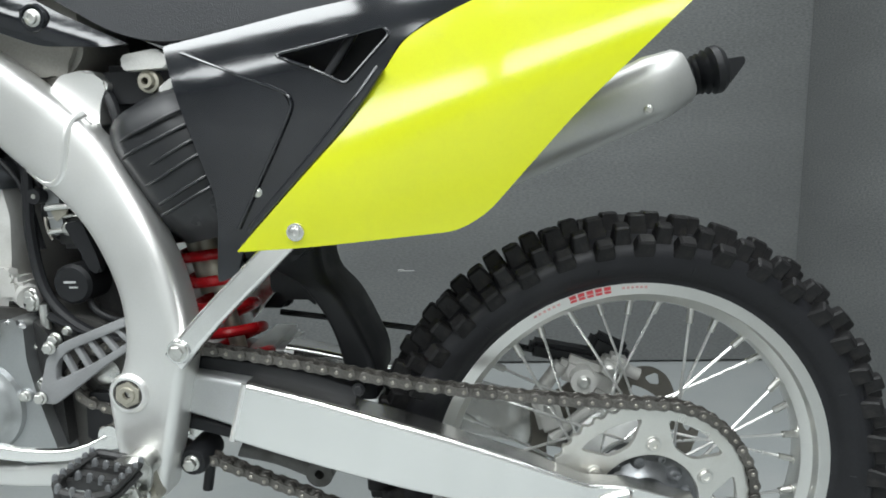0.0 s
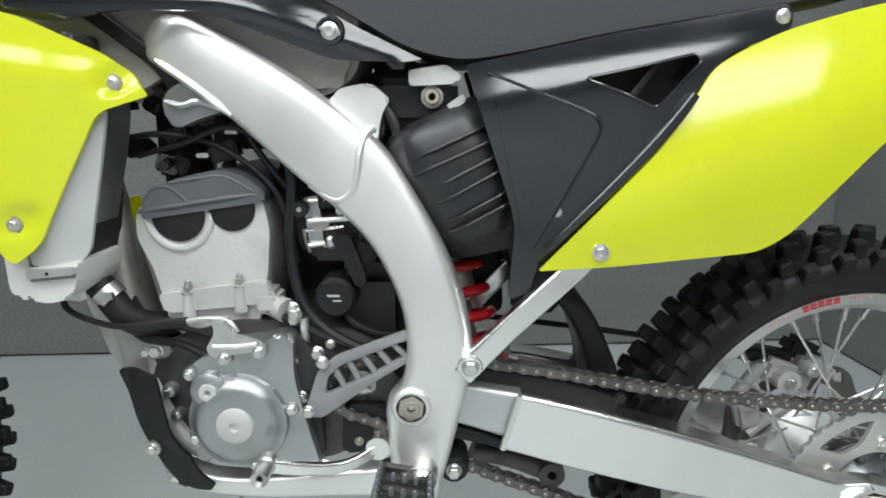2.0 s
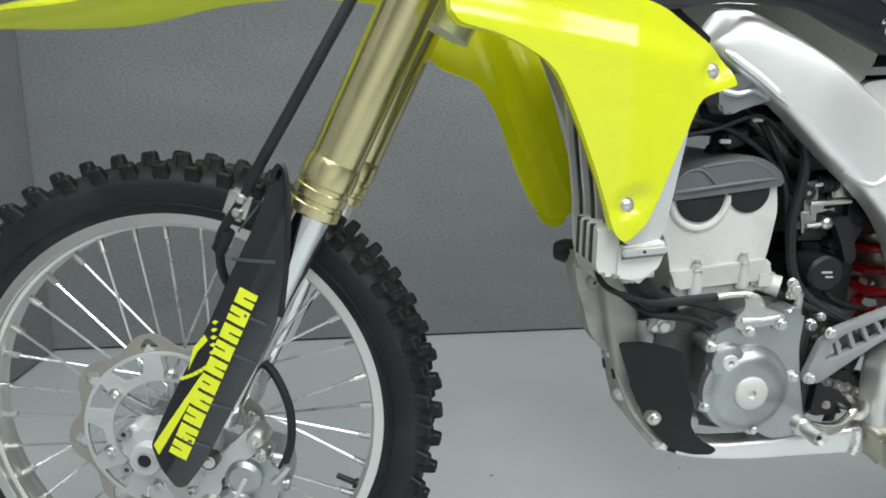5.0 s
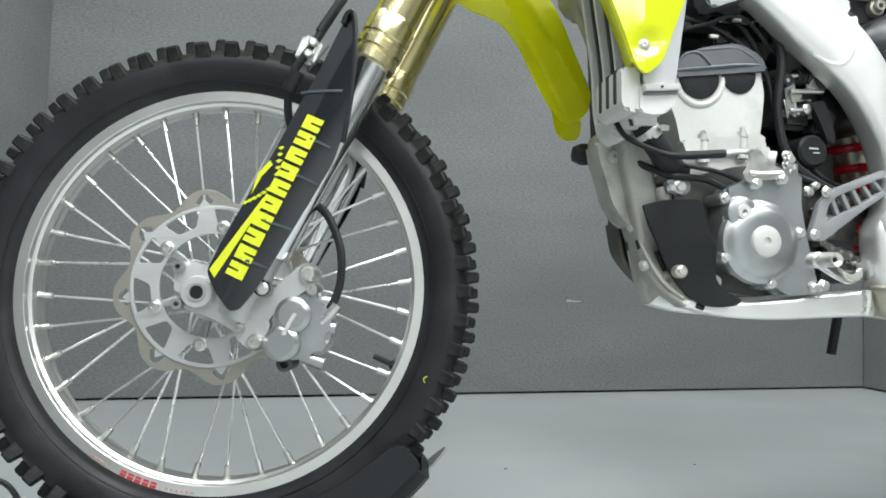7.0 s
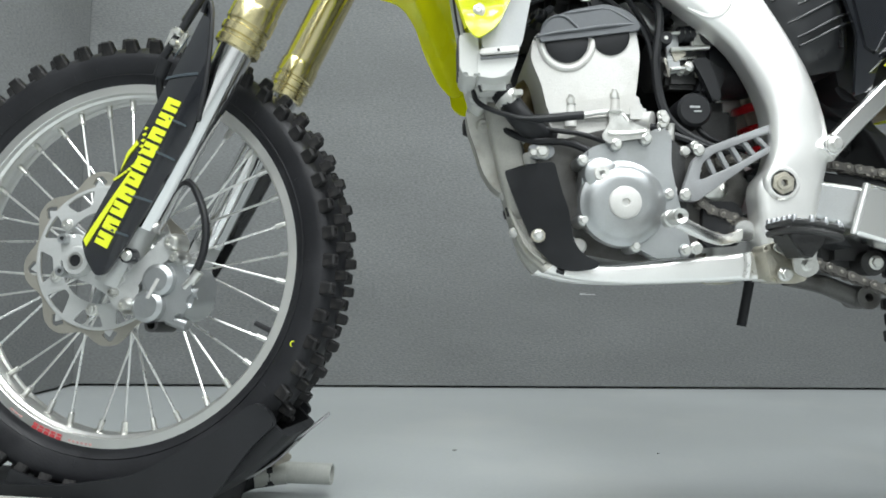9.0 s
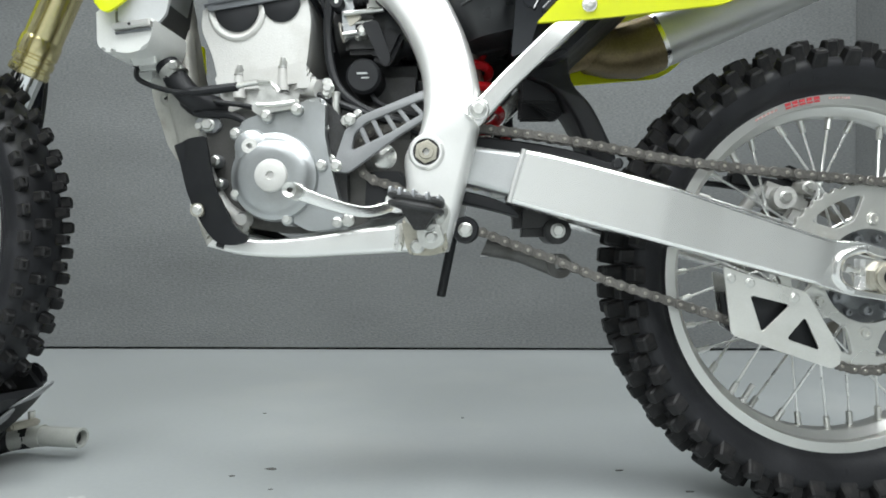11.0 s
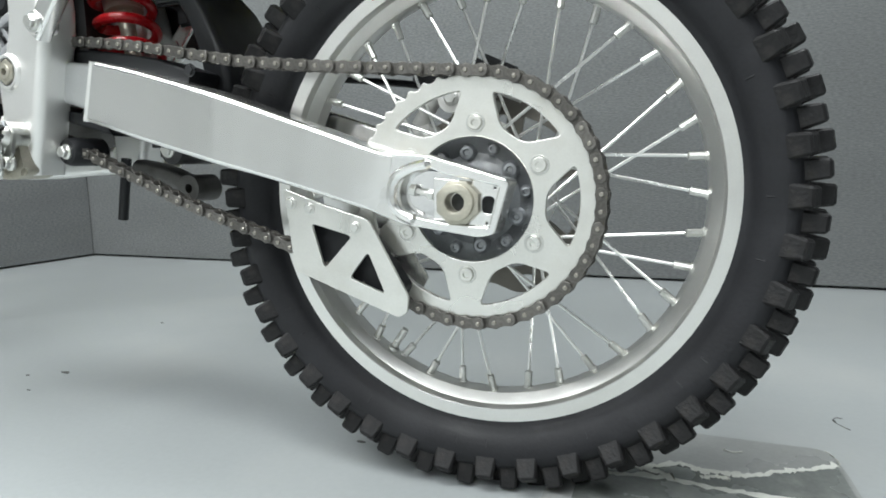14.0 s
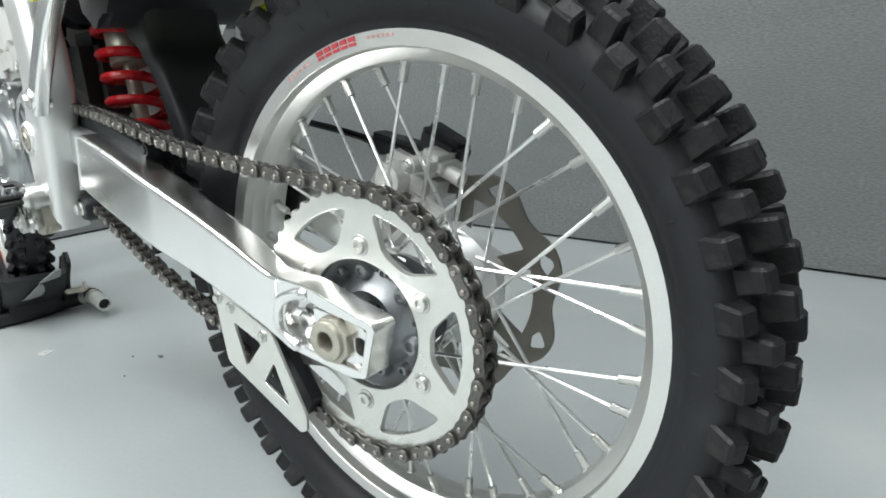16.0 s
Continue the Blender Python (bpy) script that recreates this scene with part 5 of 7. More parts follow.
part("tank_strap", band([(-0.915, 0.89, -0.885, 0.89, -0.092, -0.080), (-0.872, 0.860, -0.848, 0.862, -0.094, -0.080), (-0.838, 0.832, -0.818, 0.836, -0.094, -0.080), (-0.820, 0.800, -0.806, 0.812, -0.09, -0.076)], 4, 0.3), MATTE, bike, "black rubber tank strap")
# Dark blocks added behind the engine so no pale wall shows through.
part("inner_web", box((-0.70, 0.03, 0.775), (0.26, 0.12, 0.06), 0.02), MATTE, bike)
part("intake_backing", box((-0.668, 0.05, 0.65), (0.158, 0.02, 0.22), 0.008), MATTE, bike)
part("harness_cover", join(box((-0.872, 0.055, 0.765), (0.07, 0.03, 0.14), 0.012), box((-0.700, 0.055, 0.775), (0.09, 0.03, 0.13), 0.012), box((-0.79, 0.055, 0.803), (0.12, 0.03, 0.07), 0.012)), MATTE, bike)
# Dark sheet added to hide the far spar behind the spring.
part("shock_shield", prism(fillet([(-0.605, 0.71), (-0.47, 0.71), (-0.455, 0.62), (-0.45, 0.515), (-0.60, 0.515)], 0.015), 0.055, 0.075, 0.005), MATTE, bike, "dark sheet added behind the shock")
# Dark block added to fill the see-through gap behind the tank.
part("airbox_duct", box((-0.578, 0.06, 0.815), (0.11, 0.03, 0.07), 0.012), MATTE, bike)
part("far_radiator", prism(fillet([(-0.918, 0.86), (-0.905, 0.62), (-0.865, 0.565), (-0.852, 0.70), (-0.86, 0.85)], 0.01), 0.07, 0.11, 0.004), DARKMETAL, bike, "dark radiator on the far side")
part("engine_rear_block", box((-0.62, 0.01, 0.55), (0.10, 0.13, 0.12), 0.02), DARKMETAL, bike)

# sprocket guard with slanted ribs
GOUT = fillet([(-0.690, 0.452), (-0.681, 0.478), (-0.672, 0.505), (-0.652, 0.523), (-0.569, 0.555), (-0.549, 0.551), (-0.549, 0.530), (-0.60, 0.499), (-0.668, 0.450)], 0.006)
GIN = fillet([(-0.664, 0.478), (-0.660, 0.500), (-0.645, 0.514), (-0.572, 0.543), (-0.559, 0.539), (-0.563, 0.531), (-0.61, 0.503)], 0.006)
guardp = part("sprocket_guard", plate(GOUT, [GIN], -0.128, -0.117, 0.0015), GUARDGREY, bike, "dark grey plastic sprocket guard with slanted slots")
for q in range(6):
    x0 = -0.655 + q * 0.0165
    part("guard_rib", band([(x0 - 0.003, 0.514 + q * 0.0062, x0 + 0.003, 0.516 + q * 0.0062, -0.126, -0.119), (x0 + 0.013, 0.478 + q * 0.0112, x0 + 0.019, 0.480 + q * 0.0112, -0.126, -0.119)], 2, 0.2), GUARDGREY, guardp)
for u, w in ((-0.683, 0.459), (-0.665, 0.518)):
    bolt(u, -0.129, w, 0.006, 0.006, guardp)

# gear lever
lever = part("gear_lever", join(band([(-0.600, 0.405, -0.600, 0.421, -0.125, -0.115), (-0.64, 0.393, -0.638, 0.407, -0.146, -0.136), (-0.68, 0.40, -0.675, 0.414, -0.166, -0.156), (-0.722, 0.414, -0.716, 0.430, -0.184, -0.172)], 4, 0.3),
                                lathe([(0, -0.13), (0.014, -0.13), (0.014, -0.10), (0, -0.10)], (-0.606, 0, 0.413), seg=16)), ARM, bike, "silver gear lever")
part("lever_tip", lathe([(0.0035, -0.205), (0.0085, -0.208), (0.0095, -0.204), (0.0095, -0.186), (0.008, -0.182), (0.0105, -0.18), (0.0105, -0.168), (0.0035, -0.168)], (-0.719, 0, 0.422), seg=20, closed=True), STEEL, lever)

# --- radiators
RAD = fillet([(-0.942, 0.86), (-0.935, 0.64), (-0.912, 0.628), (-0.902, 0.70), (-0.89, 0.80), (-0.90, 0.87)], 0.01)
rad = part("radiator", prism(RAD, -0.134, -0.06, 0.006), DARKMETAL, bike, "silver-grey radiator with a louvred guard")
for q in range(4):
    v = -0.150 + q * 0.026
    du = 0.026 - q * 0.005
    st = [(-1.018, 0.87, -0.984, v + 0.004), (-1.008, 0.78, -0.972, v + 0.002), (-0.998, 0.71, -0.960, v), (-0.990, 0.67, -0.950, v + 0.005), (-0.983, 0.62, -0.946, v + 0.013), (-0.974, 0.59, -0.943, v + 0.016)]
    part("louvre", band([(a + du, w, b + du, w + 0.002, c, c + 0.005) for a, w, b, c in st], 4, 0.3), FIN, rad)
    # Dark strip beside each slat stands in for the shaded gap.
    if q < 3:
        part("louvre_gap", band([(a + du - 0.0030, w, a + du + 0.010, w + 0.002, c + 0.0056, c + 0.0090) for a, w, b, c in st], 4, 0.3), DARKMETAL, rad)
part("radiator_cap", lathe([(0, -0.02), (0.014, -0.02), (0.016, -0.015), (0.016, 0.01), (0, 0.01)], (-0.945, -0.062, 0.715), (1, 0, 0), seg=20), CAST, rad)
part("radiator_foot", prism(fillet([(-0.956, 0.634, 0.004), (-0.904, 0.640, 0.004), (-0.907, 0.617, 0.006), (-0.915, 0.602, 0.010), (-0.936, 0.596, 0.008), (-0.956, 0.599, 0.004)], 0.006), -0.163, -0.075, 0.005, 3), FIN, rad)
part("foot_flange", box((-0.9295, -0.1665, 0.6300), (0.049, 0.009, 0.0085), 0.0015, pose(0, 0, 0, 0, -6, 0)), RIM, rad, "bright aluminium radiator flange")
part("flange_screw", lathe([(0, -0.1718), (0.0018, -0.1718), (0.0018, -0.165), (0, -0.165)], (-0.931, 0, 0.630), seg=10), MATTE, rad)
part("flange_lip", box((-0.9295, -0.1640, 0.6235), (0.047, 0.004, 0.003), 0.001, pose(0, 0, 0, 0, -6, 0)), CASTDARK, rad)
part("guard_foot", prism(fillet([(-0.980, 0.655), (-0.956, 0.655), (-0.954, 0.606), (-0.958, 0.599), (-0.972, 0.600), (-0.979, 0.610)], 0.005), -0.160, -0.085, 0.005, 3), FIN, rad)
part("guard_tail", prism(fillet([(-0.968, 0.61), (-0.945, 0.61), (-0.936, 0.588), (-0.948, 0.575), (-0.962, 0.585)], 0.006), -0.098, -0.05, 0.005, 3), FIN, rad)
# Dark bars carry the painted gap shade down onto the foot.
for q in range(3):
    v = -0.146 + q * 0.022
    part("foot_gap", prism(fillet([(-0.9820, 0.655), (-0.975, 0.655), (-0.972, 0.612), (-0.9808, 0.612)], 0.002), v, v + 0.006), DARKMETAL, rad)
part("side_plate", panel(fillet([(-0.952, 0.72), (-0.951, 0.636), (-0.908, 0.634, 0.012), (-0.898, 0.650), (-0.883, 0.731), (-0.873, 0.788), (-0.878, 0.80), (-0.92, 0.80)], 0.004), lambda u, w: -0.1615 + 0.52 * max(0.0, u + 0.928), 0.005, 0.008), GREYPLAST, rad, "grey radiator side plate")
part("radiator_tank", prism(fillet([(-0.925, 0.85), (-0.925, 0.635), (-0.913, 0.645), (-0.884, 0.755), (-0.878, 0.79), (-0.885, 0.84)], 0.008), -0.132, -0.07, 0.006), CAST, rad)
part("radiator_hose", sweep(catmull([(-0.92, -0.10, 0.60), (-0.89, -0.10, 0.56), (-0.86, -0.08, 0.545), (-0.83, -0.06, 0.55)], 5), 0.016, 14), MATTE, bike, "black radiator hose")
part("hose_clamp", join(sweep([(-0.915, -0.10, 0.593), (-0.905, -0.10, 0.582)], 0.0175, 16), box((-0.90, -0.12, 0.592), (0.012, 0.008, 0.008), 0.001)), STEEL, bike)
part("exhaust_header", sweep(catmull([(-0.845, 0.0, 0.64), (-0.875, 0.01, 0.625), (-0.868, 0.02, 0.56), (-0.862, 0.04, 0.47), (-0.84, 0.07, 0.43), (-0.78, 0.125, 0.47), (-0.68, 0.125, 0.56), (-0.56, 0.12, 0.615), (-0.45, 0.115, 0.635), (-0.33, 0.11, 0.665), (-0.25, 0.11, 0.69)], 5), 0.021, 16), TITAN, bike, "heat-stained brown exhaust pipe")
part("rubber_stop", lathe([(0, -0.02), (0.012, -0.018), (0.017, -0.005), (0.016, 0.01), (0, 0.018)], (-0.948, 0.03, 0.583), (1, 0, 0), seg=20), MATTE, bike, "round black rubber stop")
mount = part("engine_mount", prism(fillet([(-0.966, 0.588), (-0.955, 0.602), (-0.940, 0.600), (-0.926, 0.572), (-0.915, 0.548), (-0.903, 0.520), (-0.888, 0.490), (-0.885, 0.470), (-0.905, 0.462), (-0.926, 0.475), (-0.942, 0.500), (-0.951, 0.530), (-0.962, 0.560)], 0.009), -0.056, -0.015, 0.007, 3), GRIMYCAST, bike, "grimy pale cast engine mount")
part("mount_boss", lathe([(0.003, -0.061), (0.007, -0.061), (0.010, -0.058), (0.012, -0.048), (0.003, -0.048)], (-0.941, 0, 0.564), seg=20, closed=True), GRIMYCAST, mount)
part("mount_rib", sweep(catmull([(-0.934, -0.0565, 0.590), (-0.922, -0.0565, 0.553), (-0.920, -0.0565, 0.520), (-0.903, -0.0565, 0.487)], 5), 0.0042, 8), HEAD, mount)
zinc = part("mount_plate", prism(fillet([(-0.912, 0.553), (-0.900, 0.556), (-0.889, 0.545), (-0.890, 0.522), (-0.900, 0.513), (-0.908, 0.518), (-0.908, 0.535)], 0.005), -0.066, -0.058, 0.001), STEEL, bike, "zinc engine mounting plate")
for w, u, r in ((0.546, -0.904, 0.0065), (0.525, -0.899, 0.008)):
    bolt(u, -0.066, w, r, 0.008, zinc, STEEL)
part("mount_spacer", sweep([(-0.891, -0.068, 0.546), (-0.883, -0.068, 0.538)], 0.0062, 12), FIN, zinc, "pale plastic spacer")
part("case_ear", join(prism(fillet([(-0.882, 0.528), (-0.852, 0.531), (-0.845, 0.518), (-0.856, 0.508), (-0.878, 0.510)], 0.005), -0.098, -0.085, 0.002)), CASTDARK, bike)
bolt(-0.864, -0.098, 0.519, 0.0075, 0.007, bike, name="engine_mount_bolt")
bolt(-0.876, -0.096, 0.517, 0.0050, 0.007, bike, name="engine_mount_bolt")

# skid plate sides and the front bash guard
SKID = fillet([(-0.914, 0.493, 0.004), (-0.888, 0.500, 0.006), (-0.853, 0.499, 0.006), (-0.845, 0.462, 0.012), (-0.838, 0.440, 0.012), (-0.829, 0.405, 0.012), (-0.820, 0.386, 0.01), (-0.809, 0.376, 0.004), (-0.794, 0.369, 0.004), (-0.800, 0.361, 0.006), (-0.822, 0.357, 0.012), (-0.846, 0.361, 0.016), (-0.869, 0.384, 0.02), (-0.889, 0.422, 0.02), (-0.903, 0.462, 0.02)], 0.01)
for side in (0, 1):
    k = mirrored if side else (lambda b: b)
    sk = part("skid_plate", k(panel(SKID, lambda u, w: -0.093 - 0.72 * max(0.0, u + 0.905) * min(1.0, max(0.52, (w - 0.355) / 0.08)), 0.005, 0.012)), MATTE, bike, "matte black plastic frame guard")
    if not side:
        bolt(-0.871, -0.1155, 0.404, 0.0055, 0.006, sk)
        part("washer", lathe([(0, -0.1165), (0.009, -0.1165), (0.009, -0.106), (0, -0.106)], (-0.871, 0, 0.404), seg=20), BRASS, sk)

part("case_foot", join(sweep(catmull([(-0.876, -0.075, 0.52), (-0.866, -0.085, 0.455), (-0.845, -0.092, 0.410), (-0.81, -0.094, 0.385)], 5), 0.0115, 12), lathe([(0, -0.108), (0.008, -0.108), (0.011, -0.10), (0.011, -0.08), (0, -0.08)], (-0.815, 0, 0.392), seg=16)), HEAD, bike, "grimy pale engine mounting tube")

# --- bodywork
def shroud_depth(u, w):
    v = -0.170 + 0.20 * (u + 0.94) if u > -0.96 else -0.174 + 0.06 * (-0.96 - u)
    v += 0.05 * (w - 0.75)
    ridge = 0.868 - 0.16 * (u + 1.15)
    v += 0.010 * max(0.0, min(1.0, (u + 0.92) / 0.06))
    for cu, cw in ((-0.861, 0.818), (-0.957, 0.680)):
        du, dw = u - cu - 0.006, w - cw - 0.003
        a, b = 0.88 * du + 0.47 * dw, -0.47 * du + 0.88 * dw
        v += 0.0055 / (1 + math.exp(9 * (math.hypot(a / 0.024, b / 0.014) - 0.85)))
    return v - 0.0022 * math.exp(-((w - ridge) / 0.016) ** 2) + 0.005 / (1 + math.exp((ridge - w) / 0.009))


REST = [(-0.932, 0.660, 0.012), (-0.905, 0.722, 0.02), (-0.874, 0.790, 0.012), (-0.828, 0.805, 0.004), (-0.840, 0.824, 0.01), (-0.867, 0.846, 0.01), (-0.931, 0.878, 0.01), (-0.985, 0.892, 0.01), (-0.985, 0.96, 0.01), (-1.1, 0.985, 0.02)]
SHROUD = fillet([(-1.140, 0.95, 0.01), (-1.145, 0.870, 0.01), (-1.135, 0.855, 0.01), (-1.089, 0.845, 0.03), (-1.040, 0.818, 0.02), (-1.014, 0.767, 0.03), (-0.988, 0.705, 0.03), (-0.970, 0.652, 0.01), (-0.957, 0.640, 0.012)] + REST, 0.01, 5)
SHROUD_FAR = fillet([(-1.13, 0.95), (-1.150, 0.88, 0.015), (-1.140, 0.835, 0.012), (-1.120, 0.820, 0.01), (-1.072, 0.806, 0.02), (-1.046, 0.762, 0.03), (-1.029, 0.702, 0.03), (-1.007, 0.652, 0.02), (-0.986, 0.629, 0.014), (-0.962, 0.630, 0.016), (-0.948, 0.664, 0.016), (-0.963, 0.725, 0.03), (-0.980, 0.80, 0.03), (-1.0, 0.86, 0.03), (-1.01, 0.96, 0.01)], 0.01, 5)
EDGE = [(-1.145, 0, 0.90), (-1.144, 0, 0.868), (-1.132, 0, 0.854), (-1.10, 0, 0.848), (-1.066, 0, 0.836), (-1.038, 0, 0.814), (-1.014, 0, 0.767), (-0.988, 0, 0.705), (-0.971, 0, 0.656)]
lip = bmesh.new()
edge = catmull(EDGE, 5)
rows = [[lip.verts.new((p.x + dx, shroud_depth(p.x, p.z) + dv, p.z - dz)) for p in edge] for dx, dv, dz in ((0, 0.0, 0), (-0.0025, 0.004, 0.001), (-0.002, 0.012, 0.001), (0.006, 0.036, -0.001), (0.009, 0.036, -0.002), (0.002, 0.008, 0))]
for A, B in zip(rows, rows[1:]):
    for i in range(len(edge) - 1):
        lip.faces.new((A[i], A[i + 1], B[i + 1], B[i]))
shroud = part("radiator_shroud", join(panel(SHROUD, shroud_depth, 0.004, 0.006), lip), YELLOW, bike, "bright yellow plastic radiator shroud")
for u, w in ((-0.861, 0.818), (-0.957, 0.680)):
    v = shroud_depth(u, w)
    part("cup_floor", lathe([(0, v - 0.0006), (0.009, v - 0.0006), (0.009, v + 0.002), (0, v + 0.002)], (u, 0, w), seg=20), BRASS, shroud)
    bolt(u, v - 0.0006, w, 0.0052, 0.0035, shroud, hexed=False)



def far_depth(u, w):
    """The other shroud, whose hollow inner side shows: folded lengthwise by a soft crease."""
    fold = (u + 1.020) + 0.36 * (w - 0.68)
    return 0.030 + 0.10 * (u + 0.957) + 0.50 * soft(w - 0.66, 0.03) - 0.016 * soft(fold, 0.008) / 0.03 + 0.009 * math.exp(-((fold - 0.022) / 0.011) ** 2) - 0.007 * math.exp(-((fold - 0.05) / 0.009) ** 2)


far_shroud = part("radiator_shroud", panel(SHROUD_FAR, far_depth, 0.004, 0.006), YELLOWIN, bike, "bright yellow plastic radiator shroud, hollow inner side")
part("shroud_tongue", panel(fillet([(-0.990, 0.665), (-0.984, 0.622), (-0.966, 0.609), (-0.948, 0.612), (-0.940, 0.63), (-0.945, 0.68)], 0.01), lambda u, w: 0.062 + 0.1 * (w - 0.62), 0.004, 0.008), YELLOWIN, far_shroud)
SEATSIDE = fillet([(-0.76, 0.955, 0.01), (-0.70, 0.921, 0.02), (-0.644, 0.897, 0.02), (-0.565, 0.852, 0.03), (-0.509, 0.8405, 0.03), (-0.446, 0.8505, 0.02), (-0.361, 0.868, 0.02), (-0.277, 0.8815, 0.02), (-0.200, 0.893, 0.02), (-0.02, 0.925, 0.02), (0.0, 0.99, 0.02), (-0.74, 1.0, 0.02)], 0.02)
part("seat", prism(SEATSIDE, -0.106, 0.106, 0.012, 3), SEAT, bike, "dark charcoal textured seat")
TRIM = fillet([(-1.000, 0.893, 0.004), (-0.985, 0.917, 0.008), (-0.985, 0.965), (-0.73, 0.965), (-0.703, 0.9215, 0.01), (-0.62, 0.874, 0.01), (-0.552, 0.842, 0.003), (-0.573, 0.839, 0.006), (-0.643, 0.841, 0.015), (-0.700, 0.862, 0.02), (-0.765, 0.887, 0.02), (-0.85, 0.889, 0.02), (-0.922, 0.877, 0.02)], 0.01, 4)


def trim_depth(u, w):
    return -0.124 + 0.10 * soft(u + 0.76, 0.03) - 0.006 * math.exp(-((w - 0.893 + 0.35 * soft(u + 0.74, 0.03)) / 0.020) ** 2)


for side in (0, 1):
    k = mirrored if side else (lambda b: b)
    trim = part("side_cover", k(panel(TRIM, trim_depth, 0.006, 0.0055)), BLACK, bike, "glossy black plastic side cover under the tank")
    if not side:
        v = trim_depth(-0.645, 0.869)
        part("screw_cup", lathe([(0.011, v - 0.003), (0.0135, v - 0.003), (0.0155, v + 0.001), (0.011, v + 0.001)], (-0.645, 0, 0.869), seg=28, closed=True), BLACK, trim)
        bolt(-0.645, v - 0.001, 0.869, 0.0072, 0.005, trim, hexed=False)


def panel_depth(u, w):
    edge = 0.848 + 0.20 * (u + 0.446)
    return -0.134 + 0.09 * soft(w - 0.76, 0.02) + 0.05 * soft(u + 0.30, 0.02) + 0.115 * soft(w - edge + 0.050, 0.008) + 1.4 * soft(w - edge + 0.050, 0.008) ** 2


REARPANEL = fillet([(-0.508, 0.836, 0.004), (-0.446, 0.848, 0.02), (-0.361, 0.866, 0.02), (-0.281, 0.879, 0.02), (-0.18, 0.896, 0.01), (-0.18, 0.87, 0.01), (-0.236, 0.849, 0.01), (-0.262, 0.830, 0.01), (-0.305, 0.762, 0.01), (-0.430, 0.632, 0.004), (-0.440, 0.600, 0.004), (-0.462, 0.592, 0.006), (-0.455, 0.676, 0.02), (-0.487, 0.772, 0.02)], 0.006)
YEL = fillet([(-0.432, 0.628, 0.003), (-0.305, 0.759, 0.03), (-0.259, 0.832, 0.02), (-0.234, 0.8475, 0.02), (-0.19, 0.868, 0.03), (-0.125, 0.887, 0.03), (-0.04, 0.905, 0.02), (0.06, 0.915, 0.01), (0.02, 0.865, 0.02), (-0.092, 0.760, 0.03), (-0.178, 0.664, 0.02), (-0.207, 0.647, 0.015), (-0.358, 0.632, 0.03)], 0.01, 5)


def yellow_depth(u, w):
    above = w - (0.742 + 0.41 * (u + 0.25))
    lift = 0.5 * (above + math.sqrt(above * above + 0.0006))
    return -0.152 + 0.275 * lift + 0.12 * lift * lift + 0.5 * min(0, above) ** 2 + 0.06 * max(0, u + 0.16)


for side in (0, 1):
    k = mirrored if side else (lambda b: b)
    hole = fillet([(-0.388, 0.822, 0.006), (-0.333, 0.833, 0.02), (-0.278, 0.846, 0.006), (-0.272, 0.838, 0.004), (-0.316, 0.792, 0.006), (-0.345, 0.806, 0.01)], 0.006)
    rp = part("rear_side_panel", k(panel(REARPANEL, panel_depth, 0.006, 0.011, [hole])), BLACK, bike, "glossy black plastic air box side panel")
    inset = fillet([(-0.484, 0.826, 0.004), (-0.376, 0.783, 0.014), (-0.372, 0.768, 0.012), (-0.432, 0.650, 0.01), (-0.446, 0.655, 0.006), (-0.456, 0.700, 0.02)], 0.01)
    part("raised_inset", k(panel(inset, lambda u, w: panel_depth(u, w) - 0.003, 0.003, 0.012)), BLACK, rp)
    part("panel_ridge", k(sweep([(u, panel_depth(u, w) - 0.0025, w) for u, w in catmull2([(-0.486, 0.828), (-0.43, 0.806), (-0.384, 0.788), (-0.372, 0.778), (-0.376, 0.760), (-0.404, 0.706), (-0.434, 0.650)])], 0.0018, 8)), BLACK, rp)
    part("intake_rim", k(sweep([(u, panel_depth(u, w) - 0.001, w) for u, w in hole], 0.0017, 10, closed=True)), BLACK, rp)
    part("panel_flange", k(band([(-0.284, 0.808, -0.276, 0.803, -0.140, -0.130), (-0.306, 0.780, -0.297, 0.773, -0.143, -0.132), (-0.345, 0.735, -0.337, 0.727, -0.144, -0.133), (-0.425, 0.650, -0.419, 0.644, -0.142, -0.133)], 5, 0.3)), BLACK, rp)
    far = Matrix.Translation((0, 0.07 if side else 0, -0.009 if side else 0))
    part("intake_brace", k(band([(-0.31, 0.85, -0.302, 0.846, -0.118, -0.108), (-0.345, 0.80, -0.337, 0.796, -0.118, -0.108)], 2, 0.3)), MATTE, rp)
    yp = part("number_panel", moved(k(panel(YEL, yellow_depth, 0.005, 0.014)), far), YELLOW, bike, "bright yellow plastic rear number panel")
    if not side:
        v = yellow_depth(-0.369, 0.648)
        part("screw_washer", lathe([(0, v - 0.002), (0.009, v - 0.002), (0.0105, v + 0.002), (0, v + 0.002)], (-0.369, 0, 0.648), seg=24), ARM, yp)
        bolt(-0.369, v - 0.002, 0.648, 0.0058, 0.003, yp, hexed=False)
        bolt(-0.412, panel_depth(-0.412, 0.687), 0.687, 0.004, 0.003, rp, hexed=False)
        bolt(-0.19, panel_depth(-0.19, 0.882) - 0.001, 0.882, 0.006, 0.004, rp, hexed=False)
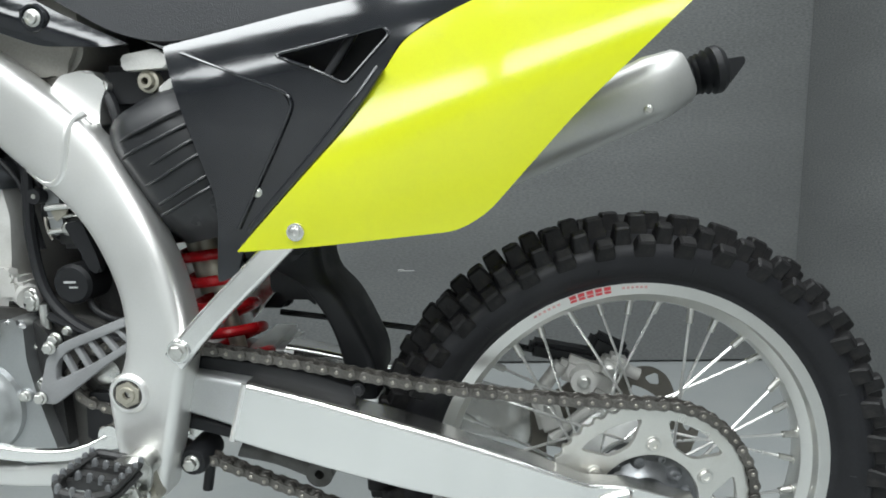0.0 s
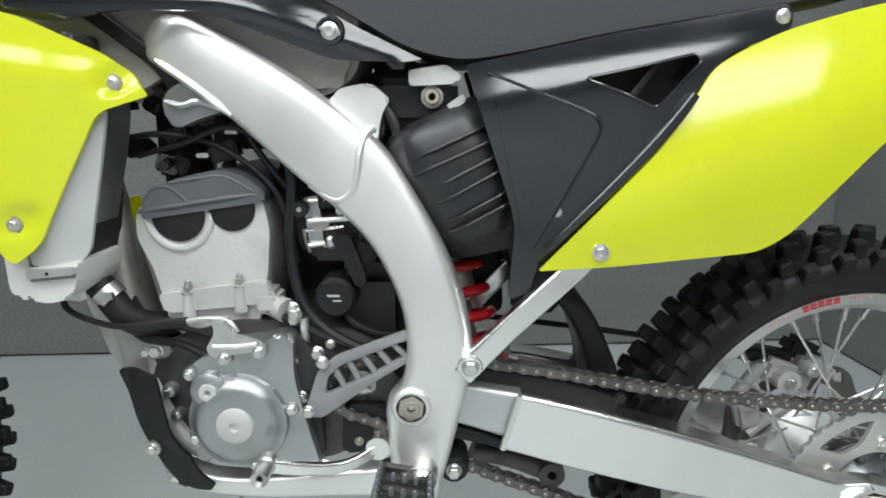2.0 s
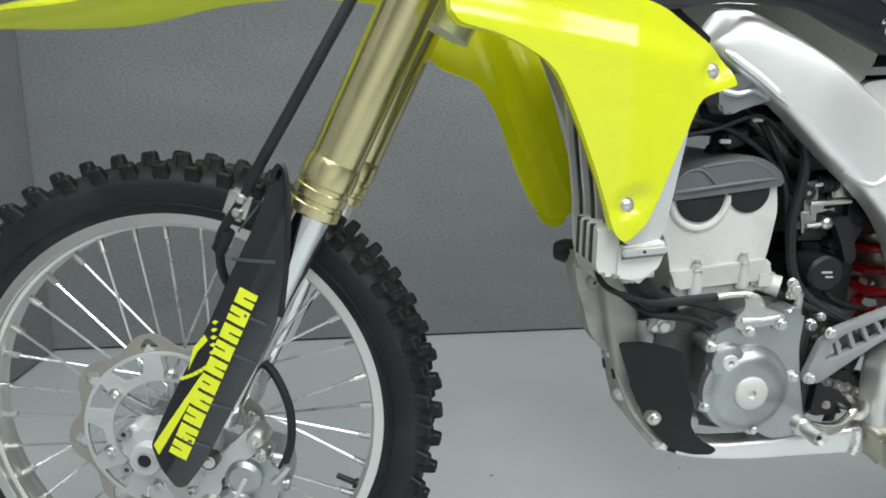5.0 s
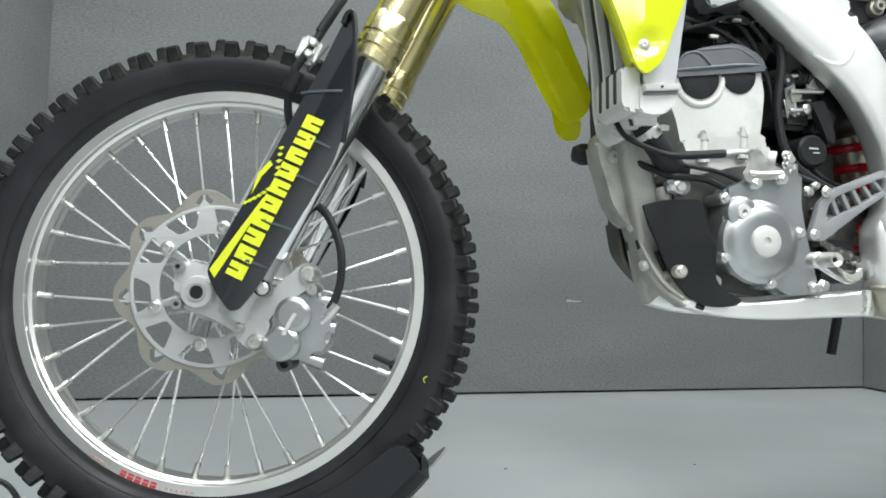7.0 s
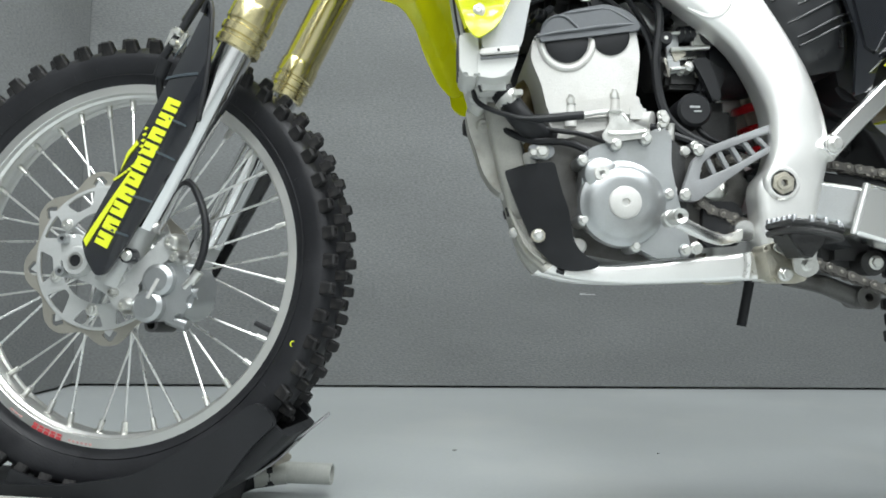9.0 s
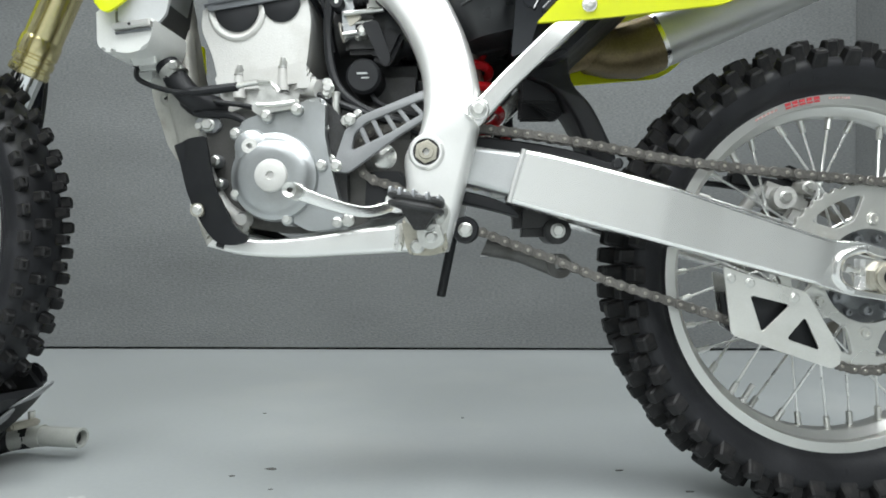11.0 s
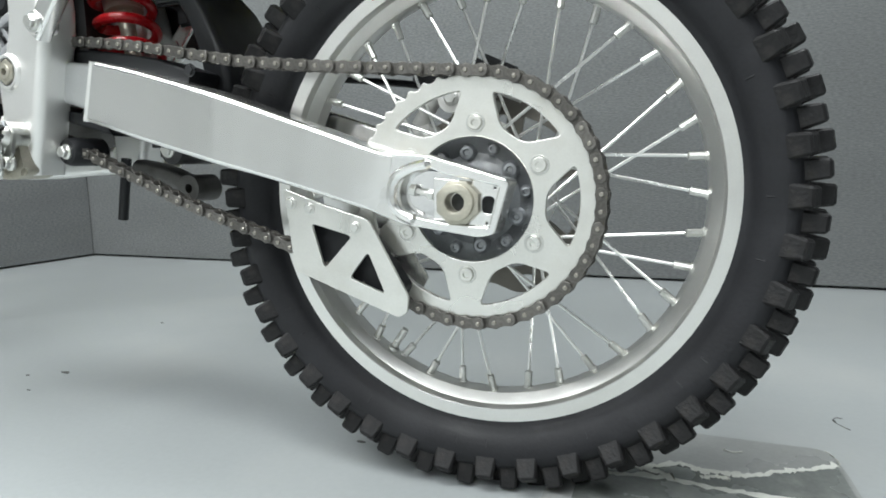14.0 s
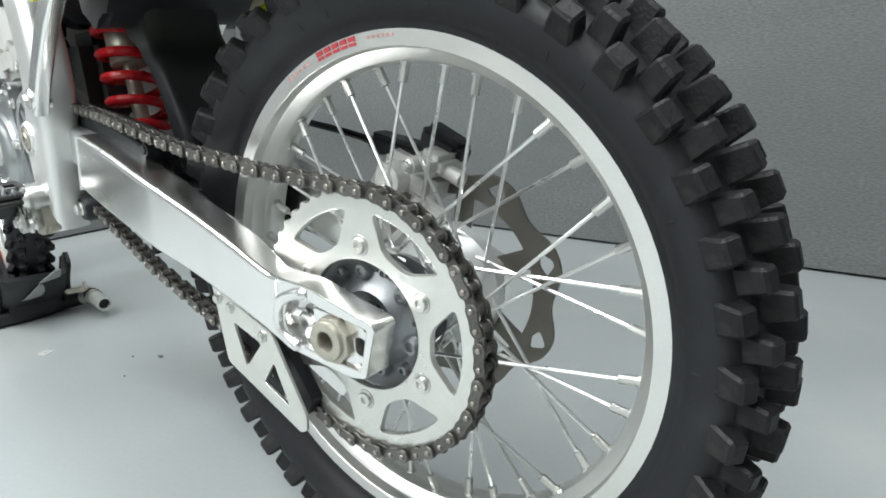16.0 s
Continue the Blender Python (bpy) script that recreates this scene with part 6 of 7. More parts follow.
# air box behind the panels, with ribbed bulge
BOOT = [(-0.578, 0.772, -0.50, 0.806, -0.096, 0.05), (-0.594, 0.757, -0.482, 0.797, -0.113, 0.05), (-0.588, 0.728, -0.466, 0.768, -0.125, 0.05), (-0.562, 0.688, -0.450, 0.722, -0.125, 0.05), (-0.540, 0.650, -0.442, 0.678, -0.116, 0.05), (-0.525, 0.625, -0.436, 0.645, -0.096, 0.05)]
airbox = part("air_box", band(BOOT, 5, 0.36, 8), BELLOWS, bike, "glossy black ribbed rubber air box bulge")
for (u0, w0), (u1, w1) in (((-0.557, 0.743), (-0.500, 0.769)), ((-0.556, 0.726), (-0.488, 0.757)), ((-0.536, 0.713), (-0.482, 0.741)), ((-0.533, 0.696), (-0.475, 0.727)), ((-0.520, 0.677), (-0.470, 0.704)), ((-0.518, 0.665), (-0.467, 0.692))):
    part("rib", sweep(catmull([(u0 - 0.006, -0.119, w0 - 0.002), (u0 + 0.01, -0.1255, w0 + 0.005), ((u0 + u1) / 2, -0.1265, (w0 + w1) / 2), (u1, -0.124, w1), (u1 + 0.015, -0.111, w1 + 0.007)], 4), 0.0020, 8), BELLOWS, airbox)
part("air_box_body", prism(fillet([(-0.50, 0.83), (-0.20, 0.86), (-0.27, 0.72), (-0.40, 0.60), (-0.45, 0.60)], 0.02), -0.09, 0.09, 0.01), MATTE, bike, "black air box")
part("rear_fender", band([(-0.40, 0.63, -0.40, 0.64, -0.07, 0.07), (-0.28, 0.73, -0.29, 0.74, -0.07, 0.07), (-0.15, 0.83, -0.16, 0.84, -0.07, 0.07), (0.05, 0.91, 0.04, 0.92, -0.06, 0.06)], 4, 0.3), MATTE, bike, "black inner rear fender")
part("frame_top_bracket", join(prism(fillet([(-0.568, 0.832), (-0.528, 0.838), (-0.511, 0.826), (-0.517, 0.818), (-0.567, 0.816)], 0.004), -0.096, -0.07, 0.002), prism(fillet([(-0.528, 0.796), (-0.510, 0.808), (-0.506, 0.80), (-0.522, 0.79)], 0.003), -0.1, -0.085, 0.002)), HEAD, bike, "pale cast frame bracket under the seat", angle=50)
part("bracket_nut", lathe([(0.004, -0.096), (0.0075, -0.096), (0.0085, -0.093), (0.009, -0.090), (0.012, -0.089), (0.0125, -0.08), (0.004, -0.08)], (-0.543, 0, 0.805), seg=20, closed=True), BRASS, bike)
part("relay_box", join(box((-0.56, -0.05, 0.80), (0.09, 0.06, 0.05), 0.008), sweep(catmull([(-0.60, -0.08, 0.80), (-0.585, -0.09, 0.78), (-0.58, -0.09, 0.75), (-0.60, -0.07, 0.72)], 5), 0.006, 8)), MATTE, bike)
# flexible mud flap between shock and tyre
part("mud_flap", band([(-0.465, 0.66, -0.38, 0.64, -0.05, 0.05), (-0.45, 0.60, -0.375, 0.585, -0.05, 0.05), (-0.405, 0.575, -0.350, 0.55, -0.055, 0.055), (-0.372, 0.53, -0.330, 0.51, -0.055, 0.055), (-0.355, 0.48, -0.315, 0.47, -0.055, 0.055), (-0.352, 0.43, -0.315, 0.43, -0.05, 0.05)], 4, 0.2), MATTE, bike, "black rubber mud flap")
for q in range(7):
    part("hanging_tab", box((-0.42 + 0.008 * (q % 3), -0.03 + 0.012 * q, 0.575 - 0.006 * (q % 4)), (0.05, 0.008, 0.035), 0.003, pose(0, 0, 0, 0, 20 * (q % 3), 0)), MATTE, bike)

# --- shock absorber
TOP, BOT = Vector((-0.550, -0.011, 0.70)), Vector((-0.4805, -0.030, 0.445))
ax = (BOT - TOP).normalized()
su = ax.orthogonal().normalized()
sv = ax.cross(su)
turns, N = 8.3, 190
coil = [TOP + (BOT - TOP) * (i / N) + (su * math.cos(2 * math.pi * turns * i / N) - sv * math.sin(2 * math.pi * turns * i / N)) * 0.0345 for i in range(N + 1)]
shock = part("shock_body", join(sweep([TOP, TOP + (BOT - TOP) * 0.55], 0.024, 20), sweep([TOP + (BOT - TOP) * 0.5, BOT], 0.010, 16), sweep([TOP + (BOT - TOP) * 0.96, BOT], 0.032, 20)), BRASS, bike, "gold-grey shock absorber body")
part("coil_spring", sweep(coil, 0.0066, 10), RED, shock, "red coil spring")
part("shock_linkage", join(box((-0.44, -0.02, 0.42), (0.05, 0.04, 0.05), 0.008), band([(-0.50, 0.345, -0.49, 0.368, -0.045, -0.015), (-0.45, 0.335, -0.445, 0.36, -0.045, -0.015), (-0.40, 0.315, -0.395, 0.343, -0.045, -0.015)], 4, 0.4),
                           lathe([(0.006, -0.05), (0.017, -0.05), (0.017, -0.01), (0.006, -0.01)], (-0.392, 0, 0.330), seg=20, closed=True)), CASE, bike, "grimy grey shock linkage")
part("linkage_pivot", join(lathe([(0, -0.072), (0.012, -0.072), (0.018, -0.068), (0.018, 0.04), (0, 0.04)], (-0.397, 0, 0.378), seg=20), box((-0.42, -0.02, 0.395), (0.07, 0.07, 0.05), 0.012)), DARKMETAL, bike)
bolt(-0.397, -0.0725, 0.378, 0.008, 0.006, bike, name="linkage_bolt")
part("chain_roller", lathe([(0.006, -0.116), (0.015, -0.116), (0.0175, -0.111), (0.0175, -0.07), (0.006, -0.07)], (-0.519, 0, 0.378), seg=24, closed=True), MATTE, bike, "black chain roller")
bolt(-0.519, -0.116, 0.378, 0.0075, 0.009, bike, name="roller_bolt")
part("drain_hose", sweep([(-0.540, -0.014, 0.37), (-0.545, -0.014, 0.345), (-0.557, -0.014, 0.285)], 0.0068, 12), MATTE, bike, "short black drain hose")

# --- exhaust silencer on the far side
axis_m = Vector((0.918, 0, 0.397))
c0 = Vector((-0.127, 0.125, 0.727))


def octo(r_u, r_v, at, n=16):
    up = Vector((-axis_m.z, 0, axis_m.x))
    return [at + up * (r_u * math.copysign(abs(math.sin(t)) ** 0.7, math.sin(t))) + Vector((0, r_v * math.copysign(abs(math.cos(t)) ** 0.7, math.cos(t)), 0)) for t in (2 * math.pi * (k + 0.5) / n for k in range(n))]


def loft(rings):
    bm = bmesh.new()
    vs = [[bm.verts.new(p) for p in r] for r in rings]
    n = len(vs[0])
    for A, B in zip(vs, vs[1:]):
        for i in range(n):
            bm.faces.new((A[i], A[(i + 1) % n], B[(i + 1) % n], B[i]))
    bm.faces.new(vs[0]), bm.faces.new(vs[-1])
    return bm


sil = part("silencer_body", loft([octo(0.043, 0.042, c0 + axis_m * s) for s in (-0.10, 0.168)]), SILENCER, bike, "brushed aluminium exhaust silencer")
part("end_cap", loft([octo(r, r * 0.93, c0 + axis_m * s) for s, r in ((0.166, 0.0435), (0.175, 0.0435), (0.213, 0.037), (0.222, 0.030))]), SILENCER, sil, "pale grey silencer end cap")
part("front_cone", loft([octo(r, r * 0.93, c0 + axis_m * s + Vector((0, 0, up))) for s, r, up in ((-0.245, 0.022, 0.042), (-0.235, 0.032, 0.036), (-0.20, 0.040, 0.022), (-0.15, 0.0455, 0.006), (-0.11, 0.0455, 0), (-0.097, 0.0445, 0))]), TITAN, sil, "heat-stained brown silencer front")
part("silencer_clamp", loft([octo(0.0455, 0.0445, c0 + axis_m * s) for s in (-0.104, -0.097)]), ARM, sil)
bolt(0.022, 0.0825, 0.768, 0.005, 0.004, sil)
plug_at, plug_dir = Vector((0.073, 0.125, 0.809)), Vector((0.972, 0, 0.235))
plugp = [plug_at + plug_dir * s for s in (0.0, 0.004, 0.008, 0.010, 0.015, 0.017, 0.021, 0.023, 0.029, 0.031, 0.037, 0.039, 0.045, 0.052)]
part("exhaust_plug", join(sweep(plugp, [0.018, 0.020, 0.024, 0.019, 0.026, 0.019, 0.027, 0.020, 0.029, 0.021, 0.031, 0.031, 0.031, 0.026], 24), prism(fillet([(0.116, 0.830), (0.147, 0.834), (0.149, 0.826), (0.131, 0.800), (0.112, 0.798)], 0.002), 0.116, 0.134, 0.002)), MATTE, bike, "black rubber exhaust wash plug")

# --- fork and front end, all turned with the steering
for side in (0, 1):
    k = flipped if side else (lambda b: b)
    half_fork = 0.080 if side else 0.098
    lowp, topp = Vector((-1.2705, -half_fork, 0.650)), Vector((-1.102, -half_fork, 1.01))
    d = (topp - lowp).normalized()
    tube = part("fork_tube", k(sweep([lowp + d * s for s in (0.0, 0.002, 0.012, 0.014, 0.018, 0.020, 0.03, 0.032, 0.036, 0.038, 0.06, 0.066, 0.41)],
                                      [0.0275, 0.0305, 0.0305, 0.0285, 0.0285, 0.0312, 0.0312, 0.029, 0.029, 0.0312, 0.0312, 0.0292, 0.0292], 40)), GOLD, bike, "gold anodised fork outer tube", FORK)
    part("fork_stanchion", k(sweep([lowp + d * 0.02, lowp - d * 0.27], 0.0237, 28)), CHROME, bike, "chromed fork stanchion", FORK)
    lug = part("fork_lug", k(join(prism(fillet([(-1.506, 0.392, 0.008), (-1.487, 0.399, 0.008), (-1.465, 0.384, 0.01), (-1.44, 0.395, 0.01), (-1.40, 0.390, 0.01), (-1.396, 0.352), (-1.418, 0.336), (-1.414, 0.319, 0.008), (-1.428, 0.312, 0.008), (-1.459, 0.330), (-1.489, 0.338, 0.01), (-1.504, 0.352, 0.01)], 0.01), -0.107, -0.07, 0.006),
                                  lathe([(0.009, -0.118), (0.018, -0.118), (0.0205, -0.112), (0.0205, -0.07), (0.009, -0.07)], (-1.474, 0, 0.359), seg=28, closed=True),
                                  sweep([(-1.436, -0.094, 0.33), (-1.396, -0.094, 0.42)], 0.022, 24))), CARRIER, bike, "cast aluminium fork foot", FOOT)
    for u, w in ((-1.499, 0.389), (-1.498, 0.345)):
        part("pinch_boss", k(lathe([(0.003, -0.115), (0.0065, -0.115), (0.0075, -0.11), (0.0075, -0.09), (0.003, -0.09)], (u, 0, w), seg=14, closed=True)), CAST, lug)
    FG = fillet([(-1.311, 0.676, 0.012), (-1.298, 0.705, 0.005), (-1.289, 0.702, 0.005), (-1.286, 0.680, 0.01), (-1.289, 0.628, 0.02), (-1.294, 0.566, 0.03), (-1.305, 0.522, 0.03), (-1.334, 0.467, 0.03), (-1.366, 0.408, 0.03), (-1.389, 0.364, 0.02), (-1.409, 0.337, 0.006), (-1.420, 0.335, 0.006), (-1.440, 0.360, 0.01), (-1.452, 0.382, 0.006), (-1.436, 0.420, 0.02), (-1.410, 0.470, 0.02), (-1.376, 0.535, 0.03), (-1.356, 0.580, 0.03), (-1.330, 0.630, 0.02)], 0.01, 5)
    axis_fork = Vector((d.x, d.z)).normalized()
    fg = part("fork_guard", k(panel(FG, lambda u, w: -0.138 + 5.0 * ((u - lowp.x) * axis_fork.y - (w - lowp.z) * axis_fork.x + 0.004) ** 2, 0.004, 0.013)), BLACK, bike, "black printed plastic fork guard", FORK)
    part("guard_edge", k(sweep(catmull([(-1.303, -0.132, 0.690), (-1.298, -0.134, 0.702), (-1.290, -0.136, 0.700), (-1.287, -0.136, 0.66), (-1.290, -0.135, 0.60), (-1.298, -0.133, 0.54)], 5), 0.0035, 8)), MATTE, fg)
    if not side:
        def on_guard(u, w):
            return -0.138 + 5.0 * ((u - lowp.x) * axis_fork.y - (w - lowp.z) * axis_fork.x + 0.004) ** 2
        def decal(pts, material, name="print_bar", lift=0.0016):
            part(name, panel(pts, lambda u, w: on_guard(u, w) - lift, 0.0012, 0.01), material, fg)
        # lettering shown as plain slanted bars
        a, b = Vector((-1.4180, 0.3735)), Vector((-1.3295, 0.5705))
        run_d = (b - a).normalized()
        across = Vector((-run_d.y, run_d.x))
        for q in range(10):
            h, n_l = 0.0112, (b - a).length / 10
            s0, s1, mid = n_l * (q + 0.07), n_l * (q + 0.88), n_l * (q + 0.475)
            slit = -h if q % 2 else h
            shape = [(s0, slit), (s0, -slit), (s1, -slit), (s1, slit), (mid + 0.0016, slit), (mid + 0.0010, -slit * 0.2), (mid - 0.0010, -slit * 0.2), (mid - 0.0016, slit)]
            decal([tuple(a + run_d * s + across * t) for s, t in shape], DECAL_Y)
        # long wedge stripe
        decal([(-1.4480, 0.3835), (-1.4405, 0.3735), (-1.385, 0.466), (-1.388, 0.470)], DECAL_Y, "stripe")
        # emblem: a small sail shape between two curved sprigs
        decal([(-1.404, 0.474), (-1.398, 0.500), (-1.384, 0.516), (-1.380, 0.510), (-1.393, 0.496)], DECAL_Y, "emblem")
        for q in range(7):
            t = q / 6
            for u0, w0 in ((-1.411 + 0.034 * t, 0.464 + 0.012 * t + 0.008 * t * t), (-1.375 + 0.004 * t, 0.481 + 0.050 * t)):
                decal([(u0 - 0.004, w0), (u0, w0 - 0.0022), (u0 + 0.004, w0 + 0.001), (u0, w0 + 0.0026)], DECAL_Y, "sprig_leaf")
        for (u0, w0), (u1, w1) in (((-1.352, 0.60), (-1.30, 0.60)), ((-1.345, 0.63), (-1.32, 0.66)), ((-1.336, 0.54), (-1.312, 0.53)), ((-1.36, 0.50), (-1.325, 0.485)), ((-1.385, 0.44), (-1.352, 0.43)), ((-1.41, 0.395), (-1.38, 0.385))):
            decal([(u0, w0), (u1, w1), (u1, w1 + 0.0035), (u0, w0 + 0.0035)], DECAL_D, "print_line")
        bolt(-1.386, -0.128, 0.363, 0.006, 0.005, fg)
        part("screw_lug", lathe([(0, -0.131), (0.010, -0.128), (0.011, -0.117), (0, -0.117)], (-1.386, 0, 0.363), seg=20), BLACK, fg)
        # brake hose and its clamp
        part("hose_clamp", join(box((-1.346, -0.117, 0.660), (0.026, 0.014, 0.034), 0.004, pose(0, 0, 0, 0, 20, 0))), STEEL, bike, "silver brake hose clamp", FORK)
        for u, w in ((-1.340, 0.667), (-1.345, 0.652)):
            part("clamp_screw", lathe([(0, -0.130), (0.004, -0.130), (0.006, -0.127), (0.006, -0.119), (0, -0.119)], (u, 0, w), seg=14), STEEL, bike, "", FORK)
        part("brake_hose", sweep(catmull([(-1.16, -0.115, 1.0), (-1.225, -0.118, 0.870), (-1.282, -0.12, 0.77), (-1.337, -0.122, 0.672), (-1.364, -0.12, 0.63), (-1.370, -0.112, 0.605), (-1.370, -0.10, 0.575), (-1.355, -0.085, 0.535), (-1.341, -0.085, 0.481), (-1.318, -0.09, 0.456), (-1.301, -0.092, 0.415), (-1.300, -0.094, 0.37), (-1.314, -0.096, 0.335), (-1.330, -0.095, 0.318)], 6), 0.0052, 10), MATTE, bike, "black front brake hose", FORK)
        part("hose_cover", sweep([(-1.165, -0.115, 0.99), (-1.225, -0.118, 0.870), (-1.282, -0.12, 0.77), (-1.333, -0.122, 0.682)], 0.0062, 12), MATTE, bike, "", FORK)
        part("hose_ferrule", sweep([(-1.358, -0.119, 0.632), (-1.370, -0.114, 0.609)], 0.0085, 12), MATTE, bike, "", FORK)
part("front_axle", lathe([(0.008, -0.119), (0.0115, -0.119), (0.0115, 0.119), (0.008, 0.119)], (-1.474, 0, 0.359), seg=24, closed=True), STEEL, bike, "", FOOT)
# Black disc stands in for the dark inside of the hollow axle.
part("axle_mouth", lathe([(0, -0.1175), (0.0082, -0.1175), (0.0082, -0.11), (0, -0.11)], (-1.474, 0, 0.359), seg=20), MATTE, bike, "", FOOT)
M_FX = STEER @ Matrix.Translation(AXLE_F)
front_disc = wave_disc("front_brake_disc", 0.1255, 8, 99, 0.0995, -0.059, -0.056, 0.016, FDISC, M_FX, "wavy steel front brake disc", bike)
inner_out = circle(0, 0, 0.103, 90)
cut = []
for q in range(10):
    a = 36 * q + 9
    cut.append(fillet([(0.0985 * math.cos(radians(a + dd)), 0.0985 * math.sin(radians(a + dd))) for dd in ((-14, -5, 5, 14) if q % 2 else (-11, 0, 11))] + [(rr * math.cos(radians(a + dd)), rr * math.sin(radians(a + dd))) for dd, rr in (((9, 0.078), (-9, 0.078)) if q % 2 else ((5, 0.071), (-5, 0.071)))], 0.004, 3))
for q in range(8):
    a = radians(99 + 45 * q)
    c, s = math.cos(a), math.sin(a)
    part("disc_tab", prism(fillet([(0.1035 * c - 0.0075 * s, 0.1035 * s + 0.0075 * c), (0.1135 * c, 0.1135 * s), (0.1035 * c + 0.0075 * s, 0.1035 * s - 0.0075 * c)], 0.002), -0.0602, -0.0588, 0.0003), CARRIER, front_disc)
part("disc_carrier", plate(inner_out, [circle(0, 0, 0.066, 60)] + cut, -0.0625, -0.0595, 0.0004), CARRIER, front_disc, "dull grey disc carrier")
legs = join(*[band([(0.03 * math.cos(t), 0.03 * math.sin(t), 0.03 * math.cos(t + 0.35), 0.03 * math.sin(t + 0.35), -0.052, -0.044), (0.075 * math.cos(t + 0.1), 0.075 * math.sin(t + 0.1), 0.075 * math.cos(t + 0.24), 0.075 * math.sin(t + 0.24), -0.062, -0.054)], 3, 0.3) for t in (radians(60 * q + 12) for q in range(6))])
part("hub_arm", legs, CAST, front_disc)
for q in range(6):
    t = radians(60 * q + 22)
    bolt(0.075 * math.cos(t), -0.0625, 0.075 * math.sin(t), 0.007, 0.006, front_disc, hexed=False)
# front caliper and its bracket
part("caliper_bracket", join(prism(fillet([(-1.435, 0.345, 0.01), (-1.411, 0.334, 0.006), (-1.358, 0.386, 0.006), (-1.348, 0.391, 0.010), (-1.334, 0.383, 0.010), (-1.336, 0.366, 0.008), (-1.384, 0.330, 0.01), (-1.396, 0.312, 0.01), (-1.392, 0.292, 0.012), (-1.405, 0.280, 0.01), (-1.424, 0.292, 0.01), (-1.44, 0.315, 0.01)], 0.01), -0.104, -0.086, 0.004, 3)), CARRIER, bike, "cast caliper bracket", STEER)
cal_f = part("front_brake_caliper", join(lathe([(0, -0.112), (0.016, -0.112), (0.0215, -0.108), (0.0225, -0.1), (0.0225, -0.05), (0, -0.05)], (-1.362, 0, 0.327), seg=30),
                                         lathe([(0, -0.112), (0.016, -0.112), (0.0215, -0.108), (0.0225, -0.1), (0.0225, -0.05), (0, -0.05)], (-1.374, 0, 0.293), seg=30),
                                         prism(fillet([(-1.385, 0.345), (-1.355, 0.352), (-1.322, 0.345), (-1.316, 0.30), (-1.332, 0.275), (-1.37, 0.272), (-1.39, 0.285)], 0.01), -0.10, -0.03, 0.006),
                                         sweep([(-1.352, -0.09, 0.277), (-1.325, -0.09, 0.268)], 0.0085, 14), sweep([(-1.335, -0.088, 0.314), (-1.312, -0.088, 0.311)], 0.009, 14), sweep([(-1.345, -0.088, 0.346), (-1.318, -0.088, 0.343)], 0.0085, 14)), CAST, bike, "grey cast two-piston brake caliper", STEER)
part("print_bar", prism([(-1.374, 0.303), (-1.369, 0.302), (-1.356, 0.328), (-1.361, 0.329)], -0.1126, -0.112), HEAD, cal_f)
for u, w, r in ((-1.346, 0.377, 0.0105), (-1.405, 0.293, 0.0095), (-1.339, 0.357, 0.008), (-1.424, 0.310, 0.006)):
    part("mount_bolt", lathe([(0, -0.108), (r * 0.45, -0.108), (r * 0.5, -0.114), (r * 0.75, -0.114), (r, -0.11), (r * 1.25, -0.1), (r * 1.25, -0.085), (0, -0.085)], (u, 0, w), seg=24), STEEL, cal_f)
part("banjo_fitting", sweep([(-1.330, -0.095, 0.318), (-1.318, -0.096, 0.330), (-1.311, -0.096, 0.340)], 0.0065, 12), STEEL, cal_f)
part("pad_pin", lathe([(0.0055, -0.1), (0.0095, -0.1), (0.0095, -0.05), (0.0055, -0.05)], (-1.371, 0, 0.268), seg=20, closed=True), DARKMETAL, cal_f)
part("hub_cover", lathe([(0.0115, -0.095), (0.022, -0.095), (0.030, -0.07), (0.034, -0.055), (0.0115, -0.055)], (-1.474, 0, 0.359), seg=28, closed=True), CARRIER, bike, "", FOOT)
# front fender
fen = bmesh.new()
FST = [(-1.70, 0.868, 0.03, 0.004), (-1.63, 0.884, 0.062, 0.014), (-1.53, 0.902, 0.074, 0.022), (-1.42, 0.924, 0.078, 0.018), (-1.30, 0.936, 0.080, 0.018), (-1.18, 0.935, 0.075, 0.03), (-1.05, 0.90, 0.06, 0.02), (-0.98, 0.86, 0.045, 0.012)]
rows = []
for u, w, hw, drop in catmull_n(FST, 6):
    ring_ = []
    for lift in (0.0, -0.003):
        for q in range(13):
            t = -1 + q / 6 if not lift else 1 - q / 6
            ring_.append(fen.verts.new((u, hw * t, w + lift - drop * abs(t) ** 3 - (0.004 if lift and abs(t) < 0.99 else 0))))
    rows.append(ring_)
for A, B in zip(rows, rows[1:]):
    n = len(A)
    for i in range(n):
        fen.faces.new((A[i], A[(i + 1) % n], B[(i + 1) % n], B[i]))
fen.faces.new(rows[0]), fen.faces.new(rows[-1])
part("front_fender", fen, YELLOW, bike, "bright yellow plastic front fender", FORK)
part("lower_triple_clamp", box((-1.155, 0, 0.955), (0.06, 0.25, 0.045), 0.012, pose(0, 0, 0, 0, 25, 0)), CAST, bike, "", FORK)

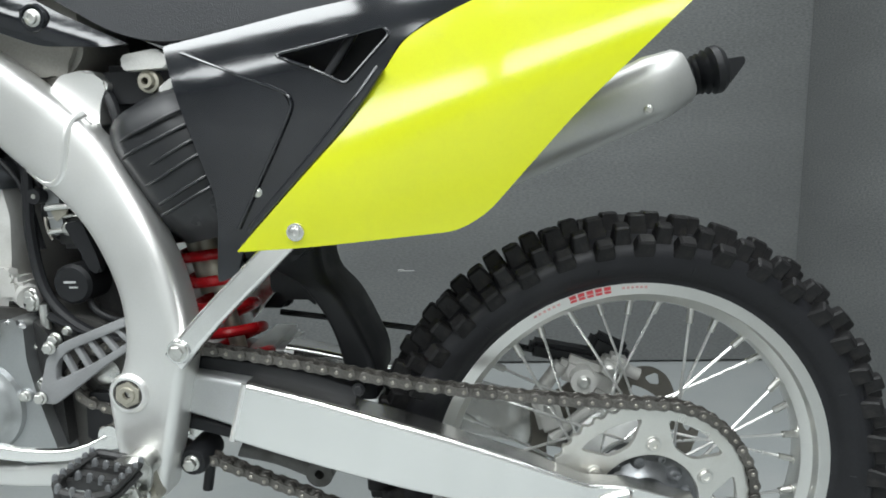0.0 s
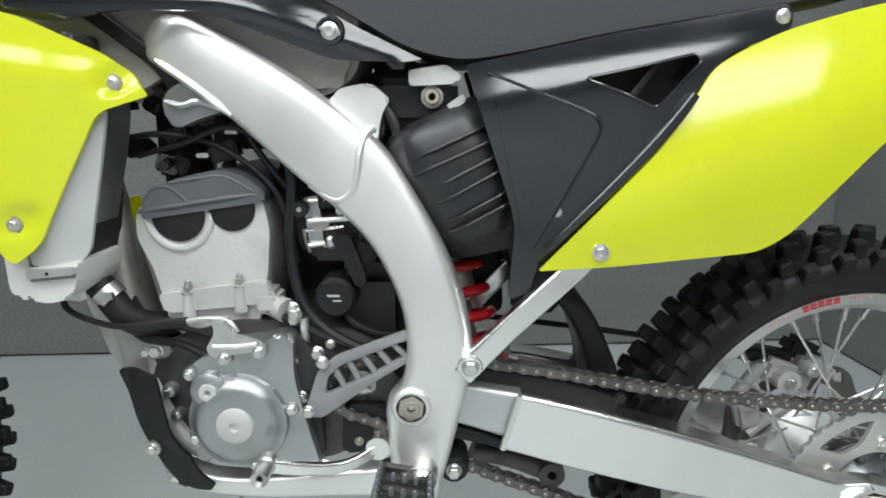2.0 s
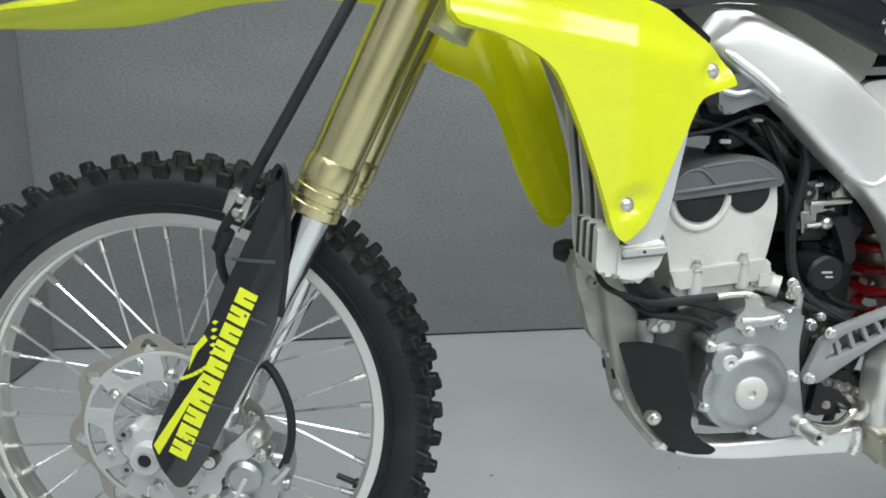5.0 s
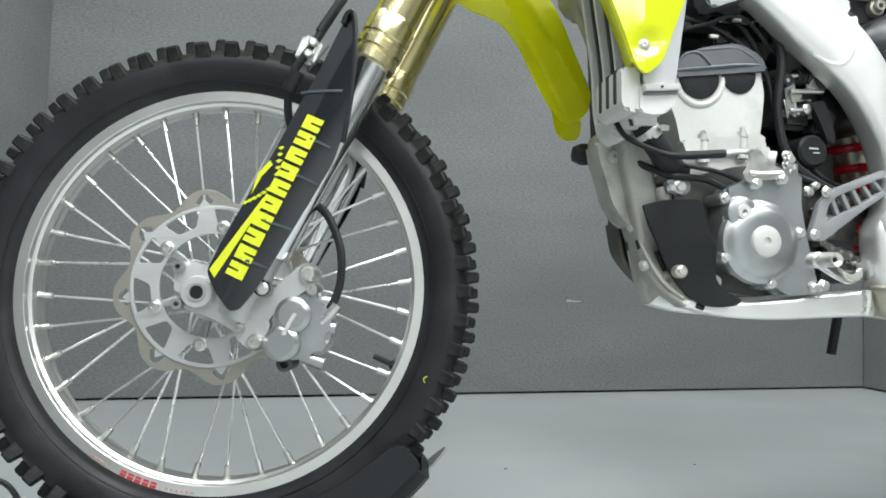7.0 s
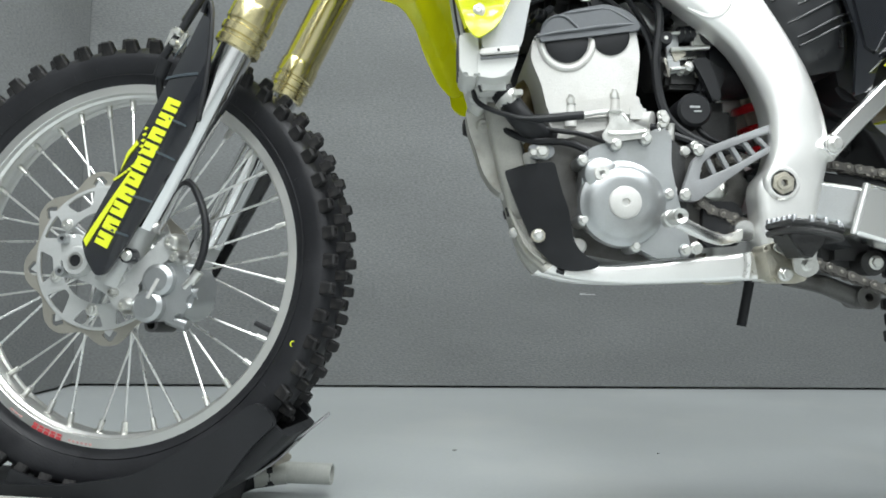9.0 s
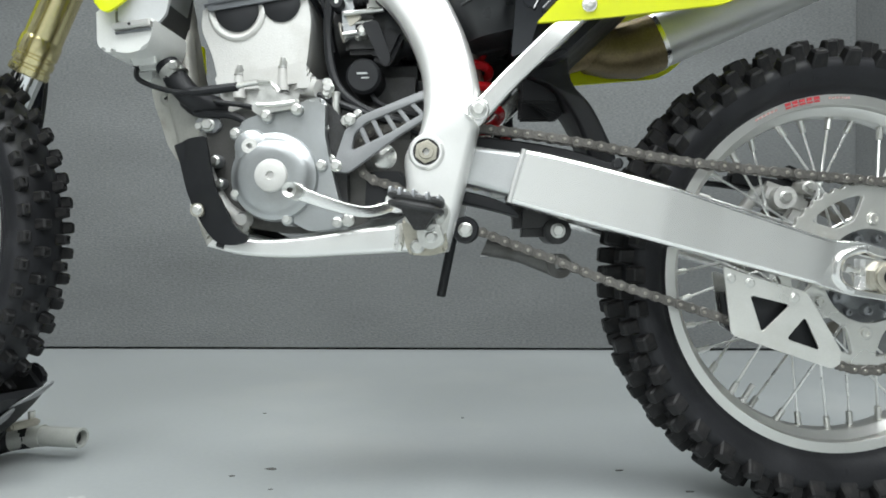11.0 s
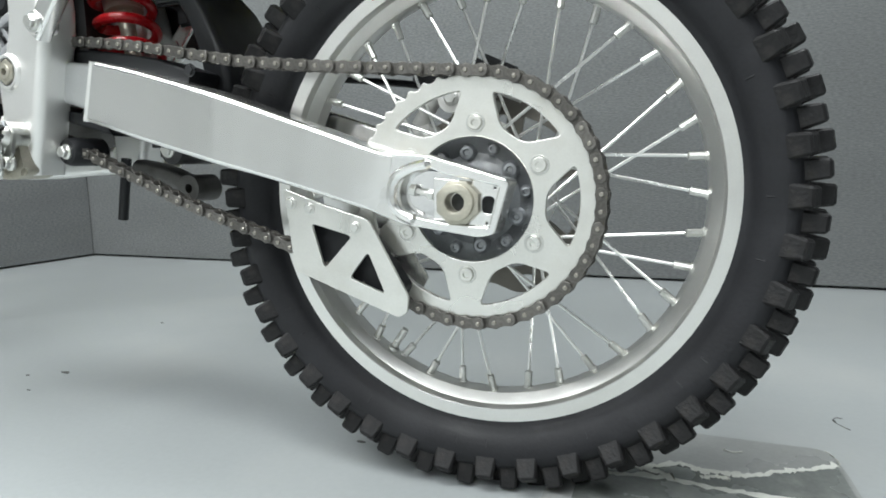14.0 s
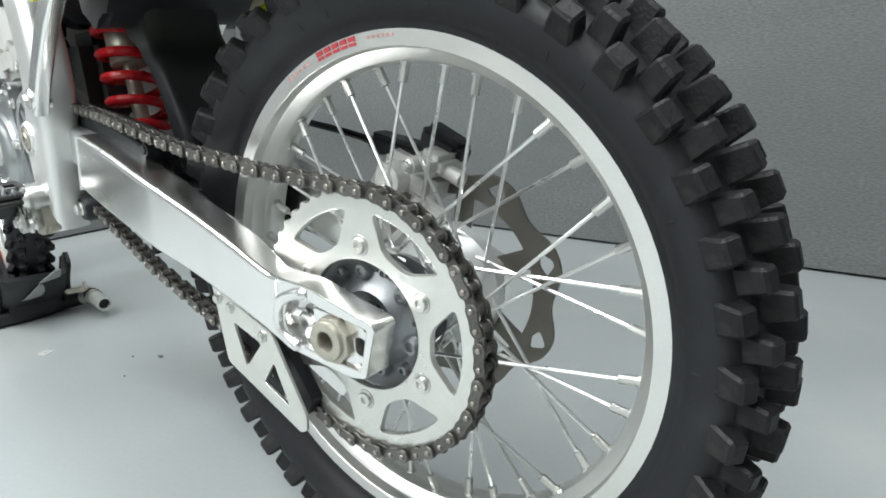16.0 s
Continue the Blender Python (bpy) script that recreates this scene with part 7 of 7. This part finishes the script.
# ---------------------------------------------------------------- wheel chock that holds the front wheel
chock = new("wheel_chock")
chock.matrix_basis = BIKE @ STEER
tagged(chock, "black wheel chock with grey tubular feet under the front tyre", "wheel chock")
cr = part("cradle", lathe([(0.312, -0.066), (0.318, -0.068), (0.362, -0.062), (0.368, -0.05), (0.368, 0.05), (0.362, 0.062), (0.318, 0.068), (0.312, 0.066), (0.314, 0.058), (0.355, 0.054), (0.355, -0.054), (0.314, -0.058)],
                          AXLE_F, seg=30, closed=True, arc=(-110, -40)), MATTE, chock, "black plastic cradle")
SIDE = fillet([(-1.60, 0.05, 0.01), (-1.50, 0.052, 0.03), (-1.40, 0.068, 0.03), (-1.290, 0.128, 0.02), (-1.240, 0.168, 0.010), (-1.222, 0.169, 0.008), (-1.203, 0.144, 0.006), (-1.232, 0.117, 0.01), (-1.29, 0.04, 0.02), (-1.36, 0.004), (-1.60, 0.004)], 0.01)
for v in (-0.075, 0.066):
    part("cradle_side", prism(SIDE, v, v + 0.009, 0.003), MATTE, chock)
# two thin steel blades, a clamp and the tube that stands beside the wheel, in the bike's own directions
HERE = STEER.inverted()
for tip, base, wide in (((-1.158, 0.008, 0.147), (-1.262, -0.025, 0.098), 0.020), ((-1.198, -0.022, 0.112), (-1.285, -0.040, 0.066), 0.017)):
    t, b = Vector(tip), Vector(base)
    st = []
    for f, w in ((0, 1.0), (0.35, 1.1), (0.7, 0.9), (0.9, 0.55), (1.0, 0.2)):
        c = b.lerp(t, f) - Vector((0, 0, 0.012 * math.sin(math.pi * f)))
        st.append((c.x - 0.001, c.z + 0.0015, c.x + 0.001, c.z - 0.0015, c.y - wide * w, c.y + wide * w))
    part("blade", band(st, 4, 0.4), GUARDGREY, chock, "dark grey curved steel blade", HERE)
part("foot_tube", lathe([(0.0125, -0.065), (0.0165, -0.065), (0.0165, 0.070), (0.0125, 0.070)], (-1.234, 0.095, 0.036), (0.995, -0.09, 0.0), seg=28, closed=True), PAINTPIPE, chock, "grey painted steel tube with open ends", HERE)
# Black disc set in the open bore in place of its shade.
part("tube_mouth", lathe([(0, 0.0), (0.0130, 0.0), (0.0130, 0.003), (0, 0.003)], (-1.179, 0.090, 0.036), (0.995, -0.09, 0.0), seg=20), MATTE, chock, "", HERE)
part("tube_sleeve", sweep(catmull([(-1.258, 0.097, 0.035), (-1.296, 0.088, 0.030), (-1.318, 0.05, 0.024), (-1.312, -0.03, 0.024), (-1.33, -0.10, 0.024)], 5), 0.0205, 18), MATTE, chock, "black rubber sleeve on the tube", HERE)
part("tube_elbow", sweep(catmull([(-1.236, 0.096, 0.036), (-1.264, 0.094, 0.034), (-1.288, 0.086, 0.031)], 4), 0.0185, 18), PAINTPIPE, chock, "", HERE)
part("tube_clamp", box((-1.258, 0.064, 0.062), (0.055, 0.045, 0.012), 0.003, pose(0, 0, 0, 0, -12, -25)), BRASS, chock, "dirty zinc clamp plate", HERE)
for du, dv in ((-1.270, 0.052), (-1.244, 0.078)):
    part("clamp_bolt", sweep([(du, dv, 0.061), (du, dv, 0.082)], 0.0055, 6), STEEL, chock, "", HERE)
part("base_beam", band([(-1.70, 0.006, -1.70, 0.045, -0.06, 0.06), (-1.45, 0.006, -1.45, 0.045, -0.06, 0.06), (-1.30, 0.012, -1.29, 0.05, -0.05, 0.05)], 3, 0.2), MATTE, chock)
br = part("bracket", prism(fillet([(-1.69, 0.008), (-1.678, 0.112, 0.006), (-1.662, 0.118), (-1.646, 0.112, 0.006), (-1.632, 0.008)], 0.008), -0.14, -0.11, 0.004), PAINTPIPE, chock, "grey tapered clamp bracket")
for u, w in ((-1.672, 0.101), (-1.652, 0.102)):
    bolt(u, -0.14, w, 0.006, 0.006, br)
part("near_foot_tube", sweep([(-1.80, -0.10, 0.0215), (-1.45, -0.10, 0.0215)], 0.021, 20), PAINTPIPE, chock)
part("cable_loop", sweep(catmull([(-1.72, -0.13, 0.128), (-1.695, -0.135, 0.142), (-1.66, -0.14, 0.136), (-1.645, -0.135, 0.115)], 6), 0.003, 8), MATTE, chock)

# small marks: a yellow ring on the front tyre's side, a scratch on the wall
part("tyre_mark", lathe([(0.0034, -0.0002), (0.0046, -0.0002), (0.0046, 0.0008), (0.0034, 0.0008)], (AXLE_F[0] + 0.299 * math.cos(radians(-22.8)), -0.0385, AXLE_F[2] + 0.299 * math.sin(radians(-22.8))), seg=20, closed=True), DECAL_Y, bike, "small yellow ring printed on the tyre", STEER)
scratch = part("wall_scratch", join(box((-0.19, BACK - 0.0008, 0.322), (0.055, 0.0016, 0.0022)), box((-0.205, BACK - 0.0008, 0.326), (0.02, 0.0016, 0.0016))), SPLASH, None)
tagged(scratch, "short pale scratch on the grey felt wall", "scratch")
# bare stripped part of the floor plate and the paint that peels along it
def ragged(line, half, seed, jitter):
    """A strip along a line of the plan, with torn edges."""
    rn = random.Random(seed)
    pts = catmull([(x, 0, y) for x, y in line], 9)
    up = [(p.x + rn.uniform(-jitter, jitter), p.z + half * rn.uniform(0.15, 1.0)) for p in pts]
    dn = [(p.x + rn.uniform(-jitter, jitter), p.z - half * rn.uniform(0.15, 1.0)) for p in reversed(pts)]
    return up + dn


TEAR = [(0.300, 0.905), (0.367, 0.868), (0.404, 0.886), (0.428, 0.876), (0.457, 0.878), (0.482, 0.880), (0.516, 0.903), (0.545, 0.916), (0.575, 0.938)]
part("stripped_patch", prism([(p.x, p.z) for p in catmull([(x, 0, y) for x, y in TEAR], 6)] + [(0.590, 0.60), (0.300, 0.60)], -0.0026, -0.0021), STRIPPED, plate_ob, "dark bare patch where the paint is gone", Matrix.Identity(4))
for q, (line, half, jit) in enumerate(((TEAR, 0.0085, 0.003), ([(0.300, 0.83), (0.38, 0.845), (0.45, 0.838), (0.53, 0.835)], 0.008, 0.004), ([(0.455, 0.939), (0.466, 0.935), (0.476, 0.940)], 0.0022, 0.001),
                                      ([(0.428, 0.858), (0.446, 0.866), (0.458, 0.862)], 0.006, 0.002), ([(0.570, 0.972), (0.576, 0.955), (0.578, 0.94)], 0.0024, 0.0015), ([(0.36, 0.862), (0.385, 0.856), (0.40, 0.848)], 0.007, 0.004))):
    part("paint_flake", prism(ragged(line, half, q, jit), -0.0031 - 0.0001 * q, -0.0027), PEEL, plate_ob, "torn cream paint edge", Matrix.Identity(4))
# a faint pen mark and smears on the floor beside it
for q, line in enumerate(([(0.603, 1.077), (0.600, 1.09), (0.606, 1.10), (0.613, 1.099)], [(0.604, 1.076), (0.609, 1.068), (0.615, 1.060)])):
    tagged(part("floor_smear", prism(ragged(line, 0.0012, 40 + q, 0.0006), -0.0003, 0.0004), SPECK, None, m=pose(0, 0, 0.0006) @ Matrix(((1, 0, 0, 0), (0, 0, 1, 0), (0, -1, 0, 0), (0, 0, 0, 1)))),
           "faint dark smear on the grey floor", "smear", "smears on the floor")

# pale dried splash and more specks on the floor
rnd = random.Random(11)
rim_p = [(r_ * math.cos(a), 0.8 * r_ * math.sin(a)) for a, r_ in ((k * 0.3, 0.016 * rnd.uniform(0.7, 1.25)) for k in range(21))]
core_p = [(0.38 * x + 0.002, 0.38 * y) for x, y in rim_p]
splash = part("paint_splash", moved(plate(rim_p, [core_p], -0.0006, 0.0006, 0.0), Matrix.Rotation(radians(90), 4, "X")), SPLASH, None, m=pose(-0.855, 0.789, 0.0008))
tagged(splash, "small pale dried paint splash on the floor", "paint splash")
